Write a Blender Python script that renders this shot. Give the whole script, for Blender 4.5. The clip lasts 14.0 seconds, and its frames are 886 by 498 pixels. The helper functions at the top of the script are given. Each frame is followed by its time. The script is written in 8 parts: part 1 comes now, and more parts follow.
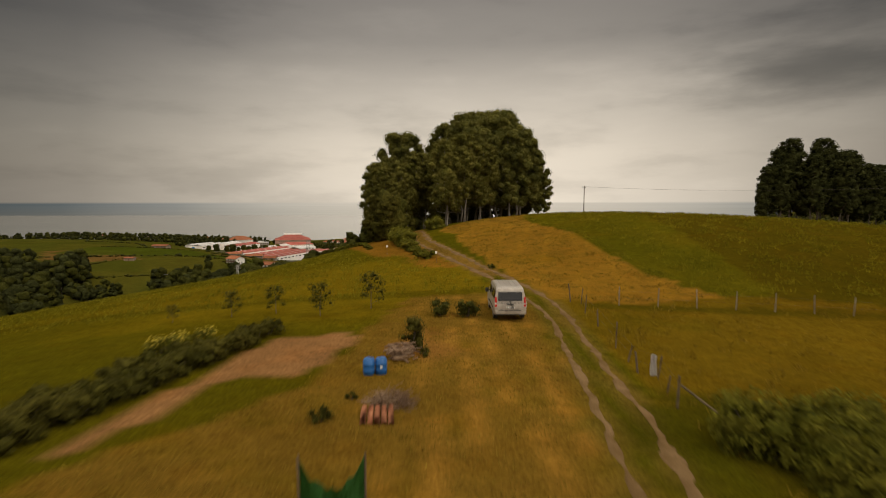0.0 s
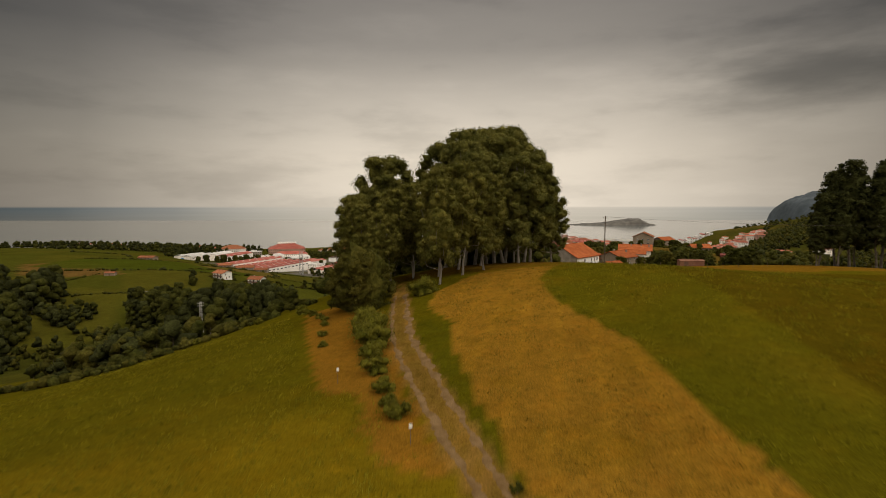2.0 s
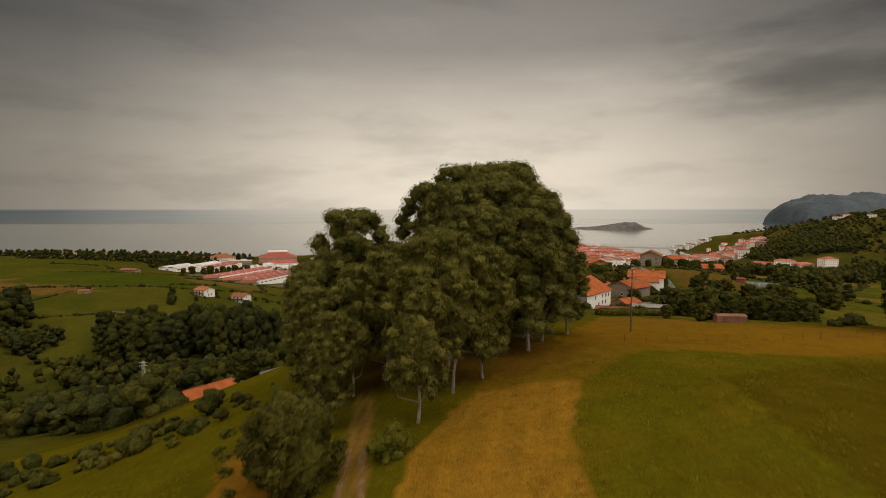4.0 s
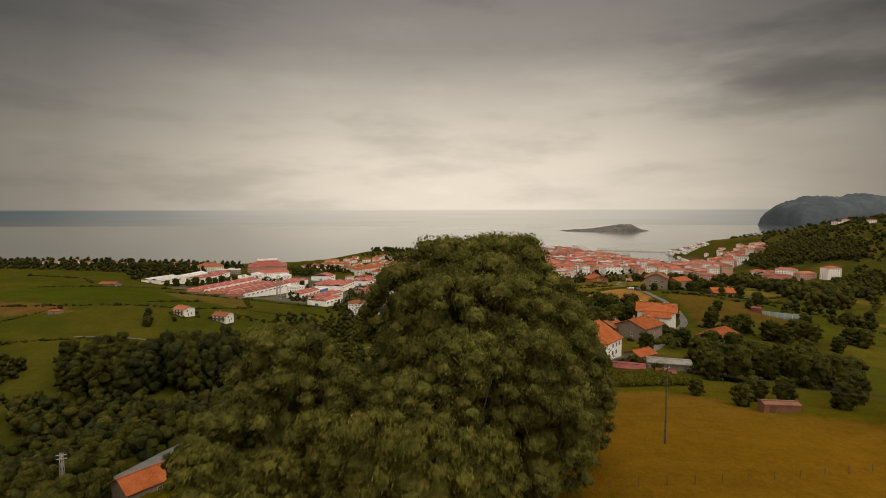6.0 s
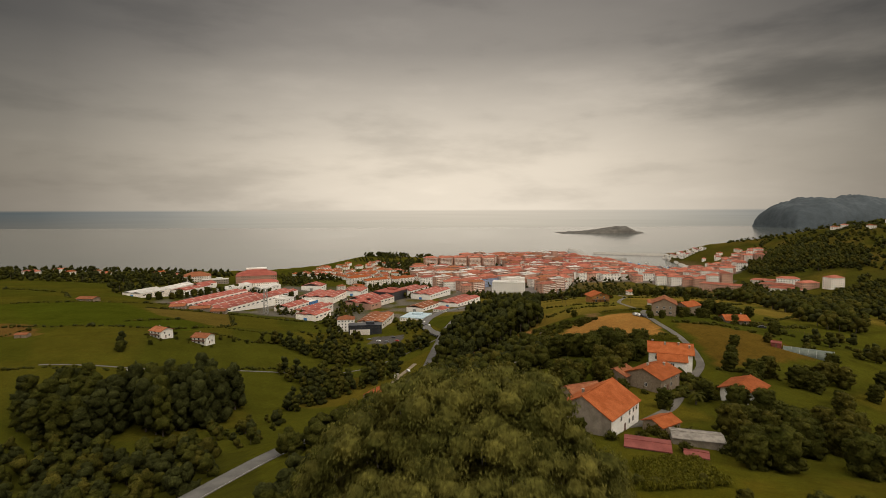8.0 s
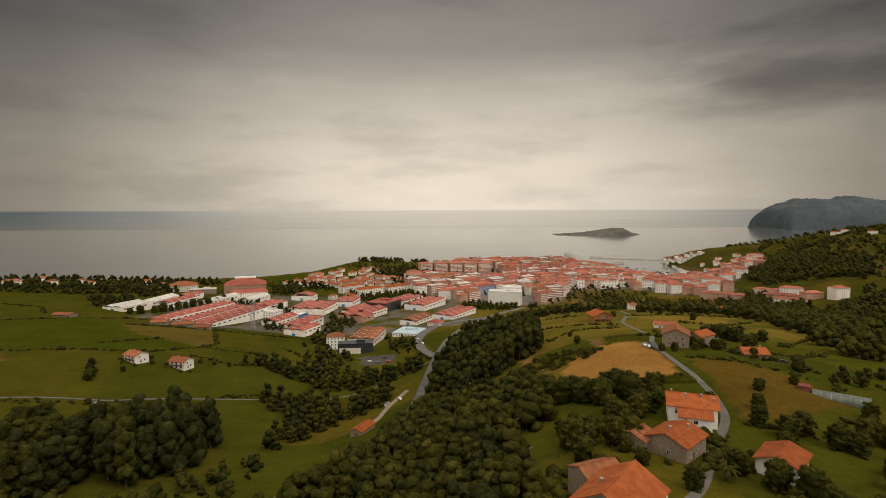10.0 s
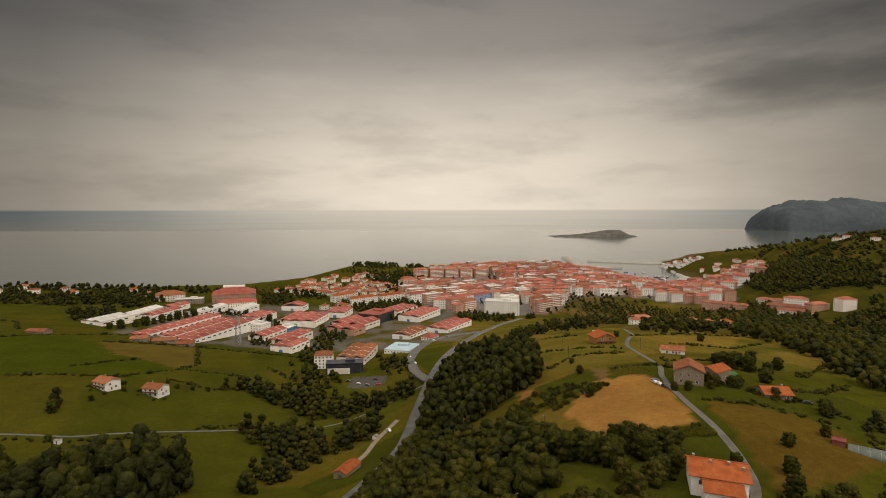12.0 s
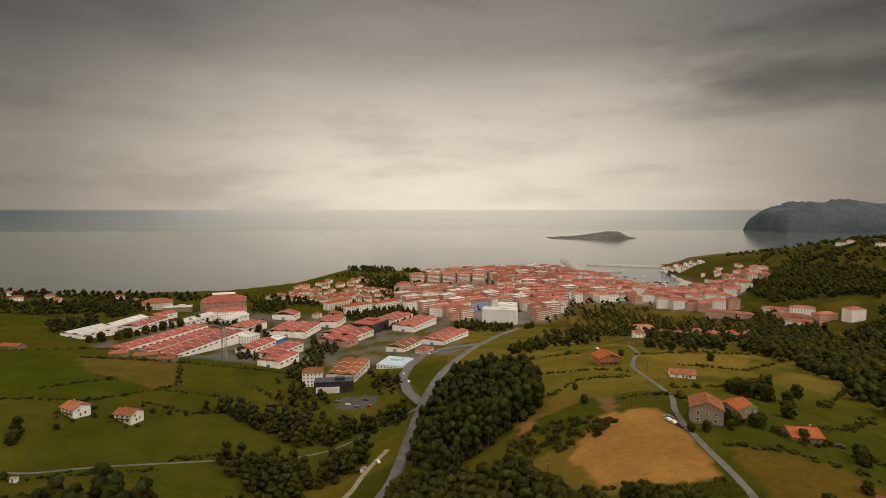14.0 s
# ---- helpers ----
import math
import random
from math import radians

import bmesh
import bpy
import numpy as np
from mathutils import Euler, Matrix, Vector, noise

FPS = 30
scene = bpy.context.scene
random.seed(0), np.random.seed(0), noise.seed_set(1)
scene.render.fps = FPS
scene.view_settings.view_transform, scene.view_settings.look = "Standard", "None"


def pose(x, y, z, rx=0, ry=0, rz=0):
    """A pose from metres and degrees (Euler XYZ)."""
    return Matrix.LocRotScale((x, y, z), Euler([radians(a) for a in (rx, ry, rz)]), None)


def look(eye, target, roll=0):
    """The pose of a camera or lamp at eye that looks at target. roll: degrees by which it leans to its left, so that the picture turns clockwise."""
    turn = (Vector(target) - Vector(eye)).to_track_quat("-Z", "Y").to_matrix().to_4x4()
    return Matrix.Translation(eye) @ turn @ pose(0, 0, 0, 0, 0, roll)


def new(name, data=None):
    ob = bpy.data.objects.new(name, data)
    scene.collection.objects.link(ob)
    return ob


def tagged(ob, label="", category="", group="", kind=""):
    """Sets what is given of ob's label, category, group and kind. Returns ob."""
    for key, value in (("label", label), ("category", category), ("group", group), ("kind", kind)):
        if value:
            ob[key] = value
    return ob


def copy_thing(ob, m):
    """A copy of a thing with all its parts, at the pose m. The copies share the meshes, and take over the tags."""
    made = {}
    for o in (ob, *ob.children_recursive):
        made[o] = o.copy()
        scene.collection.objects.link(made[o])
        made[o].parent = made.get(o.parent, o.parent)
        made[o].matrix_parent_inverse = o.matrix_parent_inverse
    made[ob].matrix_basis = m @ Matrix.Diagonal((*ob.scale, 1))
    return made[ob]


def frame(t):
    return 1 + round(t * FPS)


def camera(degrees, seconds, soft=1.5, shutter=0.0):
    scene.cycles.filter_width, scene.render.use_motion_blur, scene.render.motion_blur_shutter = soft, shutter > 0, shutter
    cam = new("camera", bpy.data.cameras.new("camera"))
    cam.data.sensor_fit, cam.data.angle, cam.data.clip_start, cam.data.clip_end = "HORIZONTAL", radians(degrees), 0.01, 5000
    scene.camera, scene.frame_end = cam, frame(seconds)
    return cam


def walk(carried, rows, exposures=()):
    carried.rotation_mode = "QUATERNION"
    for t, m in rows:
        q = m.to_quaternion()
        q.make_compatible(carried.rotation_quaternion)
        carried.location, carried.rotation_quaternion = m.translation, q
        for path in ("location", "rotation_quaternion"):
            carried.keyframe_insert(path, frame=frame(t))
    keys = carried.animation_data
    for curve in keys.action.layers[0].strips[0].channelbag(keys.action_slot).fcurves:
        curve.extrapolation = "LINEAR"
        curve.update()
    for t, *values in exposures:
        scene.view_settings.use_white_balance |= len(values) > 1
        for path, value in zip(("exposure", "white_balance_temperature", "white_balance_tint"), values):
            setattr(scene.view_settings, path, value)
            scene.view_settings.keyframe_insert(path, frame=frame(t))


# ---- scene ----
cam = camera(80.53, 14.0, soft=0.8, shutter=0.5)
PATH = [
    (0, (-0.202, 1.947, 6.288), (-0.200, 101.557, -2.545), -0.071),
    (0.5, (-0.012, 7.605, 7.578), (0.095, 107.233, -1.040), -0.088),
    (1, (0.245, 13.563, 9.138), (0.413, 113.214, 0.791), -0.093),
    (1.5, (0.510, 20.041, 11.114), (0.686, 119.710, 2.992), -0.057),
    (2, (0.805, 26.785, 13.160), (1.110, 126.465, 5.172), -0.043),
    (2.5, (1.135, 33.130, 15.337), (1.544, 132.822, 7.510), -0.058),
    (3, (1.561, 39.639, 17.640), (2.145, 139.343, 9.977), -0.074),
    (3.5, (1.955, 46.085, 20.042), (2.778, 145.794, 12.470), -0.061),
    (6, (5.041, 76.404, 34.523), (6.959, 176.108, 27.082), -0.110),
    (6.5, (5.434, 82.333, 37.192), (7.641, 182.035, 29.800), -0.127),
    (7, (5.940, 88.564, 40.240), (8.394, 188.260, 32.847), -0.127),
    (7.5, (6.757, 94.525, 43.299), (9.384, 194.216, 35.895), -0.123),
    (8, (7.253, 100.615, 46.328), (10.125, 200.302, 38.961), -0.178),
    (10.5, (10.323, 132.578, 61.491), (14.231, 232.228, 54.107), -0.162),
    (11, (11.342, 138.838, 64.610), (15.439, 238.482, 57.243), -0.138),
    (11.5, (12.041, 145.484, 67.401), (16.290, 245.120, 60.013), -0.116),
    (12, (13.083, 152.123, 70.131), (17.429, 251.753, 62.715), -0.104),
    (12.5, (14.023, 158.400, 72.435), (18.432, 258.026, 64.997), -0.074),
    (13, (15.087, 164.489, 74.706), (19.600, 264.112, 67.287), -0.071),
    (13.5, (15.928, 170.759, 76.762), (20.548, 270.374, 69.319), -0.031),
    (14, (16.825, 177.381, 78.974), (21.569, 276.992, 71.541), -0.009),
]
walk(cam, [(t, look(eye, target, roll)) for t, eye, target, roll in PATH])
# END PATH

# ---- world, sun, exposure ----
SEA = -112.0
world = bpy.data.worlds.new("overcast_sky")
scene.world = world
world.use_nodes = True
wn, wl = world.node_tree.nodes, world.node_tree.links
wn.clear()


def wmath(op, a, b=None, clamp=False):
    n = wn.new("ShaderNodeMath")
    n.operation, n.use_clamp = op, clamp
    for i, v in enumerate((a, b)):
        if v is None:
            continue
        if isinstance(v, (int, float)):
            n.inputs[i].default_value = v
        else:
            wl.new(v, n.inputs[i])
    return n.outputs[0]


def wramp(fac, stops, interp="EASE"):
    n = wn.new("ShaderNodeValToRGB")
    n.color_ramp.interpolation = interp
    e = n.color_ramp.elements
    while len(e) < len(stops):
        e.new(0.5)
    for el, (p, c) in zip(e, stops):
        el.position, el.color = p, (*c, 1)
    wl.new(fac, n.inputs[0])
    return n.outputs[0]


def wmix(blend, fac, a, b):
    n = wn.new("ShaderNodeMix")
    n.data_type, n.blend_type = "RGBA", blend
    if isinstance(fac, (int, float)):
        n.inputs[0].default_value = fac
    else:
        wl.new(fac, n.inputs[0])
    for i, v in ((6, a), (7, b)):
        if isinstance(v, tuple):
            n.inputs[i].default_value = (*v, 1)
        else:
            wl.new(v, n.inputs[i])
    return n.outputs[2]


coord = wn.new("ShaderNodeTexCoord").outputs["Generated"]
sep = wn.new("ShaderNodeSeparateXYZ")
wl.new(coord, sep.inputs[0])
dx, dy, dz = sep.outputs
SUN_AZ, SUN_EL = radians(128), radians(46)
sky = wn.new("ShaderNodeTexSky")
sky.sky_type, sky.sun_disc = "NISHITA", False
sky.sun_elevation, sky.sun_rotation = SUN_EL, SUN_AZ
sky.air_density, sky.dust_density = 1.5, 4.0
# cloud sheet: bright at the horizon ahead, heavy grey above
flat = wmath("SQRT", wmath("MAXIMUM", wmath("SUBTRACT", 1.0, wmath("MULTIPLY", dz, dz)), 0.0001))
ahead = wmath("DIVIDE", wmath("ADD", wmath("MULTIPLY", dy, 0.995), wmath("MULTIPLY", dx, 0.06)), flat)
side = wramp(ahead, [(0.0, (1.75,) * 3), (0.35, (0.95,) * 3), (0.70, (0.26,) * 3), (0.79, (0.37,) * 3), (0.88, (0.62,) * 3), (0.97, (1.0,) * 3), (1.0, (1.10,) * 3)], "LINEAR")
up = wramp(dz, [(0.0, (0.84, 0.74, 0.605)), (0.09, (0.80, 0.70, 0.57)), (0.18, (0.58, 0.51, 0.42)),
                (0.28, (0.30, 0.265, 0.225)), (0.40, (0.20, 0.178, 0.155)), (0.56, (0.68, 0.62, 0.54)), (0.75, (1.02, 0.94, 0.82)), (1.0, (1.20, 1.11, 0.97))], "LINEAR")
scale = wn.new("ShaderNodeMapping")
scale.inputs["Scale"].default_value = (1.8, 1.8, 7.0)
scale.inputs["Location"].default_value = (3.1, 0.4, 1.7)
wl.new(coord, scale.inputs[0])
noise_a = wn.new("ShaderNodeTexNoise")
noise_a.inputs["Scale"].default_value, noise_a.inputs["Detail"].default_value = 1.7, 6.0
noise_a.inputs["Roughness"].default_value = 0.55
wl.new(scale.outputs[0], noise_a.inputs["Vector"])
billow = wramp(noise_a.outputs["Fac"], [(0.28, (0.80,) * 3), (0.5, (1.0,) * 3), (0.74, (1.14,) * 3)], "EASE")
# one heavy cloud bank to the east
bank = wn.new("ShaderNodeMapping")
bank.inputs["Scale"].default_value = (2.4, 0.9, 9.0)
bank.inputs["Location"].default_value = (-2.4 * 0.60, -0.71, -9.0 * 0.205)
wl.new(coord, bank.inputs[0])
length = wn.new("ShaderNodeVectorMath")
length.operation = "LENGTH"
wl.new(bank.outputs[0], length.inputs[0])
bank_d = wmath("ADD", length.outputs["Value"], wmath("MULTIPLY", wmath("SUBTRACT", noise_a.outputs["Fac"], 0.5), 1.6))
bank_c = wramp(bank_d, [(0.05, (0.48,) * 3), (0.85, (1,) * 3)], "EASE")
cloud = wmix("MULTIPLY", 1.0, wmix("MULTIPLY", 1.0, wmix("MULTIPLY", 1.0, up, side), billow), bank_c)
veil = wmix("MIX", 0.92, wmix("MULTIPLY", 1.0, sky.outputs[0], (0.07, 0.07, 0.07)), cloud)
# the open sea past the modelled water, up to the horizon, sky sheen painted in
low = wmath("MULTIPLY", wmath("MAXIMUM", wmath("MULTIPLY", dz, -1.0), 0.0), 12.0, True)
# painted reflection of the sky: bright straight ahead, dim to the sides
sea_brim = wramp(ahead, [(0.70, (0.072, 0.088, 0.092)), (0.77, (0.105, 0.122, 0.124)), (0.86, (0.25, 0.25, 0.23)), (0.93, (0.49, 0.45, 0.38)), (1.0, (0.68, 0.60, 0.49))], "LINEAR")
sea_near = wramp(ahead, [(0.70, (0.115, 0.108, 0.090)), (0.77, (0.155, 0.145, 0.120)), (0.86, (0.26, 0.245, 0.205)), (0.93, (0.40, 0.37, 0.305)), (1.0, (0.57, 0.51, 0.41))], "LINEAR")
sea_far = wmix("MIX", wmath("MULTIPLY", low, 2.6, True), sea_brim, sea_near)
streak = wn.new("ShaderNodeMapping")
streak.inputs["Scale"].default_value = (2.0, 2.0, 160.0)
wl.new(coord, streak.inputs[0])
noise_b = wn.new("ShaderNodeTexNoise")
noise_b.inputs["Scale"].default_value, noise_b.inputs["Detail"].default_value = 2.0, 4.0
wl.new(streak.outputs[0], noise_b.inputs["Vector"])
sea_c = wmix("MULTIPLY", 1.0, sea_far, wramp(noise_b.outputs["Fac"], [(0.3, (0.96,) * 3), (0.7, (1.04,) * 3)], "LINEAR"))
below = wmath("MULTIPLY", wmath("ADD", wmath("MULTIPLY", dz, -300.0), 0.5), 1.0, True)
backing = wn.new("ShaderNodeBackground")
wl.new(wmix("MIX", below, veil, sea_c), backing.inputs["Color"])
backing.inputs["Strength"].default_value = 1.0
wl.new(backing.outputs[0], wn.new("ShaderNodeOutputWorld").inputs["Surface"])

lamp = bpy.data.lights.new("sun", "SUN")
lamp.energy, lamp.angle, lamp.color = 0.8, radians(30), (1.0, 0.90, 0.74)
sun = new("sun", lamp)
sun.matrix_world = look((0, 0, 0), (-math.sin(SUN_AZ) * math.cos(SUN_EL), -math.cos(SUN_AZ) * math.cos(SUN_EL), -math.sin(SUN_EL)))

# ---- materials ----
def material(name, base, alt, size=1.0, rough=0.8, bump=0.2, metal=0.0, fine=None, contrast=0.5, per_object=0.0, per_island=0.0, transmit=0.0, spec=0.5, grain_lo=0.78, grain_hi=1.2):
    """Two-scale noise between two real colours, fine grain on top, with relief."""
    m = bpy.data.materials.new(name)
    m.use_nodes = True
    n, l = m.node_tree.nodes, m.node_tree.links
    b = n["Principled BSDF"]
    pos = n.new("ShaderNodeNewGeometry").outputs["Position"]
    big = n.new("ShaderNodeTexNoise")
    big.inputs["Scale"].default_value, big.inputs["Detail"].default_value = 1.0 / size, 5.0
    l.new(pos, big.inputs["Vector"])
    ramp = n.new("ShaderNodeValToRGB")
    e = ramp.color_ramp.elements
    e[0].position, e[0].color = 0.5 - 0.28 * contrast, (*base, 1)
    e[1].position, e[1].color = 0.5 + 0.28 * contrast, (*alt, 1)
    l.new(big.outputs["Fac"], ramp.inputs[0])
    small = n.new("ShaderNodeTexNoise")
    small.inputs["Scale"].default_value, small.inputs["Detail"].default_value = 1.0 / (fine or size / 12), 3.0
    l.new(pos, small.inputs["Vector"])
    grain = n.new("ShaderNodeMapRange")
    grain.inputs["From Min"].default_value, grain.inputs["From Max"].default_value = 0.25, 0.75
    grain.inputs["To Min"].default_value, grain.inputs["To Max"].default_value = grain_lo, grain_hi
    l.new(small.outputs["Fac"], grain.inputs["Value"])
    col = n.new("ShaderNodeMix")
    col.data_type, col.blend_type = "RGBA", "MULTIPLY"
    col.inputs[0].default_value = 1.0
    l.new(ramp.outputs[0], col.inputs[6])
    l.new(grain.outputs[0], col.inputs[7])
    out = col.outputs[2]
    if per_object or per_island:
        src = n.new("ShaderNodeObjectInfo").outputs["Random"] if per_object else n.new("ShaderNodeNewGeometry").outputs["Random Per Island"]
        amount = per_object or per_island
        rng = n.new("ShaderNodeMapRange")
        rng.inputs["To Min"].default_value, rng.inputs["To Max"].default_value = 1 - amount, 1 + amount
        l.new(src, rng.inputs["Value"])
        mul = n.new("ShaderNodeMix")
        mul.data_type, mul.blend_type = "RGBA", "MULTIPLY"
        mul.inputs[0].default_value = 1.0
        l.new(out, mul.inputs[6])
        l.new(rng.outputs[0], mul.inputs[7])
        out = mul.outputs[2]
    l.new(out, b.inputs["Base Color"])
    b.inputs["Roughness"].default_value, b.inputs["Metallic"].default_value = rough, metal
    b.inputs["Specular IOR Level"].default_value = spec
    if bump:
        bp = n.new("ShaderNodeBump")
        bp.inputs["Strength"].default_value, bp.inputs["Distance"].default_value = bump, (fine or size / 12)
        l.new(small.outputs["Fac"], bp.inputs["Height"])
        l.new(bp.outputs[0], b.inputs["Normal"])
    if transmit:
        tr = n.new("ShaderNodeBsdfTranslucent")
        l.new(out, tr.inputs["Color"])
        mix = n.new("ShaderNodeMixShader")
        mix.inputs[0].default_value = transmit
        l.new(b.outputs[0], mix.inputs[1])
        l.new(tr.outputs[0], mix.inputs[2])
        l.new(mix.outputs[0], n["Material Output"].inputs["Surface"])
    return m


# wide colour grain: its dark spots paint the shaded gaps between leaf clumps
LEAF = dict(rough=0.7, bump=1.0, fine=0.55, per_island=0.25, transmit=0.30, spec=0.03, grain_lo=0.45, grain_hi=1.5)
EUCALYPT = material("eucalyptus_leaves", (0.080, 0.080, 0.017), (0.150, 0.134, 0.029), 3.0, **LEAF)
EUCA_YOUNG = material("young_eucalyptus_leaves", (0.096, 0.092, 0.017), (0.168, 0.145, 0.030), 2.0, **LEAF)
BROADLEAF = material("broad_leaves", (0.039, 0.042, 0.007), (0.073, 0.070, 0.013), 3.0, **LEAF)
SCRUB = material("scrub_leaves", (0.050, 0.050, 0.008), (0.094, 0.080, 0.014), 4.0, **LEAF)
PINE = material("pine_needles", (0.030, 0.033, 0.009), (0.056, 0.058, 0.016), 2.0, **LEAF)
LIGHT_LEAF = material("light_shrub_leaves", (0.085, 0.084, 0.009), (0.150, 0.132, 0.015), 1.0, **LEAF)
FLOWER = material("yellow_flowers", (0.38, 0.29, 0.01), (0.48, 0.36, 0.02), 0.4, rough=0.7, bump=0)
BARK = material("pale_bark", (0.144, 0.115, 0.086), (0.245, 0.209, 0.166), 1.2, 0.9, 0.5)
BARK_DARK = material("dark_bark", (0.07, 0.055, 0.04), (0.13, 0.10, 0.075), 0.8, 0.95, 0.5)
WOOD_GREY = material("weathered_wood", (0.070, 0.050, 0.032), (0.140, 0.104, 0.070), 0.5, 0.9, 0.4, spec=0.1)
LOGS = material("brown_logs", (0.128, 0.071, 0.038), (0.247, 0.158, 0.090), 0.4, 0.95, 0.5)
STRAW = material("dry_grass_blades", (0.137, 0.090, 0.010), (0.209, 0.137, 0.018), 2.0, 1.0, 0, per_island=0.3, spec=0.0)
BLADES = material("green_grass_blades", (0.112, 0.100, 0.007), (0.190, 0.155, 0.011), 2.5, 1.0, 0, per_island=0.35, spec=0.0)
TILE = material("orange_roof_tiles", (0.235, 0.060, 0.017), (0.315, 0.090, 0.029), 2.5, 0.85, 0.6, fine=0.35, per_object=0.22, spec=0.1)
TILE_OLD = material("weathered_roof_tiles", (0.22, 0.075, 0.034), (0.31, 0.122, 0.058), 2.0, 0.9, 0.6, fine=0.35, per_object=0.2, spec=0.1)
TILE_TOWN = material("town_roof_tiles", (0.26, 0.082, 0.052), (0.40, 0.145, 0.095), 6.0, 0.9, 0.4, fine=0.8, per_object=0.3, spec=0.1)
METAL_RED = material("red_sheet_roof", (0.25, 0.056, 0.038), (0.35, 0.098, 0.066), 9.0, 0.6, 0.2, fine=0.9, per_object=0.2, spec=0.2)
METAL_GREY = material("grey_sheet_roof", (0.50, 0.47, 0.43), (0.64, 0.61, 0.57), 9.0, 0.6, 0.2, fine=0.9, per_object=0.15)
SKYLIGHT = material("roof_light_strip", (0.40, 0.34, 0.30), (0.52, 0.45, 0.40), 3.0, 0.5, 0)
RENDER_WHITE = material("white_render", (0.80, 0.76, 0.70), (0.86, 0.83, 0.78), 3.0, 0.9, 0.1, per_object=0.06)
RENDER_GREY = material("grey_cement_render", (0.200, 0.165, 0.125), (0.300, 0.250, 0.198), 2.0, 0.95, 0.2)
RENDER_TOWN = material("pale_facade", (0.74, 0.66, 0.58), (0.90, 0.83, 0.75), 8.0, 0.9, 0.1, fine=1.0, per_object=0.22)
BRICK_TOWN = material("brown_brick_facade", (0.40, 0.22, 0.155), (0.52, 0.31, 0.225), 6.0, 0.9, 0.1, fine=1.0, per_object=0.2)
TILE_ROWS = material("far_roof_tiles", (0.26, 0.082, 0.052), (0.40, 0.145, 0.095), 6.0, 0.9, 0.4, fine=0.8, per_island=0.3, spec=0.1)
FACADE_ROWS = material("far_facade", (0.72, 0.64, 0.56), (0.90, 0.83, 0.75), 8.0, 0.9, 0.1, fine=1.0, per_island=0.28)
BRICK_ROWS = material("far_brick_facade", (0.40, 0.22, 0.155), (0.52, 0.31, 0.225), 6.0, 0.9, 0.1, fine=1.0, per_island=0.2)
FACADE_BLUE = material("blue_facade", (0.24, 0.3, 0.46), (0.34, 0.4, 0.56), 6.0, 0.8, 0.1, fine=1.0)
PANEL_BLACK = material("black_cladding", (0.018, 0.02, 0.026), (0.035, 0.037, 0.045), 4.0, 0.35, 0.05)
PANEL_BLUE = material("blue_cladding", (0.05, 0.18, 0.42), (0.08, 0.24, 0.50), 4.0, 0.5, 0.05)
PANEL_PALE = material("pale_blue_canopy", (0.36, 0.48, 0.55), (0.48, 0.58, 0.63), 5.0, 0.5, 0.05)
STONE = material("rubble_stone_wall", (0.173, 0.126, 0.083), (0.302, 0.234, 0.166), 0.7, 0.95, 0.7, fine=0.25, contrast=1.0)
TIMBER = material("orange_timber_cladding", (0.288, 0.122, 0.025), (0.360, 0.173, 0.043), 1.5, 0.7, 0.2)
TIMBER_DARK = material("dark_timber", (0.10, 0.05, 0.03), (0.16, 0.08, 0.045), 0.8, 0.7, 0.3)
GLASS = material("dark_window_glass", (0.025, 0.03, 0.035), (0.06, 0.065, 0.07), 1.5, 0.12, 0)
GLASS_FAR = material("town_window_glass", (0.05, 0.046, 0.044), (0.12, 0.11, 0.10), 9.0, 0.2, 0)
FRAME = material("window_frame_paint", (0.55, 0.5, 0.45), (0.66, 0.62, 0.57), 0.5, 0.6, 0)
WIRE_DARK = material("rusty_wire", (0.045, 0.035, 0.028), (0.09, 0.07, 0.055), 0.3, 0.8, 0)
GREEN_PAINT = material("green_door_paint", (0.03, 0.16, 0.10), (0.045, 0.21, 0.13), 0.8, 0.5, 0.05)
ASPHALT = material("asphalt", (0.086, 0.081, 0.074), (0.132, 0.124, 0.113), 6.0, 0.9, 0.2, fine=0.3)
LANE = material("concrete_lane", (0.090, 0.079, 0.066), (0.133, 0.119, 0.101), 4.0, 0.95, 0.2, fine=0.3)
ROAD_PAINT = material("road_paint", (0.55, 0.53, 0.48), (0.7, 0.68, 0.62), 1.0, 0.7, 0)
CONCRETE = material("concrete", (0.30, 0.28, 0.25), (0.42, 0.39, 0.35), 3.0, 0.9, 0.2)
ROCK = material("cliff_rock", (0.070, 0.063, 0.055), (0.130, 0.118, 0.100), 30.0, 0.95, 0.5, fine=4.0)
STEEL = material("galvanised_steel", (0.30, 0.30, 0.29), (0.42, 0.42, 0.40), 0.5, 0.45, 0.05, metal=0.7)
VAN_PAINT = material("silver_beige_paint", (0.36, 0.315, 0.26), (0.41, 0.36, 0.30), 2.0, 0.3, 0.0, metal=0.15)
VAN_DARK = material("dark_plastic", (0.02, 0.02, 0.02), (0.035, 0.035, 0.035), 0.4, 0.6, 0.05)
VAN_GLASS = material("tinted_glass", (0.008, 0.008, 0.009), (0.015, 0.015, 0.016), 1.0, 0.08, 0)
LAMP_RED = material("red_lamp_lens", (0.42, 0.02, 0.015), (0.5, 0.03, 0.02), 0.2, 0.25, 0)
LAMP_CLEAR = material("clear_lamp_lens", (0.55, 0.5, 0.45), (0.65, 0.6, 0.55), 0.2, 0.25, 0)
PLATE = material("plate_white", (0.7, 0.68, 0.62), (0.76, 0.74, 0.68), 0.3, 0.5, 0)
RUBBER = material("rubber", (0.012, 0.012, 0.012), (0.025, 0.024, 0.022), 0.2, 0.9, 0.1)
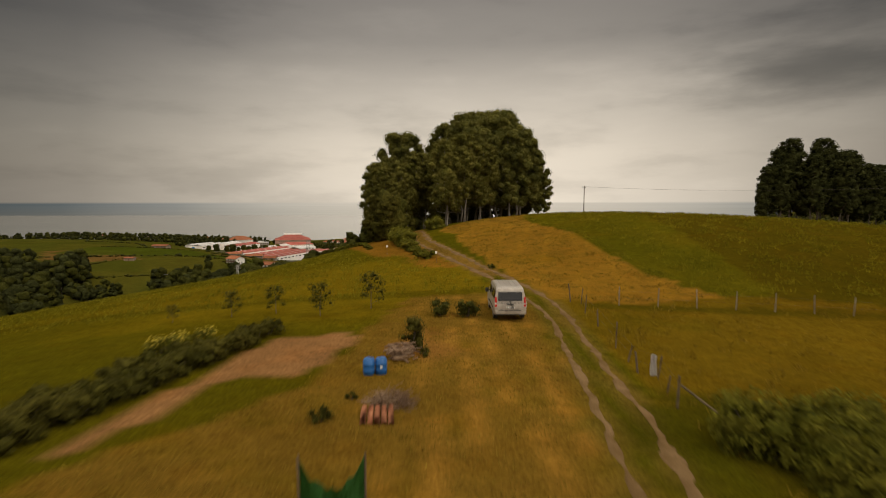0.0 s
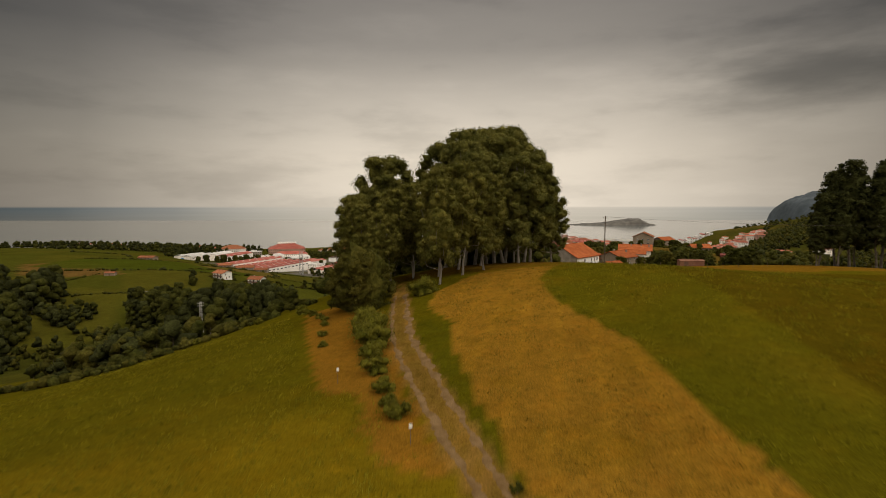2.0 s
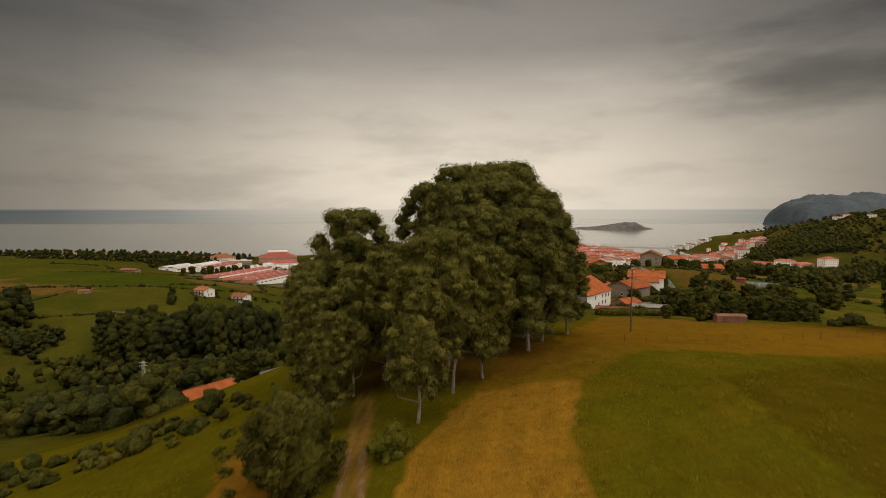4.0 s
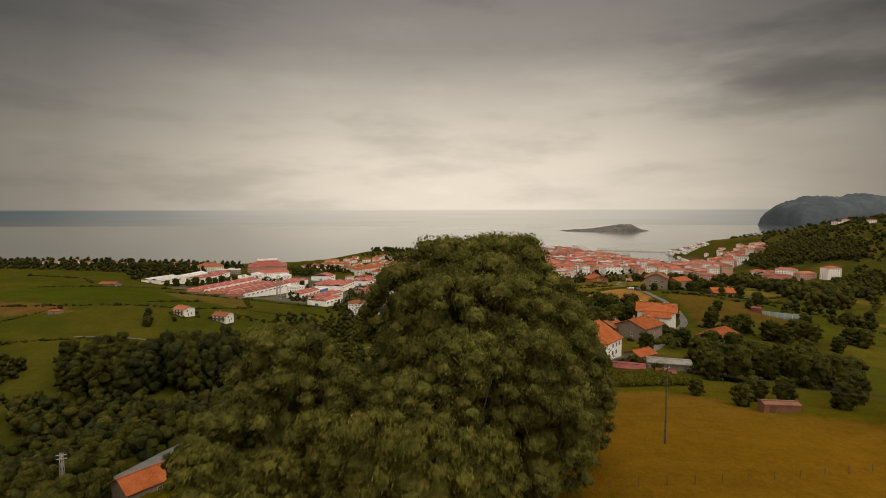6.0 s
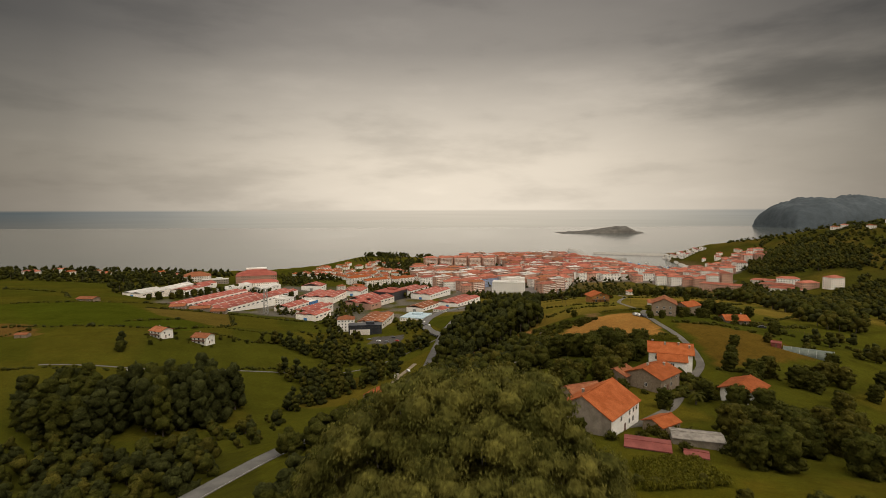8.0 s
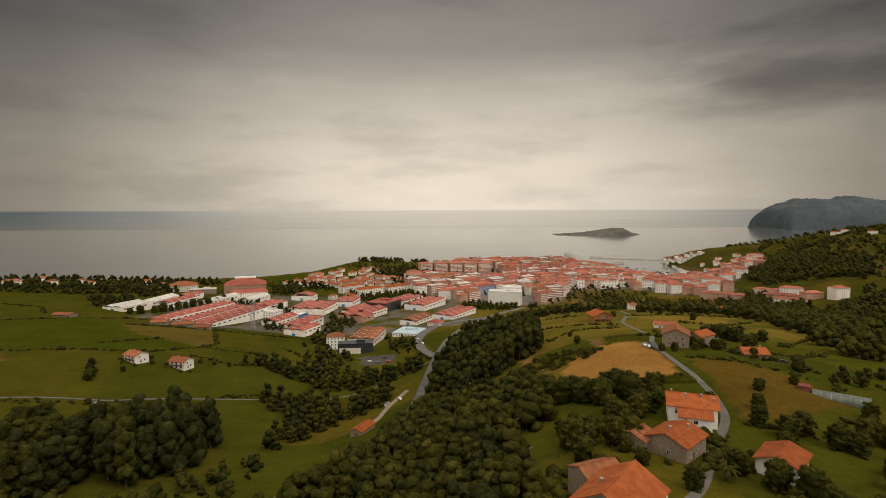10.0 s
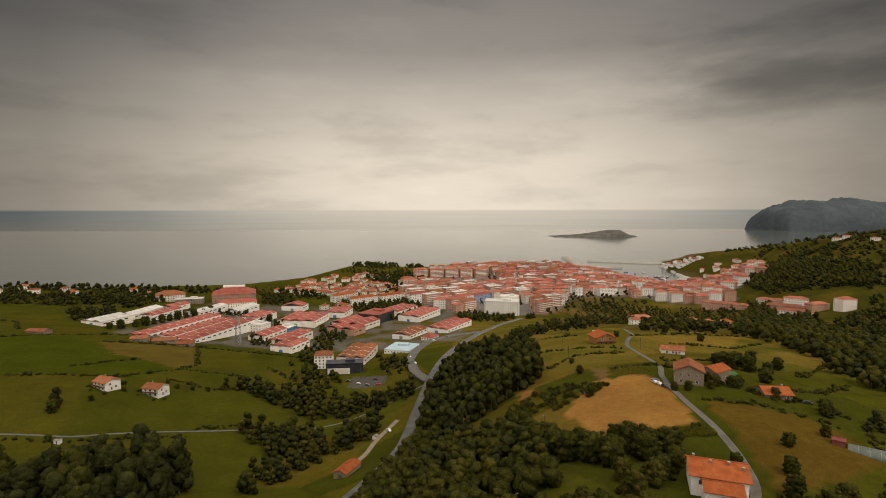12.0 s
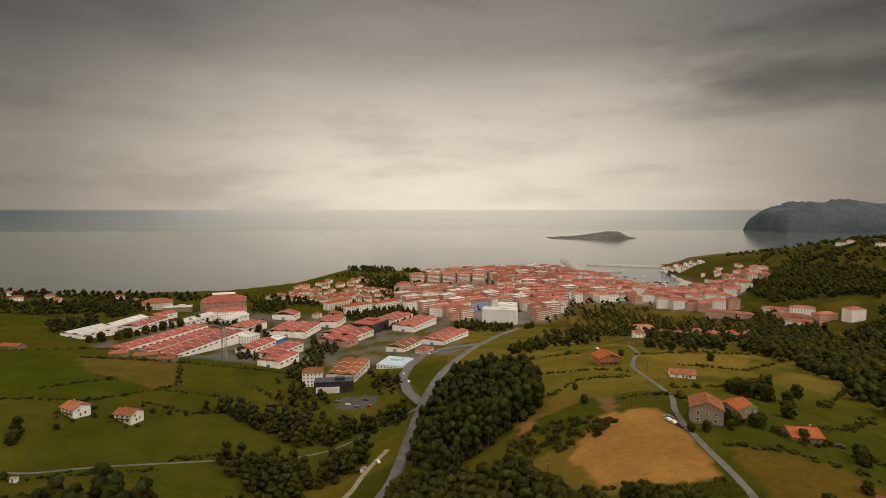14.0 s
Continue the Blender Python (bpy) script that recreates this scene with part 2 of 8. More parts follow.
DRUM_BLUE = material("blue_plastic", (0.010, 0.084, 0.264), (0.016, 0.112, 0.320), 0.6, 0.42, 0.05)
WHITE_PAINT = material("white_paint", (0.68, 0.66, 0.6), (0.78, 0.75, 0.7), 0.5, 0.6, 0.05, per_object=0.05)
TARP = material("worn_tarp", (0.50, 0.46, 0.41), (0.60, 0.56, 0.51), 0.6, 0.8, 0.3)
CLAY = material("fresh_clay_tiles", (0.360, 0.120, 0.049), (0.435, 0.173, 0.075), 0.4, 0.85, 0.3, per_object=0.15)
GREEN_PLASTIC = material("green_plastic_sheet", (0.022, 0.10, 0.016), (0.04, 0.14, 0.024), 0.6, 0.45, 0.1)
SHEET_OLD = material("weathered_corrugated_sheet", (0.150, 0.130, 0.108), (0.280, 0.248, 0.212), 1.6, 0.8, 0.3)
SHED_RED = material("maroon_sheet_roof", (0.170, 0.044, 0.036), (0.230, 0.068, 0.054), 2.5, 0.7, 0.2, fine=0.3, spec=0.2)
BROWN_SHEET = material("brown_sheet_wall", (0.158, 0.061, 0.032), (0.216, 0.094, 0.050), 1.5, 0.75, 0.2, fine=0.2)
CAR_PAINTS = [material("car_white", (0.65, 0.64, 0.62), (0.7, 0.69, 0.67), 1.0, 0.35, 0), material("car_grey", (0.16, 0.17, 0.18), (0.2, 0.21, 0.22), 1.0, 0.35, 0, metal=0.4),
              material("car_dark", (0.03, 0.032, 0.04), (0.05, 0.05, 0.06), 1.0, 0.35, 0), material("car_red", (0.30, 0.03, 0.025), (0.36, 0.04, 0.03), 1.0, 0.35, 0)]


def ground_material():
    """Land cover comes from the plan (colour attribute); grain, stalks and relief from noise."""
    m = bpy.data.materials.new("land_cover")
    m.use_nodes = True
    n, l = m.node_tree.nodes, m.node_tree.links
    b = n["Principled BSDF"]
    pos = n.new("ShaderNodeNewGeometry").outputs["Position"]
    cover = n.new("ShaderNodeVertexColor")
    cover.layer_name = "cover"
    out = cover.outputs["Color"]
    heights = []
    for scale, stretch, lo, hi in ((0.035, (1, 1, 1), 0.84, 1.15), (0.30, (1, 1, 1), 0.88, 1.12), (1.6, (1, 1, 1), 0.86, 1.16), (11.0, (1, 0.7, 1), 0.62, 1.40)):
        mp = n.new("ShaderNodeMapping")
        mp.inputs["Scale"].default_value = stretch
        l.new(pos, mp.inputs[0])
        t = n.new("ShaderNodeTexNoise")
        t.inputs["Scale"].default_value, t.inputs["Detail"].default_value, t.inputs["Roughness"].default_value = scale, 4.0, 0.62
        l.new(mp.outputs[0], t.inputs["Vector"])
        r = n.new("ShaderNodeMapRange")
        r.inputs["From Min"].default_value, r.inputs["From Max"].default_value = 0.3, 0.7
        r.inputs["To Min"].default_value, r.inputs["To Max"].default_value = lo, hi
        l.new(t.outputs["Fac"], r.inputs["Value"])
        mul = n.new("ShaderNodeMix")
        mul.data_type, mul.blend_type = "RGBA", "MULTIPLY"
        mul.inputs[0].default_value = 1.0
        l.new(out, mul.inputs[6])
        l.new(r.outputs[0], mul.inputs[7])
        out = mul.outputs[2]
        heights.append(t.outputs["Fac"])
    # dry stalks tint some of the sward
    hue = n.new("ShaderNodeTexNoise")
    hue.inputs["Scale"].default_value, hue.inputs["Detail"].default_value = 0.55, 5.0
    l.new(pos, hue.inputs["Vector"])
    hr = n.new("ShaderNodeMapRange")
    hr.inputs["From Min"].default_value, hr.inputs["From Max"].default_value, hr.inputs["To Max"].default_value = 0.50, 0.72, 0.22
    l.new(hue.outputs["Fac"], hr.inputs["Value"])
    tint = n.new("ShaderNodeMix")
    tint.data_type, tint.blend_type = "RGBA", "MULTIPLY"
    l.new(hr.outputs[0], tint.inputs[0])
    l.new(out, tint.inputs[6])
    tint.inputs[7].default_value = (1.45, 1.08, 0.7, 1)
    l.new(tint.outputs[2], b.inputs["Base Color"])
    b.inputs["Roughness"].default_value, b.inputs["Specular IOR Level"].default_value = 1.0, 0.0
    bp = n.new("ShaderNodeBump")
    bp.inputs["Strength"].default_value, bp.inputs["Distance"].default_value = 0.6, 0.12
    l.new(heights[3], bp.inputs["Height"])
    bq = n.new("ShaderNodeBump")
    bq.inputs["Strength"].default_value, bq.inputs["Distance"].default_value = 0.5, 0.5
    l.new(heights[2], bq.inputs["Height"])
    l.new(bp.outputs[0], bq.inputs["Normal"])
    l.new(bq.outputs[0], b.inputs["Normal"])
    return m


def sea_material():
    m = bpy.data.materials.new("sea_water")
    m.use_nodes = True
    n, l = m.node_tree.nodes, m.node_tree.links
    b = n["Principled BSDF"]
    b.inputs["Base Color"].default_value = (0.085, 0.095, 0.09, 1)
    b.inputs["Roughness"].default_value, b.inputs["IOR"].default_value = 0.22, 1.33
    pos = n.new("ShaderNodeNewGeometry").outputs["Position"]
    t = n.new("ShaderNodeTexNoise")
    t.inputs["Scale"].default_value, t.inputs["Detail"].default_value = 0.08, 6.0
    l.new(pos, t.inputs["Vector"])
    w = n.new("ShaderNodeTexNoise")
    w.inputs["Scale"].default_value, w.inputs["Detail"].default_value = 0.004, 4.0
    l.new(pos, w.inputs["Vector"])
    r = n.new("ShaderNodeMapRange")
    r.inputs["From Min"].default_value, r.inputs["From Max"].default_value = 0.35, 0.65
    r.inputs["To Min"].default_value, r.inputs["To Max"].default_value = 0.11, 0.125
    l.new(w.outputs["Fac"], r.inputs["Value"])
    l.new(r.outputs[0], b.inputs["Roughness"])
    bp = n.new("ShaderNodeBump")
    bp.inputs["Strength"].default_value, bp.inputs["Distance"].default_value = 0.015, 0.5
    l.new(t.outputs["Fac"], bp.inputs["Height"])
    l.new(bp.outputs[0], b.inputs["Normal"])
    return m


LAND, WATER = ground_material(), sea_material()
DIRT = material("bare_dirt", (0.130, 0.078, 0.032), (0.190, 0.120, 0.056), 0.8, 1.0, 0.5, fine=0.05, spec=0.0)

# ---- the land ----
# (centre x, centre y, radius, rise) of the swells that make the ridge and its slopes
RIDGE = [(-70, 10, 45, -11.00), (-70, 60, 45, -1.78), (-70, 110, 45, -6.02), (-70, 160, 45, -2.87), (-30, 10, 45, -1.05), (-30, 60, 45, -4.37), (-30, 110, 45, -2.36), (-30, 160, 45, 3.18), (10, 10, 45, -7.85), (10, 60, 45, -4.82), (10, 110, 45, 2.04), (10, 160, 45, 4.05), (50, 10, 45, -10.41), (50, 60, 45, -1.75), (50, 110, 45, -1.45), (50, 160, 45, -2.00), (90, 10, 45, -14.10), (90, 60, 45, -4.63), (90, 110, 45, -4.47), (90, 160, 45, 5.32), (-20, 215, 50, 4.72), (40, 215, 50, 6.86), (100, 240, 60, 1.79), (45, 290, 60, 9.66), (1.5, 30.5, 9, 0.35), (-64, 204, 24, -4.5)]
# the wider country: hills, valley and coast
COUNTRY = [(0, 0, 260, 96.11), (-220, 150, 200, 2.50), (180, 100, 200, 22.97), (-150, 330, 150, -2.73), (0, 330, 130, 12.61), (130, 370, 110, 32.35), (250, 400, 160, 12.98), (-50, 480, 110, -20.54), (80, 520, 130, 21.52), (-220, 500, 150, 23.44), (-420, 600, 260, 28.20), (220, 620, 200, 37.89), (-150, 750, 230, -7.31), (-400, 950, 330, 4.58), (100, 950, 300, 6.58), (500, 750, 300, 7.21), (450, 1200, 400, -38.97), (850, 1050, 350, 57.6), (1250, 1350, 450, 100.9), (950, 1700, 350, 14.8), (1300, 2000, 450, -33.7), (600, 250, 350, 66.40), (-800, 800, 450, 35.13), (-100, 1600, 260, 4.0), (800, 1480, 170, -24.0), (760, 1330, 150, -16.0), (300, 1600, 350, 13.77)]
COAST_X = [-5000, -900, -600, -380, -260, -190, -80, 20, 200, 400, 490, 545, 590, 650, 715, 770, 860, 1000, 1100, 1300, 2000, 5000]
COAST_Y = [1150, 1180, 1230, 1330, 1520, 1760, 1830, 1830, 1850, 1880, 1700, 1500, 1400, 1390, 1500, 1780, 1950, 2150, 2300, 2450, 2700, 3000]


def land(x, y):
    """Height of the ground, for numbers or arrays."""
    x, y = np.asarray(x, float), np.asarray(y, float)
    z = np.full(np.broadcast(x, y).shape, -92.0)
    for cx, cy, r, h in RIDGE + COUNTRY:
        z = z + h * np.exp(-((x - cx) ** 2 + (y - cy) ** 2) / r ** 2)
    z = np.maximum(z, SEA + 8 + 0.25 * (z - SEA))
    inland = np.interp(x, COAST_X, COAST_Y) - y
    wide = np.interp(x, [-400, -150, 200, 700, 1000], [70, 160, 520, 420, 220])
    s = np.clip(inland / wide, 0, 1)
    s = s * s * (3 - 2 * s)
    return (SEA - 9) + (z - (SEA - 9)) * np.where(s > 0, 0.35 + 0.65 * s, 0) - np.where(s > 0, 0, 4)


def gz(x, y):
    return float(land(x, y))


def inside(x, y, poly):
    hit = np.zeros(np.shape(x), bool)
    for (ax, ay), (bx, by) in zip(poly, poly[1:] + poly[:1]):
        cross = (ay > y) != (by > y)
        t = (y - ay) / np.where(by == ay, 1e-9, by - ay)
        hit ^= cross & (x < ax + t * (bx - ax))
    return hit


def near_line(x, y, pts):
    best = np.full(np.shape(x), 1e9)
    for (ax, ay), (bx, by) in zip(pts, pts[1:]):
        ux, uy = bx - ax, by - ay
        t = np.clip(((x - ax) * ux + (y - ay) * uy) / (ux * ux + uy * uy), 0, 1)
        best = np.minimum(best, np.hypot(x - ax - t * ux, y - ay - t * uy))
    return best


def wobble(x, y, size, seed=0):
    """Cheap smooth noise in -1..1 made of a few turned sines."""
    r = np.random.RandomState(seed)
    v = np.zeros(np.shape(x))
    for k in range(7):
        a, p, f = r.uniform(0, 6.283), r.uniform(0, 6.283), r.uniform(0.6, 1.9) / size
        v = v + np.sin((x * math.cos(a) + y * math.sin(a)) * f * 6.283 + p)
    return v / 3.4


def smooth(a, b, v):
    s = np.clip((v - a) / (b - a), 0, 1)
    return s * s * (3 - 2 * s)


RUT_WEST = [(3.2, 5.0), (4.2, 13.4), (5.0, 18.9), (5.5, 25.7), (6.0, 31.0), (5.7, 35.6), (4.8, 40.0), (3.4, 46.5), (0.7, 55.5), (-1.9, 66.0), (-3.9, 75.5), (-4.8, 85.0), (-5.6, 99.0), (-7.0, 115.0)]
RUT_EAST = [(4.6, 5.0), (5.7, 13.6), (6.4, 18.0), (6.8, 24.9), (7.1, 31.0), (7.1, 36.0), (6.4, 40.4), (5.3, 44.2), (3.6, 50.3), (1.3, 60.0), (-0.6, 68.5), (-2.2, 76.0), (-3.1, 86.0), (-4.2, 99.0), (-5.8, 115.0)]
SOIL = [(-8.7, 27.5), (-4.1, 27.7), (-5.0, 23.4), (-5.3, 20.9), (-8.1, 20.6), (-9.2, 14.4), (-9.9, 13.2), (-9.6, 17.0), (-9.2, 21.5), (-8.9, 24.0)]
BROWN_FIELD = [(-442, 580), (-392, 610), (-290, 505), (-336, 498), (-403, 519)]
YARD = [(-2.4, 37.9), (3.0, 39.0), (5.3, 38.0), (5.6, 0.0), (-6, -4), (-9.0, 13.0), (-5.0, 20.0), (-4.2, 28.7)]
BARE = [(-20, 106), (-14.5, 85), (-8.4, 64.6), (-4.9, 62), (-2.7, 53.4), (1.2, 50.8), (-1.3, 60), (-3.7, 75), (-7, 90), (-14, 102)]
HAY = [(4.9, 49), (3.4, 58.4), (2.8, 63), (1.6, 71.4), (2.1, 78.7), (0.6, 81.8), (-0.9, 88.5), (0.2, 96), (3.6, 103), (7, 107.5), (12.7, 109), (19, 109.5), (16.4, 103), (13.7, 95), (13.1, 82.6), (13.9, 76), (15.1, 71.4), (16.2, 66.5), (16.2, 56.5), (16.8, 46.5), (18.1, 42), (19.8, 39), (13, 36.5), (7.6, 37)]
ROUGH = [(7.8, 36.8), (21, 39.5), (31, 38), (60, 34), (90, 20), (60, -10), (8, -10), (7.6, 20)]
MARGIN = [(3.6, 103), (7, 107), (19, 109), (32, 127), (60, 134), (110, 146), (110, 154), (60, 144), (24, 136), (10, 116)]
GREEN_WEDGE = [(-2.0, 79.6), (-0.6, 80.6), (2.1, 78), (1.3, 71.5), (2.6, 63), (3.3, 58.4), (4.7, 49), (3.8, 50), (1.9, 58.7), (0.3, 64.9), (-1.5, 73.7)]
STUBBLE = [(107, 429), (135, 425), (131, 395), (123, 349), (103, 346), (81, 357), (80, 387)]
PALE_GREEN = [(105, 499), (160, 506), (152, 456), (126, 452), (97, 478)]
GREEN_PLOT = [(108, 525), (153, 554), (177, 549), (164, 509), (105, 502)]
LAWN = [(60, 302), (76, 308), (81, 300), (73, 286), (57, 284)]
GARDEN_LAWN = [(152, 404), (184, 410), (172, 392), (160, 366), (139, 370), (141, 392)]
PLOUGHED = [(117, 458), (124, 457), (116, 428), (110, 432)]
CROP = [(127, 462), (150, 464), (138, 424), (119, 430)]
CAR_PARK = [(-48, 612), (-16, 602), (-18, 576), (-48, 584)]
YELLOW = [(189, 575), (291, 591), (249, 532), (205, 543)]
MEADOW = [(137, 371), (158, 365), (175, 350), (182, 323), (122, 300), (131, 333)]
BRIGHT = [(-420, 640), (-335, 696), (-255, 621), (-193, 590), (-201, 548), (-300, 535), (-420, 560)]
TAN = [(-305, 675), (-220, 695), (-183, 610), (-190, 592), (-257, 620)]
GARDENS = [(205, 620), (290, 600), (470, 800), (520, 950), (420, 1030), (320, 1180), (260, 1030), (190, 860)]
WEST_VALLEY = [(-45, 150), (-42, 250), (-70, 325), (-130, 340), (-215, 340), (-260, 280), (-200, 190), (-90, 150)]
EAST_MEADOW = [(24, 36), (34, 110), (60, 126), (120, 130), (200, 120), (200, 0), (60, 30)]
MAIZE = [(47, 194), (66, 196), (67, 212), (52, 210)]
BACK_FIELD = [(20, 134), (46, 190), (62, 187), (68, 171), (84, 158), (110, 140), (60, 128)]
SCAR_A = [(70, 452), (80, 450), (78, 438), (70, 440)]
SCAR_B = [(28, 455), (40, 462), (38, 440), (27, 436)]
MIST_CLEAR = [(-75, 500), (-40, 505), (-20, 455), (-50, 425), (-85, 430)]
TOWN = [(-25, 1110), (20, 1040), (60, 1000), (100, 962), (205, 985), (250, 1030), (290, 1110), (318, 1190), (402, 1190), (450, 1150), (480, 1080), (505, 1010), (550, 1010), (564, 1089), (617, 1150), (665, 1170), (748, 1205), (790, 1330), (758, 1400), (700, 1350), (640, 1350), (575, 1385), (530, 1480), (510, 1600), (420, 1680), (250, 1720), (150, 1640), (40, 1420), (-20, 1300)]
VALLEY_ROAD = [(-88, 196), (-80, 216), (-73, 240), (-68, 260), (-65, 273), (-58, 295), (-44, 320), (-26, 355), (-8, 410), (2, 441), (9.5, 497), (20.6, 557), (36, 620), (60, 700), (82, 760), (122, 850), (165, 930)]
LANE_EAST = [(66, 240), (84, 258), (97, 278), (108, 292), (118, 305), (124, 325), (127, 344), (128.5, 369), (133, 395), (141, 420), (153.5, 446), (160, 475), (164, 505), (167, 532), (180, 560), (194, 584), (203, 627)]
LANE_WEST = [(-250, 447), (-190, 455), (-140, 486), (-112, 503), (-80, 512), (-40, 522), (-5, 540), (18, 552)]
SPUR = [(-3, 500), (-12, 485), (-18, 470), (-20, 455), (-30, 440)]


def land_cover(x, y, z):
    """Ground colour by what grows or lies there, with haze and edge fall-off added."""
    col = np.empty((*x.shape, 3))
    w1, w2, w3 = wobble(x, y, 3.0, 1), wobble(x, y, 14.0, 2), wobble(x, y, 70.0, 3)

    def put(mask, c):
        k = np.clip(mask, 0, 1)[..., None]
        col[:] = col * (1 - k) + np.array(c) * k

    col[:] = (0.105, 0.118, 0.021)
    put(smooth(-0.2, 1.2, w2) * 0.5, (0.155, 0.135, 0.030))
    put(smooth(0.1, 1.3, w3) * 0.5, (0.075, 0.095, 0.017))
    # small fields of the countryside, each with its own crop
    far = smooth(140, 230, np.hypot(x - 10, y - 40))
    a, bq = x * 0.92 + y * 0.39 + 9 * wobble(x, y, 160, 5), -x * 0.39 + y * 0.92 + 9 * wobble(x, y, 190, 6)
    i, j = np.floor(a / 62), np.floor(bq / 48)
    h = np.modf(np.abs(np.sin(i * 12.9898 + j * 78.233) * 43758.5453))[0]
    for lo, hi, c in ((0.0, 0.34, (0.085, 0.105, 0.020)), (0.34, 0.58, (0.125, 0.125, 0.026)), (0.58, 0.76, (0.17, 0.145, 0.040)), (0.76, 0.9, (0.065, 0.090, 0.018)), (0.9, 1.0, (0.21, 0.165, 0.055))):
        dry = lo in (0.58, 0.9)
        put(far * ((h >= lo) & (h < hi)) * (np.where(x < 30, 0.15, 0.7) if dry else 0.8), c)
    # rough scrubby hillside in the east
    put(smooth(420, 620, x) * smooth(2300, 1900, y - 0.5 * (x - 700)) * (0.35 + 0.4 * smooth(-0.3, 0.6, wobble(x, y, 55, 15))), (0.055, 0.062, 0.020))
    edge = np.minimum(np.minimum(a / 62 - i, 1 - a / 62 + i) * 62, np.minimum(bq / 48 - j, 1 - bq / 48 + j) * 48)
    put(far * smooth(2.2, 0.8, edge) * np.where(x < 30, 0.25, 0.6), (0.050, 0.060, 0.016))
    # western fields painted darker to stand in for the lens's edge fall-off
    put(far * smooth(-60, -170, x) * 0.5, (0.062, 0.078, 0.016))
    put(inside(x, y, WEST_VALLEY) * (0.55 + 0.25 * w2), (0.052, 0.062, 0.018))
    # meadow green, deepened for the same fall-off on the east side
    put(inside(x, y, EAST_MEADOW) * 0.8, (0.080, 0.075, 0.016))
    put(inside(x, y, EAST_MEADOW) * smooth(0.1, 1.1, wobble(x, y, 9.0, 17)) * 0.35, (0.125, 0.105, 0.024))
    # near fields
    put(smooth(120, 70, np.hypot(x + 15, y - 50)) * (x < 3) * 0.78, (0.094, 0.106, 0.018))
    put(smooth(22, 7, np.hypot((x + 7) * 0.6, y - 47) + 3 * w2) * (x < 3) * 0.7, (0.200, 0.178, 0.031))
    jit = 0.22 * w1 + 0.15 * wobble(x, y, 1.1, 9)
    jx, jy = x + jit, y + 0.8 * jit
    put(inside(jx, jy, ROUGH) * 0.78, (0.160, 0.125, 0.032))
    put(inside(jx, jy, ROUGH) * smooth(0.2, 1.1, w2 + 0.4 * w1) * 0.5, (0.095, 0.098, 0.022))
    put(inside(jx, jy, YARD) * 0.9, (0.20, 0.15, 0.075))
    put(inside(jx, jy, YARD) * smooth(0.2, 1.0, w1) * 0.5, (0.135, 0.120, 0.030))
    rows = np.sin((x * 0.99 + y * 0.06) * 4.2 + w2)
    put(inside(jx, jy, YARD) * smooth(0.3, 1.0, rows + 0.4 * w1) * 0.75 * smooth(-3, 0, x), (0.34, 0.235, 0.12))
    put(inside(jx, jy, MARGIN) * 0.65, (0.190, 0.138, 0.044))
    put(inside(jx, jy, HAY) * 0.92, (0.270, 0.186, 0.074))
    put(inside(jx, jy, HAY) * smooth(0.35, 1.2, wobble(x, y, 6.0, 18)) * 0.4, (0.155, 0.125, 0.034))
    put(inside(jx, jy, HAY) * smooth(0.2, 1.3, w2 + 0.25 * w1) * 0.45, (0.190, 0.150, 0.030))
    swath = np.sin((x * 0.96 - y * 0.22) * 2.1 + 0.6 * w2)
    put(inside(jx, jy, HAY) * smooth(0.55, 1, swath) * 0.4, (0.33, 0.235, 0.075))
    put(inside(jx, jy, GREEN_WEDGE) * 0.85, (0.080, 0.098, 0.018))
    put(inside(jx, jy, BARE) * 0.88, (0.235, 0.150, 0.062))
    put(smooth(2.2, 0.8, np.hypot(x + 1.0, (y - 25.5) * 0.7) + 0.4 * w1) * 0.6, (0.30, 0.18, 0.14))
    put(inside(x + 0.4 * jit, y + 0.3 * jit, SOIL) * 1.0, (0.30, 0.205, 0.26))
    put(smooth(1.6, 0.9, np.abs(y - 39.2 + 0.2 * w1 - 0.03 * x)) * (x < 3) * (x > -40) * 0.5, (0.075, 0.085, 0.018))
    put(smooth(1.0, 0.5, np.abs(y - 35.6 - 0.02 * (x - 11) + 0.15 * w1)) * (x > 9) * (x < 90) * 0.6, (0.06, 0.07, 0.016))
    between = near_line(x, y, [((p[0] + q[0]) / 2, (p[1] + q[1]) / 2) for p, q in zip(RUT_WEST, RUT_EAST)])
    put(smooth(1.5, 1.0, between + 0.25 * w1) * 0.8 * (y < 50), (0.080, 0.098, 0.020))
    put(smooth(1.35, 0.95, between + 0.2 * w1) * 0.7 * (y >= 46), (0.185, 0.140, 0.10))
    for rut, bare in ((RUT_WEST, 0.55), (RUT_EAST, 0.9)):
        put(smooth(0.62, 0.22, near_line(x, y, rut) + 0.05 * w1 + 0.06 * wobble(x, y, 0.9, 8)) * np.where(y > 46, 0.5, 0.45 * bare), (0.30, 0.22, 0.20))
    # darker green ground about the wayside shrubs
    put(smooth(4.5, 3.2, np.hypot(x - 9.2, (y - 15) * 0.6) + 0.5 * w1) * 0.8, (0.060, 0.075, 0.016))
    # shade-loving litter under the grove
    put(smooth(18, 12, np.hypot((x - 7) * 0.9, y - 127) + 2 * w1) * 0.8, (0.125, 0.085, 0.040))
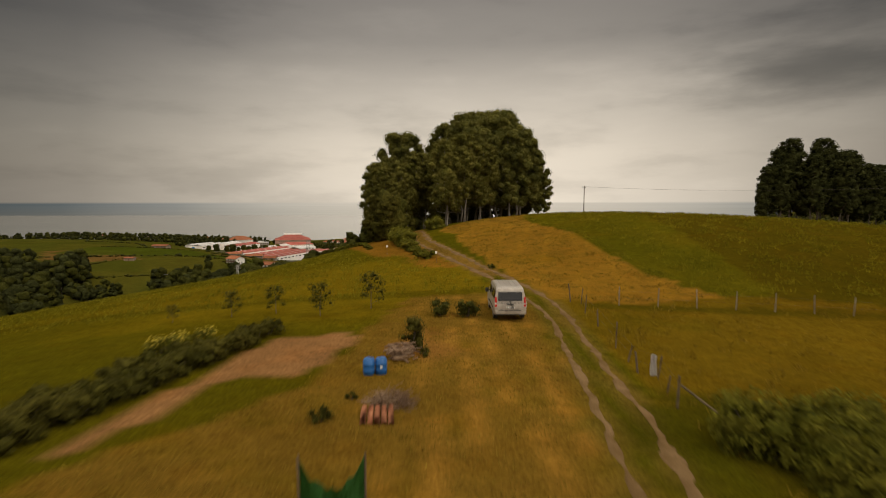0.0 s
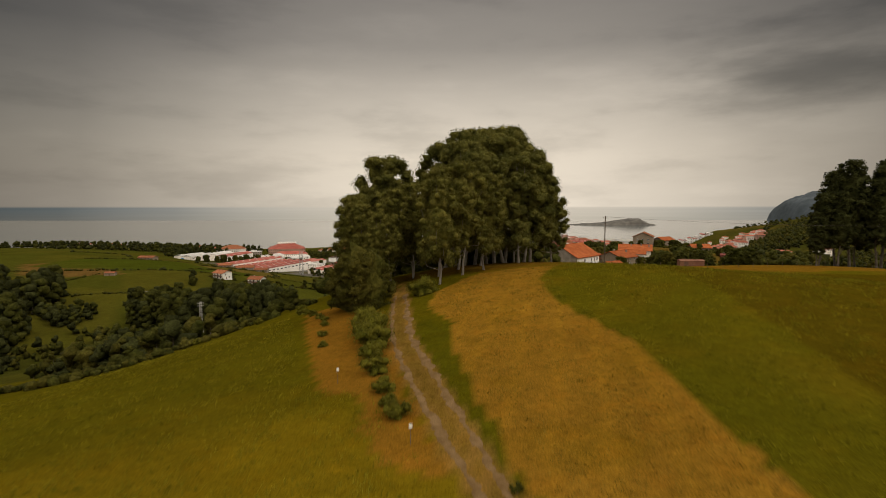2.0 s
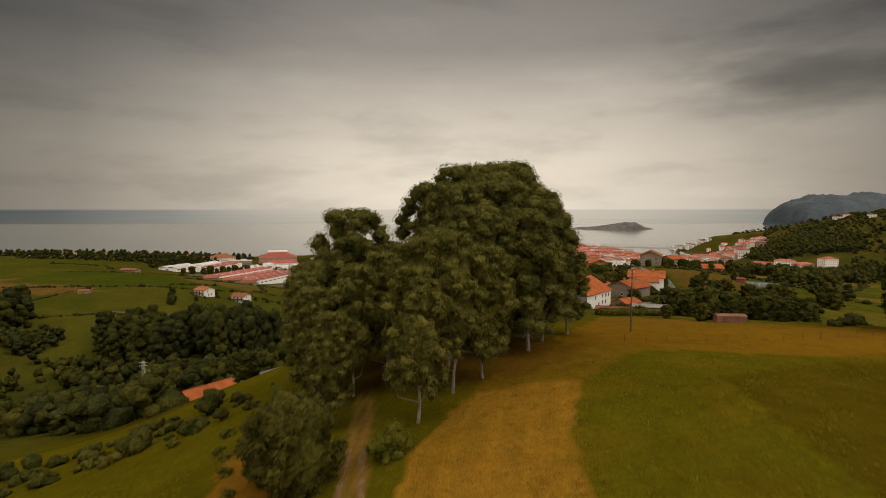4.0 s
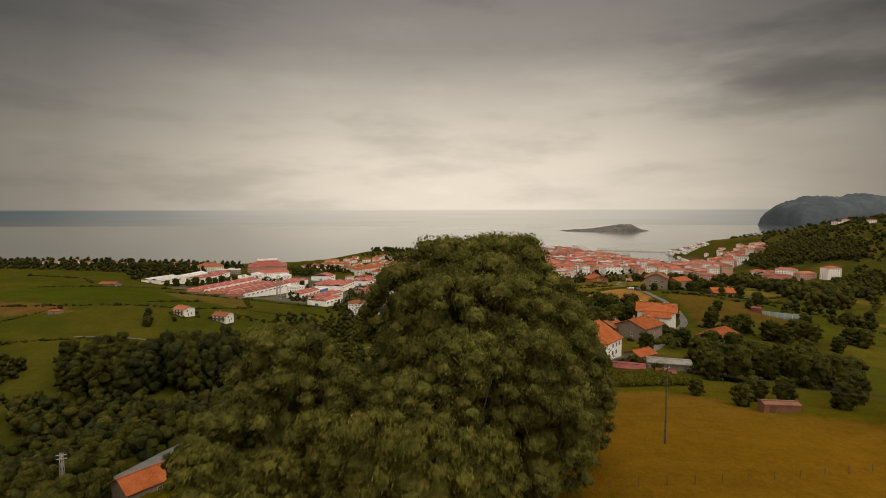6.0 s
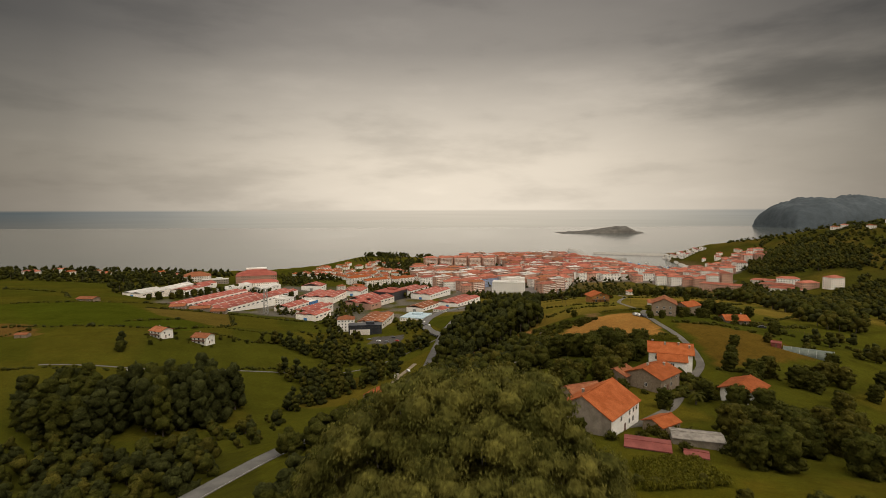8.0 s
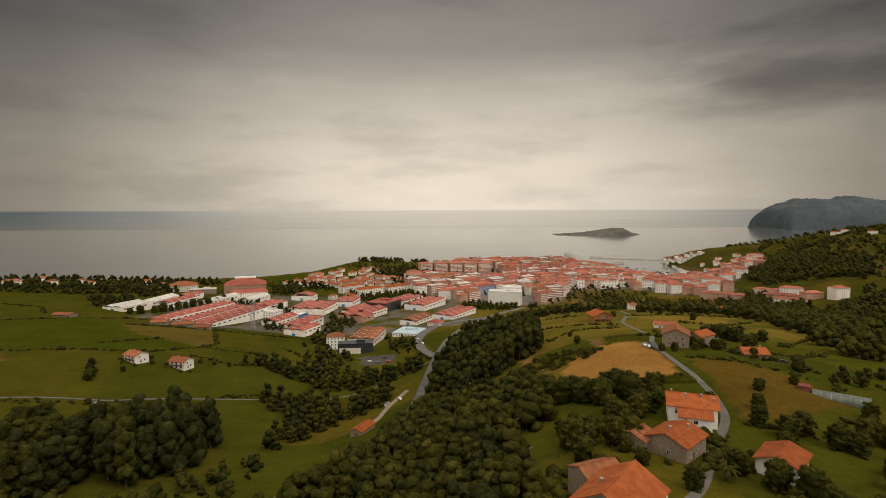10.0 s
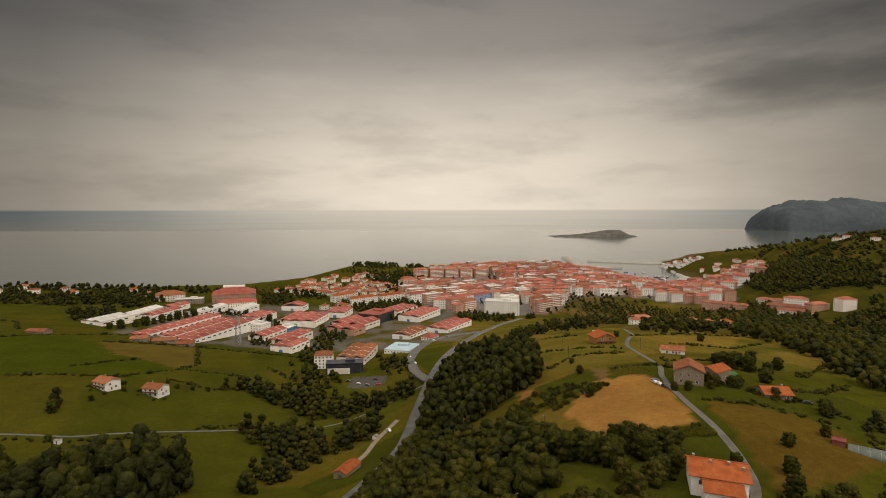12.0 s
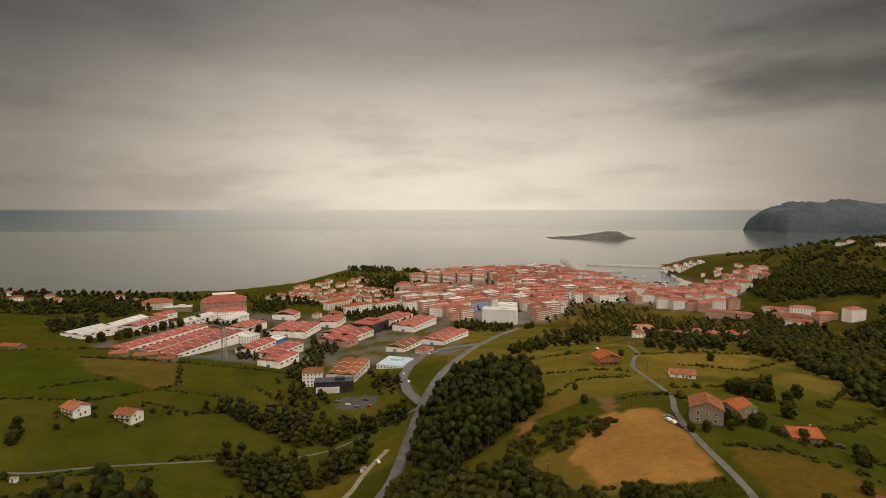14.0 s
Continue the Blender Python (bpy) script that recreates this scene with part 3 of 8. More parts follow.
    # farther fields
    for poly, c in ((BACK_FIELD, (0.200, 0.140, 0.042)), (STUBBLE, (0.410, 0.245, 0.105)), (PALE_GREEN, (0.165, 0.155, 0.042)), (GREEN_PLOT, (0.105, 0.125, 0.024)), (LAWN, (0.10, 0.13, 0.022)), (GARDEN_LAWN, (0.07, 0.095, 0.018)), (PLOUGHED, (0.22, 0.16, 0.11)), (CROP, (0.13, 0.13, 0.04)), (CAR_PARK, (0.13, 0.145, 0.23)), (YELLOW, (0.26, 0.19, 0.055)), (MEADOW, (0.145, 0.108, 0.032)),
                    (BROWN_FIELD, (0.17, 0.115, 0.05)), (BRIGHT, (0.066, 0.096, 0.014)), (TAN, (0.150, 0.130, 0.045)), (MAIZE, (0.08, 0.10, 0.02)), (SCAR_A, (0.34, 0.20, 0.11)), (SCAR_B, (0.34, 0.20, 0.11)), (MIST_CLEAR, (0.135, 0.125, 0.028))):
        jf = 1.2 * wobble(x, y, 9.0, 11)
        put(inside(x + jf, y + jf, poly) * 0.92, c)
    put(inside(x, y, STUBBLE) * smooth(0.3, 1.0, wobble(x, y, 25.0, 12)) * 0.5, (0.40, 0.27, 0.12))
    # drier grass on the terraces below the town
    terrace = smooth(20, 70, x) * smooth(420, 330, x) * smooth(440, 520, y) * smooth(960, 880, y)
    put(terrace * (0.42 + 0.25 * wobble(x, y, 45, 26)), (0.235, 0.215, 0.062))
    put(inside(x, y, GARDENS) * (0.5 + 0.3 * wobble(x, y, 40, 22)), (0.080, 0.078, 0.032))
    put(inside(x, y, GARDENS) * smooth(0.35, 0.8, wobble(x, y, 33, 24)) * 0.7, (0.21, 0.165, 0.085))
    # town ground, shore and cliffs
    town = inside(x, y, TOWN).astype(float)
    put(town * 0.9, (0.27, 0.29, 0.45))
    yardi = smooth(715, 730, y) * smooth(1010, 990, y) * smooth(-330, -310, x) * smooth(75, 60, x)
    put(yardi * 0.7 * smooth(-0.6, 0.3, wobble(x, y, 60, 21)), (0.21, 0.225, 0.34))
    put(smooth(SEA + 10, SEA + 3, z), (0.17, 0.145, 0.115))
    # far ground keeps more blue, distance haze put into its colour
    near = smooth(190, 120, np.hypot(x, y - 40))[..., None]
    return col * (np.array([0.63, 0.52, 0.32]) * (1 - near) + np.array([0.71, 0.52, 0.145]) * near)


def grid_lines(lo, a, b, hi, step, grow, cap, near_lo, near_hi):
    """Grid lines: even from a to b, widening outside, no wider than cap inside the near range."""
    def run(v, end, limit):
        out, st = [], step
        while v < end:
            st = min(st * grow, cap) if v < limit else st * 1.045
            v = min(v + st, end)
            out.append(v)
        return out
    return np.array([-v for v in run(-a, -lo, -near_lo)][::-1] + list(np.arange(a, b + 0.01, step)) + run(b, hi, near_hi))


def sheet(name, xs, ys, zf, mat):
    gx, gy = np.meshgrid(xs, ys)
    z = zf(gx, gy)
    nx, ny = len(xs), len(ys)
    co = np.stack([gx, gy, z], -1).reshape(-1, 3)
    k = np.arange(nx * ny).reshape(ny, nx)
    quads = np.stack([k[:-1, :-1], k[:-1, 1:], k[1:, 1:], k[1:, :-1]], -1).reshape(-1, 4)
    me = bpy.data.meshes.new(name)
    me.vertices.add(len(co))
    me.vertices.foreach_set("co", co.ravel())
    me.loops.add(quads.size)
    me.loops.foreach_set("vertex_index", quads.ravel().astype(np.int32))
    me.polygons.add(len(quads))
    me.polygons.foreach_set("loop_start", np.arange(0, quads.size, 4, dtype=np.int32))
    me.polygons.foreach_set("use_smooth", np.ones(len(quads), bool))
    me.update()
    me.materials.append(mat)
    return new(name, me), gx, gy, z


XS = grid_lines(-4900, -16, 24, 4900, 0.6, 1.04, 3.6, -300, 260)
YS = grid_lines(-4900, 8, 90, 4950, 0.7, 1.04, 3.6, -20, 640)
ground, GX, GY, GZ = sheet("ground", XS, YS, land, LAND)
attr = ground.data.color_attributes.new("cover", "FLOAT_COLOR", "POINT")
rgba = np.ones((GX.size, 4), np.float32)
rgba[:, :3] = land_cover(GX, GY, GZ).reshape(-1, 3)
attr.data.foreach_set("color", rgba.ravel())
tagged(ground, "rolling coastal farmland with mown hay strips and green meadows", "ground", kind="structure")
sea, *_ = sheet("sea", np.linspace(-4990, 4990, 40), np.linspace(800, 4990, 30), lambda x, y: np.full(x.shape, SEA), WATER)
tagged(sea, "calm grey sea below an overcast sky", "sea", kind="structure")

# ---- builders ----
def bulk(name, co, quads, mats, parent=None, kinds=None, smooth_faces=False):
    """One mesh object from arrays of corners and four-sided faces."""
    me = bpy.data.meshes.new(name)
    co, quads = np.asarray(co, np.float32), np.asarray(quads, np.int32)
    me.vertices.add(len(co))
    me.vertices.foreach_set("co", co.ravel())
    me.loops.add(quads.size)
    me.loops.foreach_set("vertex_index", quads.ravel())
    me.polygons.add(len(quads))
    me.polygons.foreach_set("loop_start", np.arange(0, quads.size, 4, dtype=np.int32))
    if kinds is not None:
        me.polygons.foreach_set("material_index", np.asarray(kinds, np.int32))
    if smooth_faces:
        me.polygons.foreach_set("use_smooth", np.ones(len(quads), bool))
    me.update()
    for m in mats if isinstance(mats, (list, tuple)) else [mats]:
        me.materials.append(m)
    ob = new(name, me)
    ob.parent = parent
    return ob


def part(name, bm, mat, parent=None, label="", flat=True):
    me = bpy.data.meshes.new(name)
    bm.to_mesh(me)
    bm.free()
    me.materials.append(mat)
    if not flat:
        for p in me.polygons:
            p.use_smooth = True
    ob = new(name, me)
    ob.parent = parent
    return tagged(ob, label)


def thing(name, m, label, category, group=""):
    ob = new(name)
    ob.matrix_basis = m
    return tagged(ob, label, category, group)


def box(bm, x, y, z, sx, sy, sz, rz=0.0, bevel=0.0):
    """A box that stands on z, centred on x and y."""
    g = bmesh.ops.create_cube(bm, size=1.0)
    bmesh.ops.transform(bm, matrix=pose(x, y, z + sz / 2, 0, 0, rz) @ Matrix.Diagonal((sx, sy, sz, 1)), verts=g["verts"])
    if bevel:
        es = list({e for v in g["verts"] for e in v.link_edges})
        bmesh.ops.bevel(bm, geom=es, offset=bevel, segments=2, affect="EDGES")
    return g["verts"]


def rod(bm, a, b, ra, rb=None, n=7):
    a, b = Vector(a), Vector(b)
    rb = ra if rb is None else rb
    q = (b - a).to_track_quat("Z", "Y").to_matrix()
    rings = []
    for c, r in ((a, ra), (b, rb)):
        rings.append([bm.verts.new(c + q @ Vector((r * math.cos(6.2832 * i / n), r * math.sin(6.2832 * i / n), 0))) for i in range(n)])
    for i in range(n):
        bm.faces.new((rings[0][i], rings[0][(i + 1) % n], rings[1][(i + 1) % n], rings[1][i]))
    bm.faces.new(rings[0][::-1])
    bm.faces.new(rings[1])


def prism(bm, outline, lo, hi, axis="x"):
    """Extrudes a closed outline of (u, z) between lo and hi along an axis."""
    def at(u, z, w):
        return (w, u, z) if axis == "x" else (u, w, z)
    a = [bm.verts.new(at(u, z, lo)) for u, z in outline]
    b = [bm.verts.new(at(u, z, hi)) for u, z in outline]
    n = len(outline)
    for i in range(n):
        bm.faces.new((a[i], a[(i + 1) % n], b[(i + 1) % n], b[i]))
    bm.faces.new(a[::-1])
    bm.faces.new(b)
    bmesh.ops.recalc_face_normals(bm, faces=bm.faces[:])


# ---- trees and shrubs ----
def cube_ball(k):
    """Corners and four-sided faces of a round ball cut from a cube."""
    index, co, quads = {}, [], []

    def at(p):
        if p not in index:
            index[p] = len(co)
            v = np.tan(np.array(p) / k * 0.7854)
            co.append(v / np.linalg.norm(v))
        return index[p]

    for axis in range(3):
        for side in (-k, k):
            for i in range(-k, k, 2):
                for j in range(-k, k, 2):
                    ring = [(i, j), (i + 2, j), (i + 2, j + 2), (i, j + 2)][::1 if side > 0 else -1]
                    quads.append([at(tuple(np.roll((side, u, v), axis).tolist())) for u, v in ring])
    return np.array(co), np.array(quads)


BALLS = {k: cube_ball(k) for k in (2, 3, 4)}


def lumps(rng, clumps, k=3, share=0.66):
    """Uneven dense hearts of the leaf clumps."""
    c = np.asarray(clumps, float)
    v, q = BALLS[k]
    swell = np.clip(1 + 0.24 * rng.normal(size=(len(c), len(v), 1)), 0.45, 1.35)
    co = c[:, None, :3] + v[None] * (c[:, 3] * share)[:, None, None] * swell * np.array([1, 1, 0.82])
    quads = q[None] + (np.arange(len(c)) * len(v))[:, None, None]
    return co.reshape(-1, 3), quads.reshape(-1, 4)


def domes(rng, lobes, k=3, tall=0.88):
    """Billowing skins of whole crown lobes (x, y, z, radius), each swollen in its own way."""
    c = np.asarray(lobes, float)
    v, q = BALLS[k]
    swell = 1 + 0.19 * rng.normal(size=(len(c), len(v)))
    for amp, freq in ((0.13, 2.6), (0.10, 5.0)):
        ways, shift = rng.normal(size=(len(c), 3)) * freq, rng.uniform(0, 6.28, (len(c), 1))
        swell += amp * np.sin(ways @ v.T + shift)
    co = c[:, None, :3] + v[None] * c[:, 3][:, None, None] * swell[..., None] * np.array([1, 1, tall])
    return co.reshape(-1, 3), (q[None] + (np.arange(len(c)) * len(v))[:, None, None]).reshape(-1, 4)


def foliage(rng, clumps, count, size, droop=0.0, k=3, share=0.66, slim=0.32):
    return join([lumps(rng, clumps, k, share), leaf_cloud(rng, clumps, count, size, droop, share, slim, 0.78)])


def leaf_cloud(rng, clumps, count, size, droop=0.0, shell=0.72, slim=0.30, clear=0.0, outer=1.10):
    """Many small leaf sprays set over the skins of clumps (x, y, z, radius)."""
    clumps = np.asarray(clumps, float)
    share = clumps[:, 3] ** 2
    n = rng.multinomial(count, share / share.sum())
    c = np.repeat(clumps, n, axis=0)
    u = rng.normal(size=(len(c), 3))
    u /= np.linalg.norm(u, axis=1)[:, None]
    r = c[:, 3] * (shell + (outer - shell) * rng.random(len(c)) ** 0.8)
    lump = 1 + 0.14 * np.sin(u[:, 0] * 5 + c[:, 0] * 3) * np.sin(u[:, 1] * 5 + c[:, 1]) * np.cos(u[:, 2] * 4)
    p = c[:, :3] + u * (r * lump)[:, None] * np.array([1, 1, 0.82])
    if clear:
        # no leaves deep inside a neighbouring clump
        d = np.linalg.norm((p[:, None] - clumps[None, :, :3]) / np.array([1, 1, 0.82]), axis=2) / clumps[None, :, 3]
        keep = d.min(axis=1) > clear
        c, u, p = c[keep], u[keep], p[keep]
    nrm = u + rng.normal(size=u.shape) * 0.65 + np.array([0, 0, 0.5])
    nrm /= np.linalg.norm(nrm, axis=1)[:, None]
    hang = rng.normal(size=u.shape) + np.array([0, 0, -droop]) * 3
    t = hang - nrm * (hang * nrm).sum(axis=1)[:, None]
    t /= np.linalg.norm(t, axis=1)[:, None] + 1e-9
    b = np.cross(nrm, t)
    s = size * (0.6 + 0.8 * rng.random(len(c)))[:, None]
    co = np.stack([p - t * s * 0.5, p + b * s * slim, p + t * s * 0.5 - nrm * s * 0.1, p - b * s * slim], 1).reshape(-1, 3)
    return co, np.arange(len(co)).reshape(-1, 4)


def limb(path, radii, n=6):
    """A bent, tapered tube."""
    path = np.asarray(path, float)
    co, quads = [], []
    for i, (p, r) in enumerate(zip(path, radii)):
        d = path[min(i + 1, len(path) - 1)] - path[max(i - 1, 0)]
        d /= np.linalg.norm(d) + 1e-9
        a = np.cross(d, [0.31, 0.95, 0.05])
        a /= np.linalg.norm(a)
        b = np.cross(d, a)
        for k in range(n):
            w = 6.2832 * k / n
            co.append(p + (a * math.cos(w) + b * math.sin(w)) * r)
    for i in range(len(path) - 1):
        for k in range(n):
            quads.append((i * n + k, i * n + (k + 1) % n, (i + 1) * n + (k + 1) % n, (i + 1) * n + k))
    return np.array(co), np.array(quads)


def join(pieces):
    co, quads, base = [], [], 0
    for c, q in pieces:
        co.append(c)
        quads.append(q + base)
        base += len(c)
    return np.concatenate(co), np.concatenate(quads)


def tree(name, seed, height, spread, clear, clumps, leaves, leaf, mat, bark, label, category="tree", top=0.35, girth=0.02, lean=0.06, droop=0.0, rad=(0.10, 0.17), reach=1.0, heart=3, slim=0.32, share=0.66, full=0.0):
    """A tapered trunk with limbs to leaf clumps that fill an uneven crown."""
    rng = np.random.RandomState(seed)
    root = new(name)
    tagged(root, label, category)
    lx, ly = rng.uniform(-lean, lean, 2) * height
    zs = np.linspace(0, height * 0.93, 8)
    trunk = np.stack([lx * (zs / height) ** 1.5 + 0.012 * height * np.sin(zs * 0.7 + seed), ly * (zs / height) ** 1.5 + 0.012 * height * np.cos(zs * 0.6), zs], 1)
    trunk[0, 2] = -0.5
    r0 = girth * height
    pieces = [limb(trunk, np.linspace(r0, r0 * 0.12, 8) + np.array([0.35 * r0] + [0] * 7), 8)]
    cl = []

    def girdle(g):
        # widest in the middle of the crown, rounded on top
        return spread * reach * max(0.03, 1 - ((g - top) / (1.04 - top if g > top else top + 0.35)) ** 2) ** 0.62

    for k in range(clumps):
        f = (k + rng.random()) / clumps
        z = height * (clear + (1 - clear) * f)
        g = (z / height - clear) / (1 - clear)
        a, d = 2.4 * k + rng.uniform(-0.6, 0.6), girdle(g) * (rng.uniform(0.78, 1.0) if rng.random() < 0.72 else rng.uniform(0.2, 0.8))
        rr = height * rng.uniform(*rad)
        c = np.array([lx * g + d * math.cos(a), ly * g + d * math.sin(a), min(z, height - rr * 0.8)])
        cl.append((*c, rr))
        if k % 6 == 0:
            s = trunk[min(7, max(1, int(7 * (z / height) * 0.75)))]
            mid = (s + c) / 2 + np.array([0, 0, -0.04 * height]) + rng.normal(size=3) * 0.02 * height
            pieces.append(limb([s, mid, c], [r0 * 0.32, r0 * 0.2, r0 * 0.07], 5))
    core = [(lx * g, ly * g, height * (clear + (1 - clear) * g), full * girdle(g)) for g in (0.2, 0.36, 0.52, 0.68)] if full else []
    bulk("trunk", *pieces[0], bark, root, smooth_faces=True)
    for piece in pieces[1:]:
        bulk("branch", *piece, bark, root, smooth_faces=True)
    skin = [foliage(rng, cl, leaves, leaf, droop, heart, share, slim)]
    if core:
        skin.append(domes(rng, core, 4))
    bulk("crown", *join(skin), mat, root, smooth_faces=True)
    return root


def shrub(name, seed, height, width, clumps, leaves, leaf, mat, label, category="shrub", droop=0.0, slim=0.30, share=0.55):
    rng = np.random.RandomState(seed)
    root = new(name)
    tagged(root, label, category)
    cl = []
    for k in range(clumps):
        a, d = rng.uniform(0, 6.28), width / 2 * rng.random() ** 0.6 * 0.8
        r = rng.uniform(0.22, 0.36) * min(height, width)
        cl.append((d * math.cos(a), d * math.sin(a), r * 0.5 + rng.random() * max(0.1, height - r * 1.4) * (1 - (d / width) ** 2), r))
    stems = [limb([(0, 0, -0.2), (c[0] * 0.5, c[1] * 0.5, c[2] * 0.5), c[:3]], [0.03 * height, 0.02 * height, 0.008 * height], 4) for c in cl[:8]]
    bulk("stem", *join(stems), BARK_DARK, root)
    bulk("foliage", *foliage(rng, cl, leaves, leaf, droop, k=3, share=share, slim=slim), mat, root, smooth_faces=True)
    return root


def plant(src, x, y, size=1.0, turn=0.0, sink=0.0, group="", label=""):
    ob = copy_thing(src, Matrix.LocRotScale((x, y, gz(x, y) - sink), Euler((0, 0, turn)), None))
    ob.scale = (size, size, size)
    return tagged(ob, label, group=group)


def hide_source(ob):
    """Removes a pattern once its copies stand."""
    for o in [*ob.children_recursive, ob]:
        bpy.data.objects.remove(o)


E_LABEL = "tall eucalyptus with a pale bare trunk and dense dull-green crown"
EUCA = [tree("eucalyptus", 11 + k, 27, sp, cl, 120, 34000, 0.29, EUCALYPT, BARK, E_LABEL, top=0.55, girth=0.012, droop=0.45, rad=(0.038, 0.070), slim=0.26, share=0.68, full=0.46)
        for k, (sp, cl) in enumerate(((6.6, 0.20), (6.0, 0.24), (7.0, 0.16)))]
SLIM = [tree("eucalyptus", 31 + k, 18, 3.6, cl, 80, 18000, 0.28, EUCA_YOUNG, BARK, "slender young eucalyptus with yellow-green foliage and a pale trunk", top=0.40, girth=0.010, droop=1.0, rad=(0.035, 0.065), slim=0.19, share=0.60, full=0.55)
        for k, cl in enumerate((0.20, 0.28))]
# (kind, x, y, height): the grove on the crest of the ridge
GROVE = [(0, 9.0, 150, 32.5), (1, 16, 149, 32.5), (2, 12.5, 142, 29.5), (0, 4.0, 146, 29), (1, 19.5, 143, 27), (2, 6.0, 136, 27), (0, 13.0, 133, 26.5), (1, 19, 134, 23.5), (2, 21.8, 150, 23), (0, 2.0, 155, 27), (1, 12, 158, 29), (2, 19.0, 158, 23), (1, 8.5, 125, 22), (2, 15.5, 126, 21), (0, 25.5, 144, 18), (1, 4.0, 121, 19),
         (0, -11.5, 129, 25.5), (1, -15.5, 126, 19), (2, -5.0, 131, 19), (1, -12, 138, 18)]
for k, (kind, x, y, h) in enumerate(GROVE):
    plant(EUCA[kind], x, y, 0.97 * h / 27, k * 1.7, group="eucalyptus grove")
for k, (kind, x, y, h) in enumerate([(0, 0.6, 102, 15.5), (1, 4.4, 109, 18), (0, 7.6, 113, 16), (1, -8.0, 115, 16.5), (0, -11.8, 114, 15), (1, -13.5, 119, 17), (0, -4.2, 119, 17), (1, 0.6, 113, 18), (0, -9.0, 106, 12.5)]):
    plant(SLIM[kind], x, y, h / 18, k * 2.1, group="eucalyptus grove")

PINES = [tree("pine_tree", 51 + k, 22, 3.3, 0.24, 90, 7000, 0.42, PINE, BARK_DARK, "dark green pine on the edge of the meadow", top=0.42, girth=0.011, rad=(0.030, 0.055), lean=0.02, heart=2, full=0.70) for k in range(2)]
for k, (x, y, h) in enumerate([(89, 149, 12.5), (92, 152, 18), (95, 150, 21), (99, 152, 25), (103, 149, 25), (107, 152, 26), (111, 149, 25), (115, 151, 25), (100, 158, 25), (106, 159, 24), (112, 158, 25), (120, 150, 24), (118, 157, 25), (125, 153, 24), (130, 150, 24), (125, 161, 25), (136, 154, 23)]):
    plant(PINES[k % 2], x, y, (0.93 + 0.1 * math.sin(k * 2.7)) * h / 22, k * 1.3, group="pine wood")

OAKS = [tree("broadleaf_tree", 71 + k, 11, 4.6, 0.06, 24, 1700, 0.40, mat, BARK_DARK, "round dark-green broadleaf tree on the slope", top=0.42, girth=0.02, rad=(0.10, 0.17), heart=2, share=0.66, full=0.72)
        for k, mat in enumerate((BROADLEAF, BROADLEAF, SCRUB, PINE))]
BUSHES = [shrub("bush", 91 + k, 3.0, 4.2, 14, 700, 0.34, mat, "dense green bush on the slope") for k, mat in enumerate((BROADLEAF, SCRUB, PINE))]
rng = random.Random(5)


def spots(poly, step, jitter=0.45, keep=1.0):
    """Uneven grid of planting places inside a plan polygon, clear of the roads."""
    xs, ys = [p[0] for p in poly], [p[1] for p in poly]
    out = []
    y = min(ys)
    while y < max(ys):
        x = min(xs)
        while x < max(xs):
            px, py = x + rng.uniform(-jitter, jitter) * step, y + rng.uniform(-jitter, jitter) * step
            if rng.random() < keep and math.hypot(px + 57, py - 192) > 17 and math.hypot(px - 75, py - 446) > 9 and math.hypot(px - 33, py - 449) > 12 and inside(np.array([px]), np.array([py]), poly)[0] and near_line(np.array([px]), np.array([py]), VALLEY_ROAD)[0] > 7 and near_line(np.array([px]), np.array([py]), LANE_EAST)[0] > 4.5:
                out.append((px, py))
            x += step
        y += step
    return out


def scatter(kinds, poly, step, size, group, jitter=0.45, keep=1.0):
    for px, py in spots(poly, step, jitter, keep):
        plant(rng.choice(kinds), px, py, rng.uniform(*size), rng.uniform(0, 6.28), 0.2, group)


def woodland(polys, step, height, leaves, leaf, mats, label, keep=1.0, jitter=0.45, wide=0.30, clumps=8, tall=0.88):
    """A wood too thick to count: trunks and crowns of all its trees as one object."""
    r = np.random.RandomState(len(label) + int(step * 10))
    co, quads, kinds, base = [], [], [], 0
    for poly in polys:
        for px, py in spots(poly, step, jitter, keep):
            h = r.uniform(*height)
            z = gz(px, py)
            n = min(8, max(1, int(clumps * 0.6)))
            cl = []
            for k in range(n):
                f = (k + 0.5) / n
                a, d = 2.4 * k + r.uniform(-0.5, 0.5), h * wide * r.uniform(0.45, 0.75) * (1.15 - 0.6 * f)
                cl.append((px + d * math.cos(a), py + d * math.sin(a), z + h * (0.10 + 0.68 * f), h * wide * r.uniform(0.50, 0.72)))
            cl.append((px, py, z + h * 0.84, h * min(wide, 0.28) * 0.6))
            m = r.randint(len(mats))
            for (c, q), kind in ((join([domes(r, cl, 3 if leaves > 34 else 2, tall), leaf_cloud(r, cl, int(leaves * (1.8 if leaves >= 100 else 1.0)), leaf * h / 11, 0.0, 0.80, 0.34, outer=1.28)]), m), (limb([(px, py, z - 0.5), (px, py, z + h * 0.6)], [h * 0.025, h * 0.012], 4), len(mats))):
                co.append(c)
                quads.append(q + base)
                kinds.append(np.full(len(q), kind))
                base += len(c)
    return tagged(bulk("woodland", np.concatenate(co), np.concatenate(quads), [*mats, BARK_DARK], None, np.concatenate(kinds)), label, "woodland", kind="stuff")


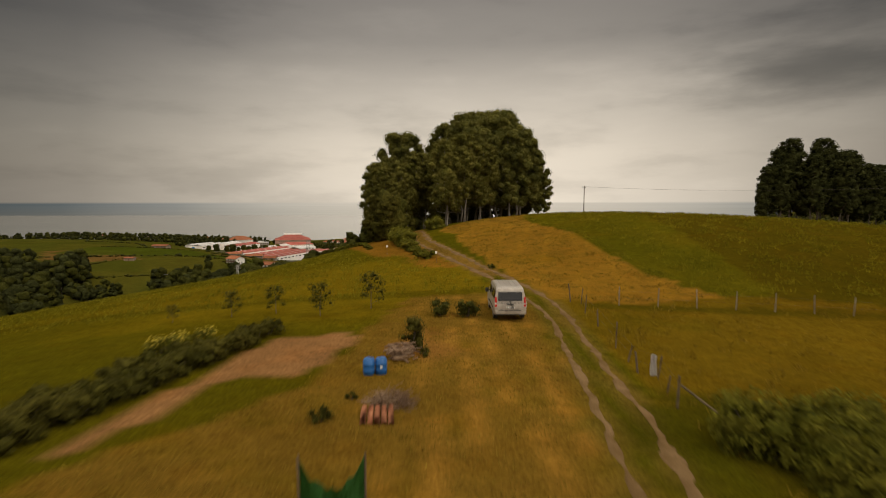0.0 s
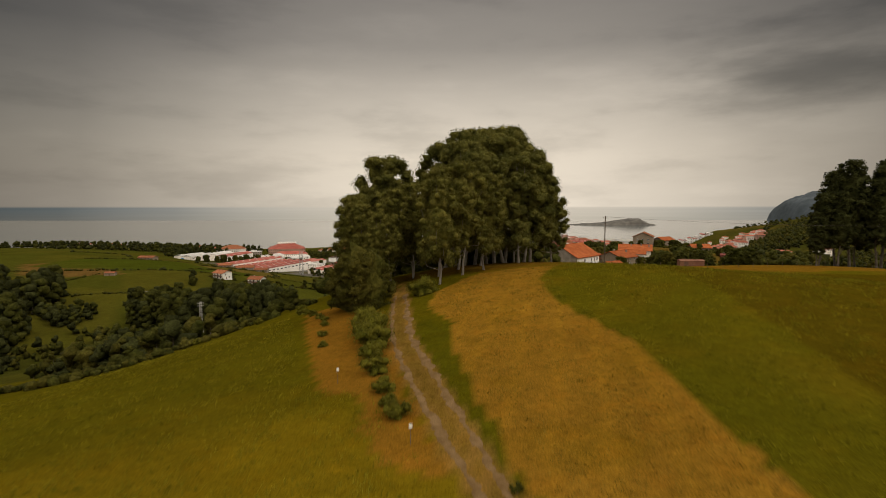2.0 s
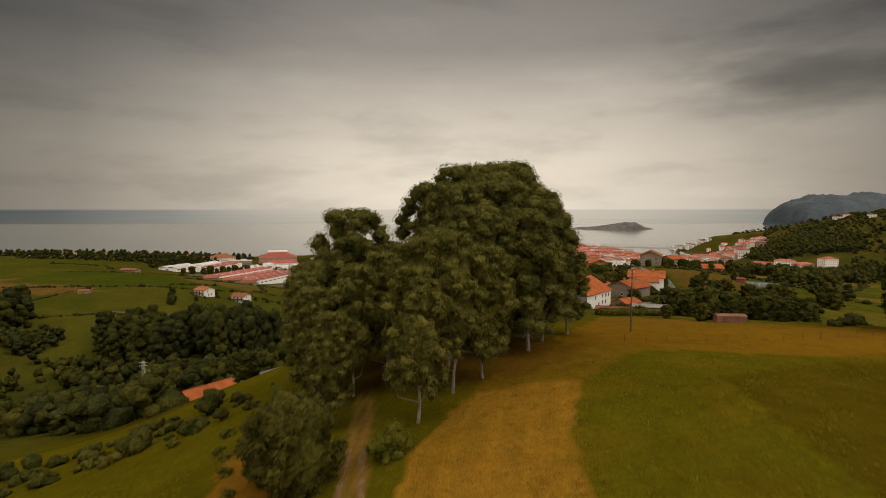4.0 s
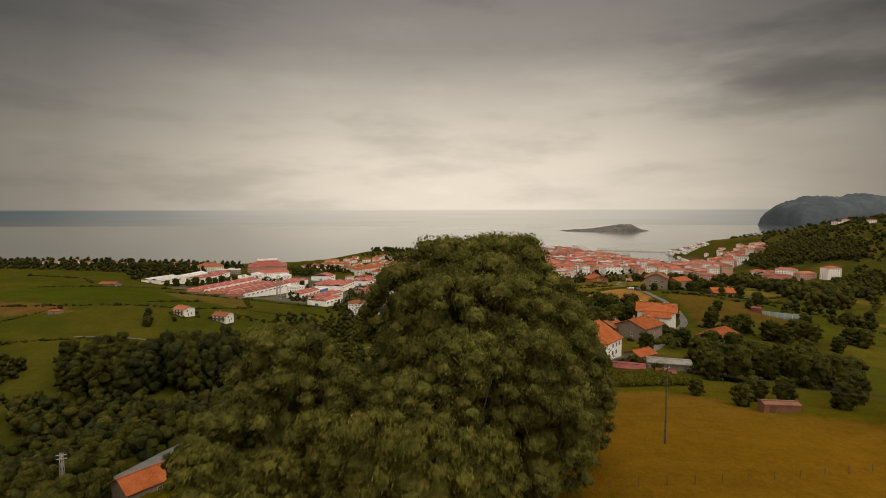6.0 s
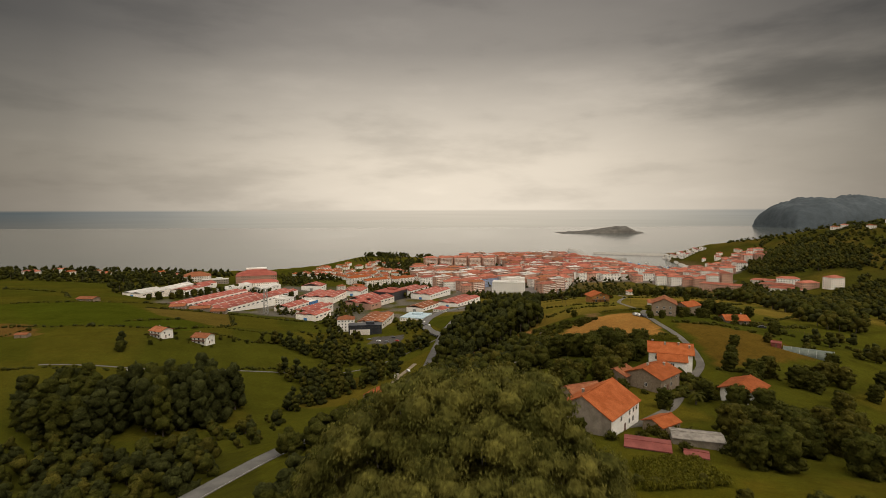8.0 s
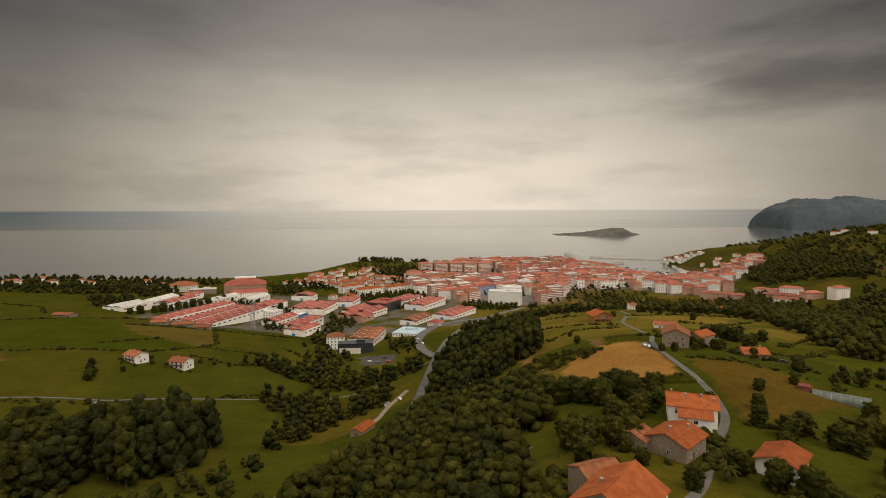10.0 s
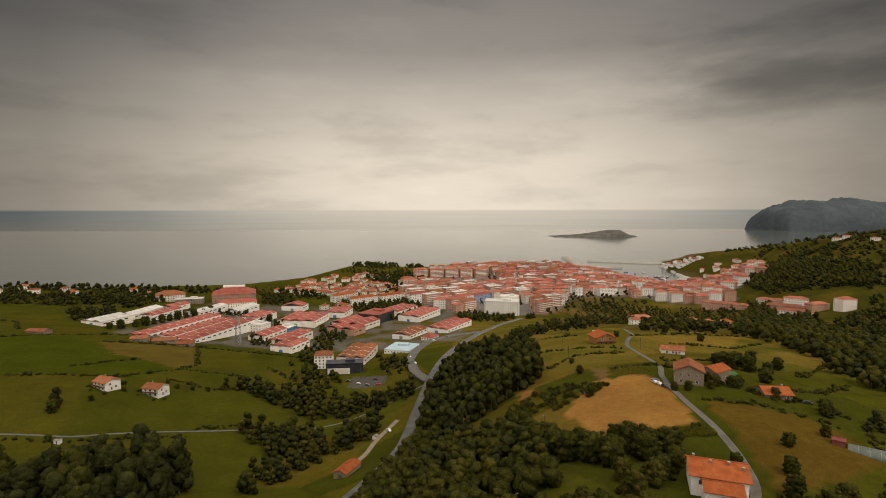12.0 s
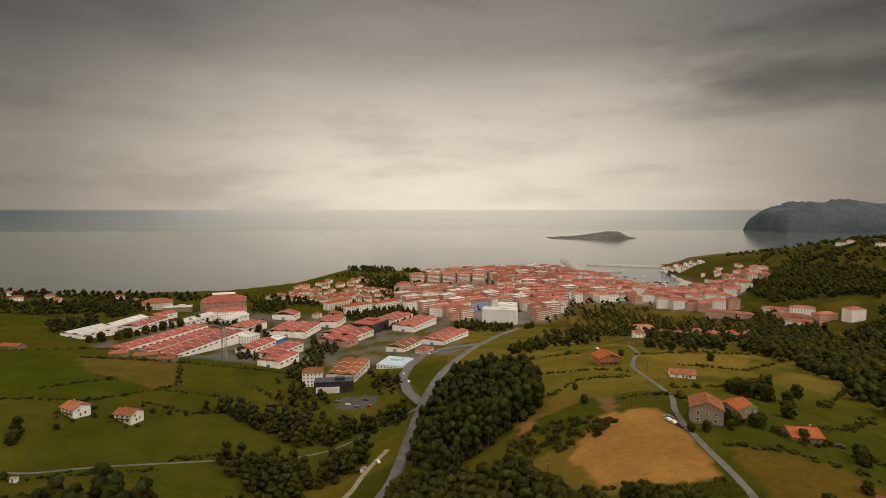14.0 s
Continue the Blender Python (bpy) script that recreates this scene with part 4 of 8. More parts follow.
# dark wood beside the valley road
WOOD = [(13, 461), (18, 515), (36, 563), (66, 585), (92, 545), (92, 470), (54, 441), (30, 418)]
woodland([WOOD], 5.6, (13, 20), 110, 0.46, [PINE, BROADLEAF], "dense dark wood of tall trees beside the valley road", wide=0.20, tall=1.1)
woodland([[(-160, 394), (-146, 374), (-125, 362), (-110, 385), (-111, 425), (-135, 436), (-156, 416)]], 6.2, (17, 33), 500, 0.36, [PINE, BROADLEAF, PINE], "tall dark trees in the western valley", wide=0.17, clumps=34, tall=1.15)
woodland([[(-216, 394), (-206, 368), (-180, 352), (-152, 350), (-152, 372), (-166, 402), (-192, 412)]], 6.4, (12, 28), 460, 0.38, [PINE, BROADLEAF], "rounded clump of dark trees in the western valley", wide=0.19, clumps=28)
woodland([[(-276, 378), (-250, 366), (-238, 380), (-244, 398), (-270, 395)], [(-226, 494), (-213, 492), (-214, 482), (-226, 482)]], 6.0, (6, 13), 260, 0.5, [PINE, BROADLEAF], "small clumps of dark bushes in the western fields", wide=0.32)
woodland([[(-310, 352), (-266, 362), (-248, 325), (-226, 288), (-275, 270), (-335, 320)]], 9.0, (20, 32), 300, 0.40, [PINE, BROADLEAF], "tall dark trees on the western slope", wide=0.22, clumps=14)
woodland([[(-160, 560), (-128, 560), (-95, 545), (-73, 530), (-47, 524), (-30, 532), (8, 530), (10, 556), (-47, 552), (-57, 575), (-95, 575), (-130, 575)], [(-112, 505), (-80, 515), (-50, 499), (-25, 505), (-12, 522), (-15, 486), (-40, 474), (-58, 448), (-68, 425), (-84, 410), (-86, 440), (-84, 470)]],
         6.8, (6, 13), 150, 0.6, [BROADLEAF, PINE, SCRUB], "belt of mixed trees along the stream", 0.95)
woodland([[(-30, 262), (0, 230), (35, 205), (46, 225), (38, 262), (40, 300), (60, 320), (66, 345), (58, 405), (24, 412), (0, 392), (-22, 330)], [(-30, 150), (-8, 152), (20, 160), (34, 190), (0, 226), (-28, 250), (-34, 200)], [(-22, 330), (0, 392), (8, 440), (28, 425), (24, 412), (10, 360)], [(-36, 330), (-20, 358), (-2, 408), (6, 440), (12, 430), (0, 392), (-22, 330)]],
         6.8, (6.0, 11.5), 110, 0.46, [BROADLEAF, BROADLEAF, SCRUB, PINE], "thick scrub and young trees on the slope below the grove", 0.93, clumps=7, wide=0.38)
woodland([[(-160, 292), (-215, 330), (-206, 350), (-140, 345), (-98, 335), (-74, 305), (-70, 270), (-78, 232), (-110, 210), (-175, 240)], [(-62, 172), (-50, 152), (-84, 168), (-150, 222), (-120, 232), (-80, 225)]], 6.6, (5, 11), 120, 0.5, [BROADLEAF, PINE, SCRUB], "thickets over the western valley floor", 0.80, wide=0.40, clumps=6)
woodland([[(-124, 345), (-100, 330), (-72, 330), (-70, 372), (-80, 400), (-96, 380)], [(-230, 345), (-215, 350), (-225, 360), (-240, 355)], [(-250, 300), (-215, 270), (-200, 300), (-225, 340)]], 8.0, (4, 9), 120, 0.5, [BROADLEAF, PINE, SCRUB], "scattered valley trees and thickets", 0.7, wide=0.38, clumps=6)
woodland([[(-50, 298), (-36, 321), (-17, 356), (1, 405), (8, 430), (18, 425), (10, 390), (-6, 350), (-24, 316), (-40, 294)]], 5.6, (7, 12), 260, 0.42, [BROADLEAF, SCRUB, BROADLEAF], "dense leafy trees along the verge of the valley road", wide=0.34, clumps=10)
woodland([[(-330, 395), (-290, 382), (-282, 412), (-300, 440), (-345, 430)], [(-470, 420), (-350, 400), (-350, 450), (-470, 500)]], 9.5, (16, 27), 170, 0.40, [PINE, BROADLEAF], "tall dark wood on the western hillside", 0.95, wide=0.24, clumps=12)
scatter([OAKS[0], OAKS[1]], [(60, 385), (75, 345), (98, 338), (108, 326), (90, 318), (66, 330)], 7.0, (0.65, 1.05), "slope trees", keep=0.9)
scatter([BUSHES[0], BUSHES[1]], [(80, 440), (104, 428), (110, 415), (100, 394), (76, 390), (64, 400), (62, 430)], 5.0, (0.7, 1.3), "field-edge bushes", keep=0.85)
# hamlet gardens
scatter([OAKS[0], OAKS[1], OAKS[2]], [(72, 205), (96, 200), (130, 225), (118, 255), (95, 262), (82, 240), (80, 222)], 7.5, (0.6, 0.95), "hamlet trees", keep=0.6)
scatter([OAKS[0], OAKS[2], BUSHES[0]], [(58, 262), (76, 262), (80, 288), (92, 306), (70, 318), (52, 300), (48, 270)], 7.2, (0.5, 0.9), "hamlet trees", keep=0.8)
scatter([OAKS[1], OAKS[2]], [(122, 262), (150, 250), (190, 290), (180, 318), (140, 300)], 9.0, (0.5, 0.85), "hamlet trees", keep=0.4)
woodland([[(185, 340), (230, 320), (260, 400), (215, 375)], [(196, 452), (214, 450), (249, 500), (236, 508)], [(200, 240), (300, 300), (330, 380), (260, 330)]], 8.5, (4, 9), 130, 0.5, [BROADLEAF, SCRUB, PINE], "loose trees and hedges on the eastern slope", 0.5, wide=0.36)
woodland([[(593, 1001), (673, 1200), (790, 1270), (764, 1080), (725, 920), (640, 975)], [(534, 953), (554, 931), (533, 865), (531, 793), (473, 716), (459, 653), (387, 550), (341, 501), (290, 520), (297, 612), (400, 760), (480, 880)], [(262, 433), (300, 425), (350, 500), (470, 640), (480, 752), (475, 786), (520, 905), (490, 900), (440, 800), (373, 687), (332, 566), (281, 480)], [(679, 1113), (673, 1019), (701, 918), (800, 1010), (800, 1133), (790, 1236), (720, 1180)], [(470, 640), (560, 690), (680, 770), (640, 830), (520, 770)]],
         9.5, (8, 14), 34, 0.7, [BROADLEAF, PINE, SCRUB], "dark woods filling the eastern valley", 0.85, clumps=5, wide=0.38)
woodland([[(350, 420), (420, 500), (560, 620), (620, 720), (560, 690), (470, 640), (350, 500)], [(590, 1010), (680, 1000), (700, 920), (640, 880), (560, 800), (620, 740), (760, 800), (900, 900), (960, 1100), (900, 1300), (830, 1350), (790, 1236), (700, 1180)], [(790, 1090), (860, 1130), (920, 1260), (860, 1330), (790, 1236)], [(720, 880), (900, 850), (1000, 980), (880, 1060), (800, 1000)], [(720, 1180), (800, 1250), (860, 1450), (800, 1400)]],
         13, (6, 12), 32, 0.7, [BROADLEAF, PINE, SCRUB], "loose woods across the eastern hillside", 0.26, clumps=5, wide=0.42)
woodland([[(213, 600), (257, 595), (288, 612), (364, 776), (312, 826), (240, 680)], [(100, 640), (190, 650), (200, 740), (150, 740), (110, 690)]], 9, (5, 11), 50, 0.7, [BROADLEAF, PINE, SCRUB], "rounded garden trees along the top of the lane", 0.6, clumps=5, wide=0.38)
woodland([[(231, 884), (307, 1090), (360, 1100), (416, 1030), (470, 985), (506, 950), (466, 822), (351, 710), (300, 760)], [(200, 760), (300, 760), (231, 884), (180, 850)]], 9.5, (3, 9), 32, 0.7, [BROADLEAF, PINE, SCRUB], "suburban gardens and trees before the town", 0.72, clumps=4, wide=0.42)
woodland([[(-274, 1113), (-205, 1082), (-200, 1000), (-243, 1000)], [(-123, 858), (-93, 862), (-77, 784), (-89, 722), (-109, 761)], [(-30, 673), (4, 650), (0, 585), (-22, 609)], [(-100, 600), (-60, 582), (-56, 612), (-96, 640)], [(-112, 690), (-80, 690), (-84, 740), (-112, 735)], [(20, 575), (32, 575), (44, 625), (34, 640)], [(-185, 769), (-150, 740), (-127, 727), (-177, 735)], [(-112, 647), (-88, 660), (-90, 690), (-117, 699)], [(-340, 870), (-300, 880), (-205, 905), (-200, 925), (-300, 900)], [(-195, 826), (-182, 869), (-170, 860), (-184, 820)], [(60, 900), (120, 930), (100, 980), (70, 960)], [(-30, 905), (-15, 900), (10, 990), (-10, 1010)], [(-130, 970), (-60, 960), (20, 1000), (10, 1060), (-40, 1110), (-120, 1080)], [(60, 900), (130, 880), (200, 940), (110, 950)]],
         8, (5, 10), 34, 0.75, [BROADLEAF, SCRUB, PINE], "trees between the works and the office buildings", 0.85, clumps=5, wide=0.36)
woodland([[(-420, 790), (-380, 760), (-365, 830), (-400, 870)], [(-1000, 1060), (-600, 1080), (-420, 1080), (-320, 1100), (-290, 1150), (-420, 1140), (-620, 1130), (-1000, 1120)], [(-700, 900), (-500, 880), (-420, 950), (-450, 1000), (-700, 980)], [(-250, 1090), (-160, 1080), (-150, 1120), (-250, 1130)], [(-190, 1620), (-100, 1560), (-40, 1600), (-60, 1660), (-170, 1700)], [(-40, 1150), (-10, 1130), (0, 1300), (-60, 1340), (-70, 1310)], [(-30, 1560), (30, 1560), (10, 1640), (-20, 1650)], [(-480, 900), (-400, 880), (-380, 960), (-420, 1060), (-520, 1060)], [(-100, 1320), (0, 1300), (40, 1420), (-20, 1460), (-120, 1440)]],
         12, (6, 15), 32, 0.7, [BROADLEAF, PINE], "far belts of dark trees along the coast", 0.8, clumps=4, wide=0.42)
woodland([[(800, 1250), (1000, 1200), (1200, 1350), (1350, 1650), (1200, 1900), (1000, 1800), (900, 1550)], [(1000, 700), (1300, 900), (1500, 1300), (1350, 1350), (1100, 1000)], [(820, 1000), (980, 1100), (900, 1300), (820, 1150)]], 19, (6, 12), 32, 0.8, [BROADLEAF, PINE], "scattered woods and hedges on the far hills", 0.30, clumps=4, wide=0.5)
woodland([[(-265, 1090), (-150, 1065), (-60, 1110), (0, 1180), (0, 1290), (-100, 1310), (-230, 1270)], [(-300, 1100), (-265, 1090), (-240, 1240), (-330, 1200)]], 14, (3, 7), 32, 0.7, [BROADLEAF, SCRUB], "low garden trees between the suburb houses", 0.55, clumps=4, wide=0.5)
woodland([[(-190, 1480), (-120, 1400), (-40, 1370), (0, 1480), (-40, 1600), (-160, 1640)], [(-60, 1330), (20, 1360), (40, 1420), (-40, 1440)]], 13, (4, 9), 34, 0.7, [BROADLEAF, PINE], "trees and hedges on the green headland above the sea", 0.45, clumps=4, wide=0.45)
woodland([[(20, 1040), (205, 985), (480, 1090), (560, 1100), (700, 1350), (530, 1470), (150, 1640), (-20, 1300)]], 24, (7, 12), 34, 0.7, [BROADLEAF, PINE], "street trees between the town houses", 0.5, clumps=4, wide=0.40)
woodland([[(1150, 1960), (1290, 2010), (1350, 2100), (1240, 2080)]], 12, (12, 18), 30, 1.0, [PINE], "dark wood on the far brow of the hill", 0.95, clumps=4)


def hedgerow(lines, gap, height, leaves, leaf, mats, label):
    """Bushes in uneven rows along field edges, as one object."""
    r = np.random.RandomState(77)
    co, quads, kinds, base = [], [], [], 0
    for line in lines:
        for (ax, ay), (bx, by) in zip(line, line[1:]):
            n = max(1, int(math.hypot(bx - ax, by - ay) / gap))
            for i in range(n):
                if r.random() < 0.08:
                    continue
                f = (i + r.random()) / n
                px, py = ax + (bx - ax) * f + r.normal() * 0.9, ay + (by - ay) * f + r.normal() * 0.9
                h = r.uniform(*height) * (1.8 if r.random() < 0.12 else 1)
                z = gz(px, py)
                cl = [(px + r.normal() * h * 0.4, py + r.normal() * h * 0.4, z + h * r.uniform(0.10, 0.55), h * r.uniform(0.36, 0.55)) for _ in range(3)]
                c, q = join([domes(r, cl, 2), leaf_cloud(r, cl, leaves // 2, leaf * 0.62 * h / 3, 0.0, 0.88, 0.32)])
                co.append(c)
                quads.append(q + base)
                kinds.append(np.full(len(q), r.randint(len(mats))))
                base += len(c)
    return tagged(bulk("hedgerow", np.concatenate(co), np.concatenate(quads), mats, None, np.concatenate(kinds), True), label, "hedgerow", kind="stuff")


hedgerow([[(-420, 535), (-300, 530), (-215, 545), (-190, 590), (-150, 600), (-110, 590), (-80, 600)], [(-185, 560), (-150, 556), (-120, 575)], [(-300, 676), (-220, 698), (-150, 700), (-110, 690)], [(-190, 592), (-183, 612), (-215, 690)], [(-330, 425), (-250, 442), (-190, 450), (-135, 480)], [(-135, 492), (-112, 510), (-80, 518)],
          [(-420, 640), (-335, 700), (-300, 720)], [(-520, 760), (-430, 740), (-400, 700)], [(-560, 900), (-430, 880), (-390, 830)], [(-340, 450), (-310, 520)], [(-260, 560), (-230, 610)], [(-130, 640), (-105, 610), (-95, 600)]], 2.1, (0.8, 2.0), 36, 0.70, [BROADLEAF, SCRUB, PINE], "ragged hedgerows between the western fields")
hedgerow([[(78, 355), (104, 344), (124, 346)], [(137, 372), (160, 368), (182, 350)], [(124, 452), (154, 455), (160, 440)], [(96, 484), (122, 508), (156, 504)], [(189, 577), (240, 590), (291, 593)], [(205, 541), (249, 530), (290, 560)], [(160, 470), (200, 480), (240, 500), (260, 520)], [(184, 396), (220, 410), (262, 440)], [(182, 330), (200, 360), (190, 372)],
          [(100, 540), (140, 530), (160, 520)], [(60, 590), (100, 600), (150, 596)], [(262, 300), (230, 330), (215, 372)], [(120, 300), (145, 292), (170, 310)], [(46, 196), (66, 198)], [(84, 158), (100, 170), (120, 190)], [(98, 283), (106, 290), (112, 290)], [(240, 450), (300, 500), (330, 560)], [(300, 420), (360, 480)], [(350, 420), (430, 440), (500, 470)]],
         2.1, (0.8, 2.0), 36, 0.70, [BROADLEAF, SCRUB], "ragged hedgerows between the eastern fields")
hedgerow([[(-22, 125), (-31, 122.5), (-46, 121.5), (-61, 119.5), (-80, 114)], [(-26, 130), (-40, 128), (-60, 126), (-84, 120)], [(-30, 138), (-50, 134), (-75, 132)]], 1.6, (0.9, 2.2), 150, 0.42, [SCRUB, BROADLEAF], "overgrown hedge at the foot of the meadow")
hedgerow([[(82, 290), (92, 291), (104, 289)], [(90, 268), (97, 276), (102, 283)], [(44, 262), (50, 266), (62, 264)]], 1.5, (2.0, 3.4), 150, 0.42, [BROADLEAF, SCRUB], "tall clipped garden hedge between the houses")
hedgerow([[(900, 1000), (1000, 1250), (1200, 1400)], [(850, 1250), (1000, 1300), (1150, 1500)], [(820, 1400), (950, 1500), (1050, 1700)], [(900, 1650), (1100, 1750)], [(1000, 1000), (1150, 1150), (1400, 1500)], [(800, 900), (1000, 1050)], [(700, 760), (850, 900), (900, 1000)], [(1100, 1300), (1250, 1650)], [(1050, 1850), (1200, 1850), (1350, 1750)]], 9, (4, 7), 60, 0.7, [BROADLEAF, PINE], "dark hedges on the far eastern hills")
for k, (x, y, s) in enumerate([(-215.6, 479, 0.75), (-205, 500, 0.4), (108, 455, 0.5), (157, 396, 0.5), (163, 393, 0.55), (150, 388, 0.4), (200, 470, 0.7), (222, 452, 0.7), (168, 340, 0.45), (146, 330, 0.5), (118, 316, 0.5), (60, 246, 0.45), (72, 270, 0.5), (176, 380, 0.5),
                               (66, 176, 0.42), (71, 180, 0.5), (76, 178, 0.5), (62, 186, 0.35), (83, 172, 0.5), (90, 178, 0.6), (96, 186, 0.6), (104, 196, 0.65), (112, 205, 0.6), (-170, 545, 0.35), (-160, 548, 0.35), (-150, 552, 0.35), (-142, 560, 0.4), (-180, 552, 0.3)]):
    plant(OAKS[k % 3], x, y, s, k * 1.9, 0.2, "single trees")
for k, (x, y, s) in enumerate([(-72, 190, 0.8), (-42, 172, 0.7), (-76, 200, 0.8)]):
    plant(OAKS[k % 3], x, y, s, k * 1.9, 0.2, "valley house trees")
for k, (x, y, s) in enumerate([(132, 387, 0.4), (138, 386, 0.45), (156, 403, 0.5), (155, 394, 0.5), (196, 417, 0.8), (208, 476, 0.75), (205, 459, 1.0), (210, 452, 0.95), (239, 468, 0.8), (238, 557, 0.6), (216, 615, 0.8), (229, 599, 0.7), (190, 368, 0.6), (186, 362, 0.65), (176, 575, 0.5), (97, 402, 0.5), (113, 488, 0.35),
                               (200, 464, 0.8), (214, 466, 0.7), (165, 392, 0.55), (170, 398, 0.5), (126, 300, 0.7), (130, 290, 0.8), (134, 312, 0.6), (98, 318, 0.7), (90, 312, 0.75), (104, 258, 0.8), (98, 266, 0.7), (122, 280, 0.7), (80, 256, 0.6)]):
    plant(OAKS[k % 2], x, y, s, k * 1.9, 0.2, "lane trees")
for k, (x, y) in enumerate(((-333, 742), (-326, 752), (-318, 768), (-315, 783), (-312, 797), (-309, 811), (-307, 826), (-304, 842), (-300, 857), (-296, 872), (-291, 888), (-286, 903), (-206, 868), (-196, 876), (-212, 1036), (-222, 1052), (-200, 1024))):
    plant(OAKS[k % 3], x, y, (0.72, 1.0, 0.85, 1.1)[k % 4], k * 1.7, 0.3, "works trees", "dark-green tree in the belt between warehouses")
# garden bushes close round the houses of the hamlet
for hx, hy, hr in ((53.6, 239.3, 12.5), (86.5, 279.5, 11), (104.5, 304, 11.5), (112.5, 268.5, 9), (145.7, 400.7, 10), (178, 384.5, 8.5), (163, 407.5, 8.5), (73.5, 224.5, 7.5), (53.5, 254.5, 8), (-208, 523, 10), (-177, 528, 10)):
    for k in range(11):
        a = 0.57 * k + rng.uniform(-0.15, 0.15)
        px, py = hx + (hr + rng.uniform(0, 2.5)) * math.cos(a), hy + (hr + rng.uniform(0, 2.5)) * math.sin(a)
        if rng.random() < 0.72 and near_line(np.array([px]), np.array([py]), LANE_EAST)[0] > 3.6:
            plant(rng.choice((BUSHES[0], BUSHES[1], BUSHES[0])), px, py, rng.uniform(0.55, 1.15), a * 3, 0.2, "garden bushes")

# ---- the van ----
def build_van(x, y):
    van = thing("van", pose(x, y, gz(x, y + 2.3)) @ Matrix.Diagonal((0.93, 0.96, 0.95, 1)), "silver-beige panel van with tinted rear window on mown grass", "van")
    # side outline (y from the tail, z), built as sections across the width so that the flanks lean in
    outline = [(0.02, 0.42), (0.0, 0.85), (0.06, 1.05), (0.20, 1.78), (0.34, 1.92), (0.8, 1.965), (3.05, 1.96), (3.45, 1.86), (4.05, 1.32), (4.55, 1.12), (4.75, 0.95), (4.78, 0.45), (4.4, 0.32), (0.35, 0.32)]

    def half_width(z):
        return 0.94 if z < 1.05 else 0.94 - 0.16 * (z - 1.05) / 0.9

    bm = bmesh.new()
    left = [bm.verts.new((-half_width(z), u, z)) for u, z in outline]
    right = [bm.verts.new((half_width(z), u, z)) for u, z in outline]
    n = len(outline)
    for i in range(n):
        bm.faces.new((left[i], left[(i + 1) % n], right[(i + 1) % n], right[i]))
    bm.faces.new(left)
    bm.faces.new(right[::-1])
    bmesh.ops.recalc_face_normals(bm, faces=bm.faces[:])
    bmesh.ops.bevel(bm, geom=bm.edges[:], offset=0.045, segments=2, affect="EDGES")
    body = part("body", bm, VAN_PAINT, van)

    def plate(name, mat, cx, cy, z, sx, sy, sz, parent=van, label="", bevel=0.015, tilt=0.0):
        b = bmesh.new()
        box(b, 0, 0, -sz / 2, sx, sy, sz, 0, bevel)
        o = part(name, b, mat, parent, label)
        o.matrix_basis = pose(cx, cy, z, tilt)
        return o

    plate("rear_window", VAN_GLASS, 0, 0.105, 1.43, 1.42, 0.05, 0.52, label="dark tinted rear window", tilt=-10.5)
    plate("tailgate_seam", VAN_DARK, 0, 0.02, 1.06, 1.52, 0.03, 0.02)
    plate("tailgate_handle", VAN_DARK, 0, -0.005, 0.98, 0.42, 0.05, 0.07)
    plate("emblem", STEEL, 0.0, 0.03, 1.12, 0.11, 0.03, 0.10)
    plate("number_plate", PLATE, 0.02, -0.012, 0.80, 0.52, 0.03, 0.12, label="white plate with dark bars")
    for k in range(6):
        plate("plate_bar", VAN_DARK, -0.16 + k * 0.07, -0.03, 0.80, 0.035, 0.01, 0.07, bevel=0.0)
    plate("rear_bumper", VAN_PAINT, 0, 0.0, 0.52, 1.86, 0.16, 0.22, bevel=0.05)
    plate("bumper_step", VAN_DARK, 0, -0.02, 0.645, 1.3, 0.14, 0.03)
    plate("under_bumper", VAN_DARK, 0, 0.10, 0.38, 1.7, 0.12, 0.10)
    plate("wiper", VAN_DARK, 0.12, 0.06, 1.22, 0.5, 0.03, 0.025, tilt=0)
    for s in (-1, 1):
        lamp = plate("tail_lamp", LAMP_RED, s * 0.855, 0.075, 1.12, 0.12, 0.11, 0.56, label="tall red tail lamp", tilt=-6)
        plate("lamp_band", LAMP_CLEAR, 0, -0.045, -0.10, 0.105, 0.03, 0.11, parent=lamp)
        plate("side_window", VAN_GLASS, s * 0.878, 1.25, 1.46, 0.05, 1.35, 0.46, bevel=0.02).rotation_euler = Euler((0, radians(-10 * s), 0))
        plate("door_window", VAN_GLASS, s * 0.878, 3.0, 1.46, 0.05, 0.95, 0.46, bevel=0.02).rotation_euler = Euler((0, radians(-10 * s), 0))
        plate("side_strip", VAN_DARK, s * 0.945, 2.2, 0.66, 0.03, 2.6, 0.10)
        arm = plate("mirror", VAN_DARK, s * 1.08, 3.45, 1.28, 0.22, 0.12, 0.28, bevel=0.04)
        for yy in (0.85, 3.85):
            bm = bmesh.new()
            rod(bm, (s * 0.70, yy, 0.33), (s * 0.93, yy, 0.33), 0.33, 0.33, 20)
            wheel = part("wheel", bm, RUBBER, van)
            bm = bmesh.new()
            rod(bm, (s * 0.91, yy, 0.33), (s * 0.945, yy, 0.33), 0.21, 0.19, 14)
            part("rim", bm, STEEL, wheel, "grey steel wheel rim")
    for k in range(4):
        plate("roof_rib", VAN_PAINT, -0.45 + 0.3 * k, 1.9, 1.972, 0.05, 2.2, 0.03, bevel=0.01)
    plate("windscreen", VAN_GLASS, 0, 3.78, 1.60, 1.45, 0.05, 0.72, tilt=47)
    return van


build_van(3.50, 30.3)


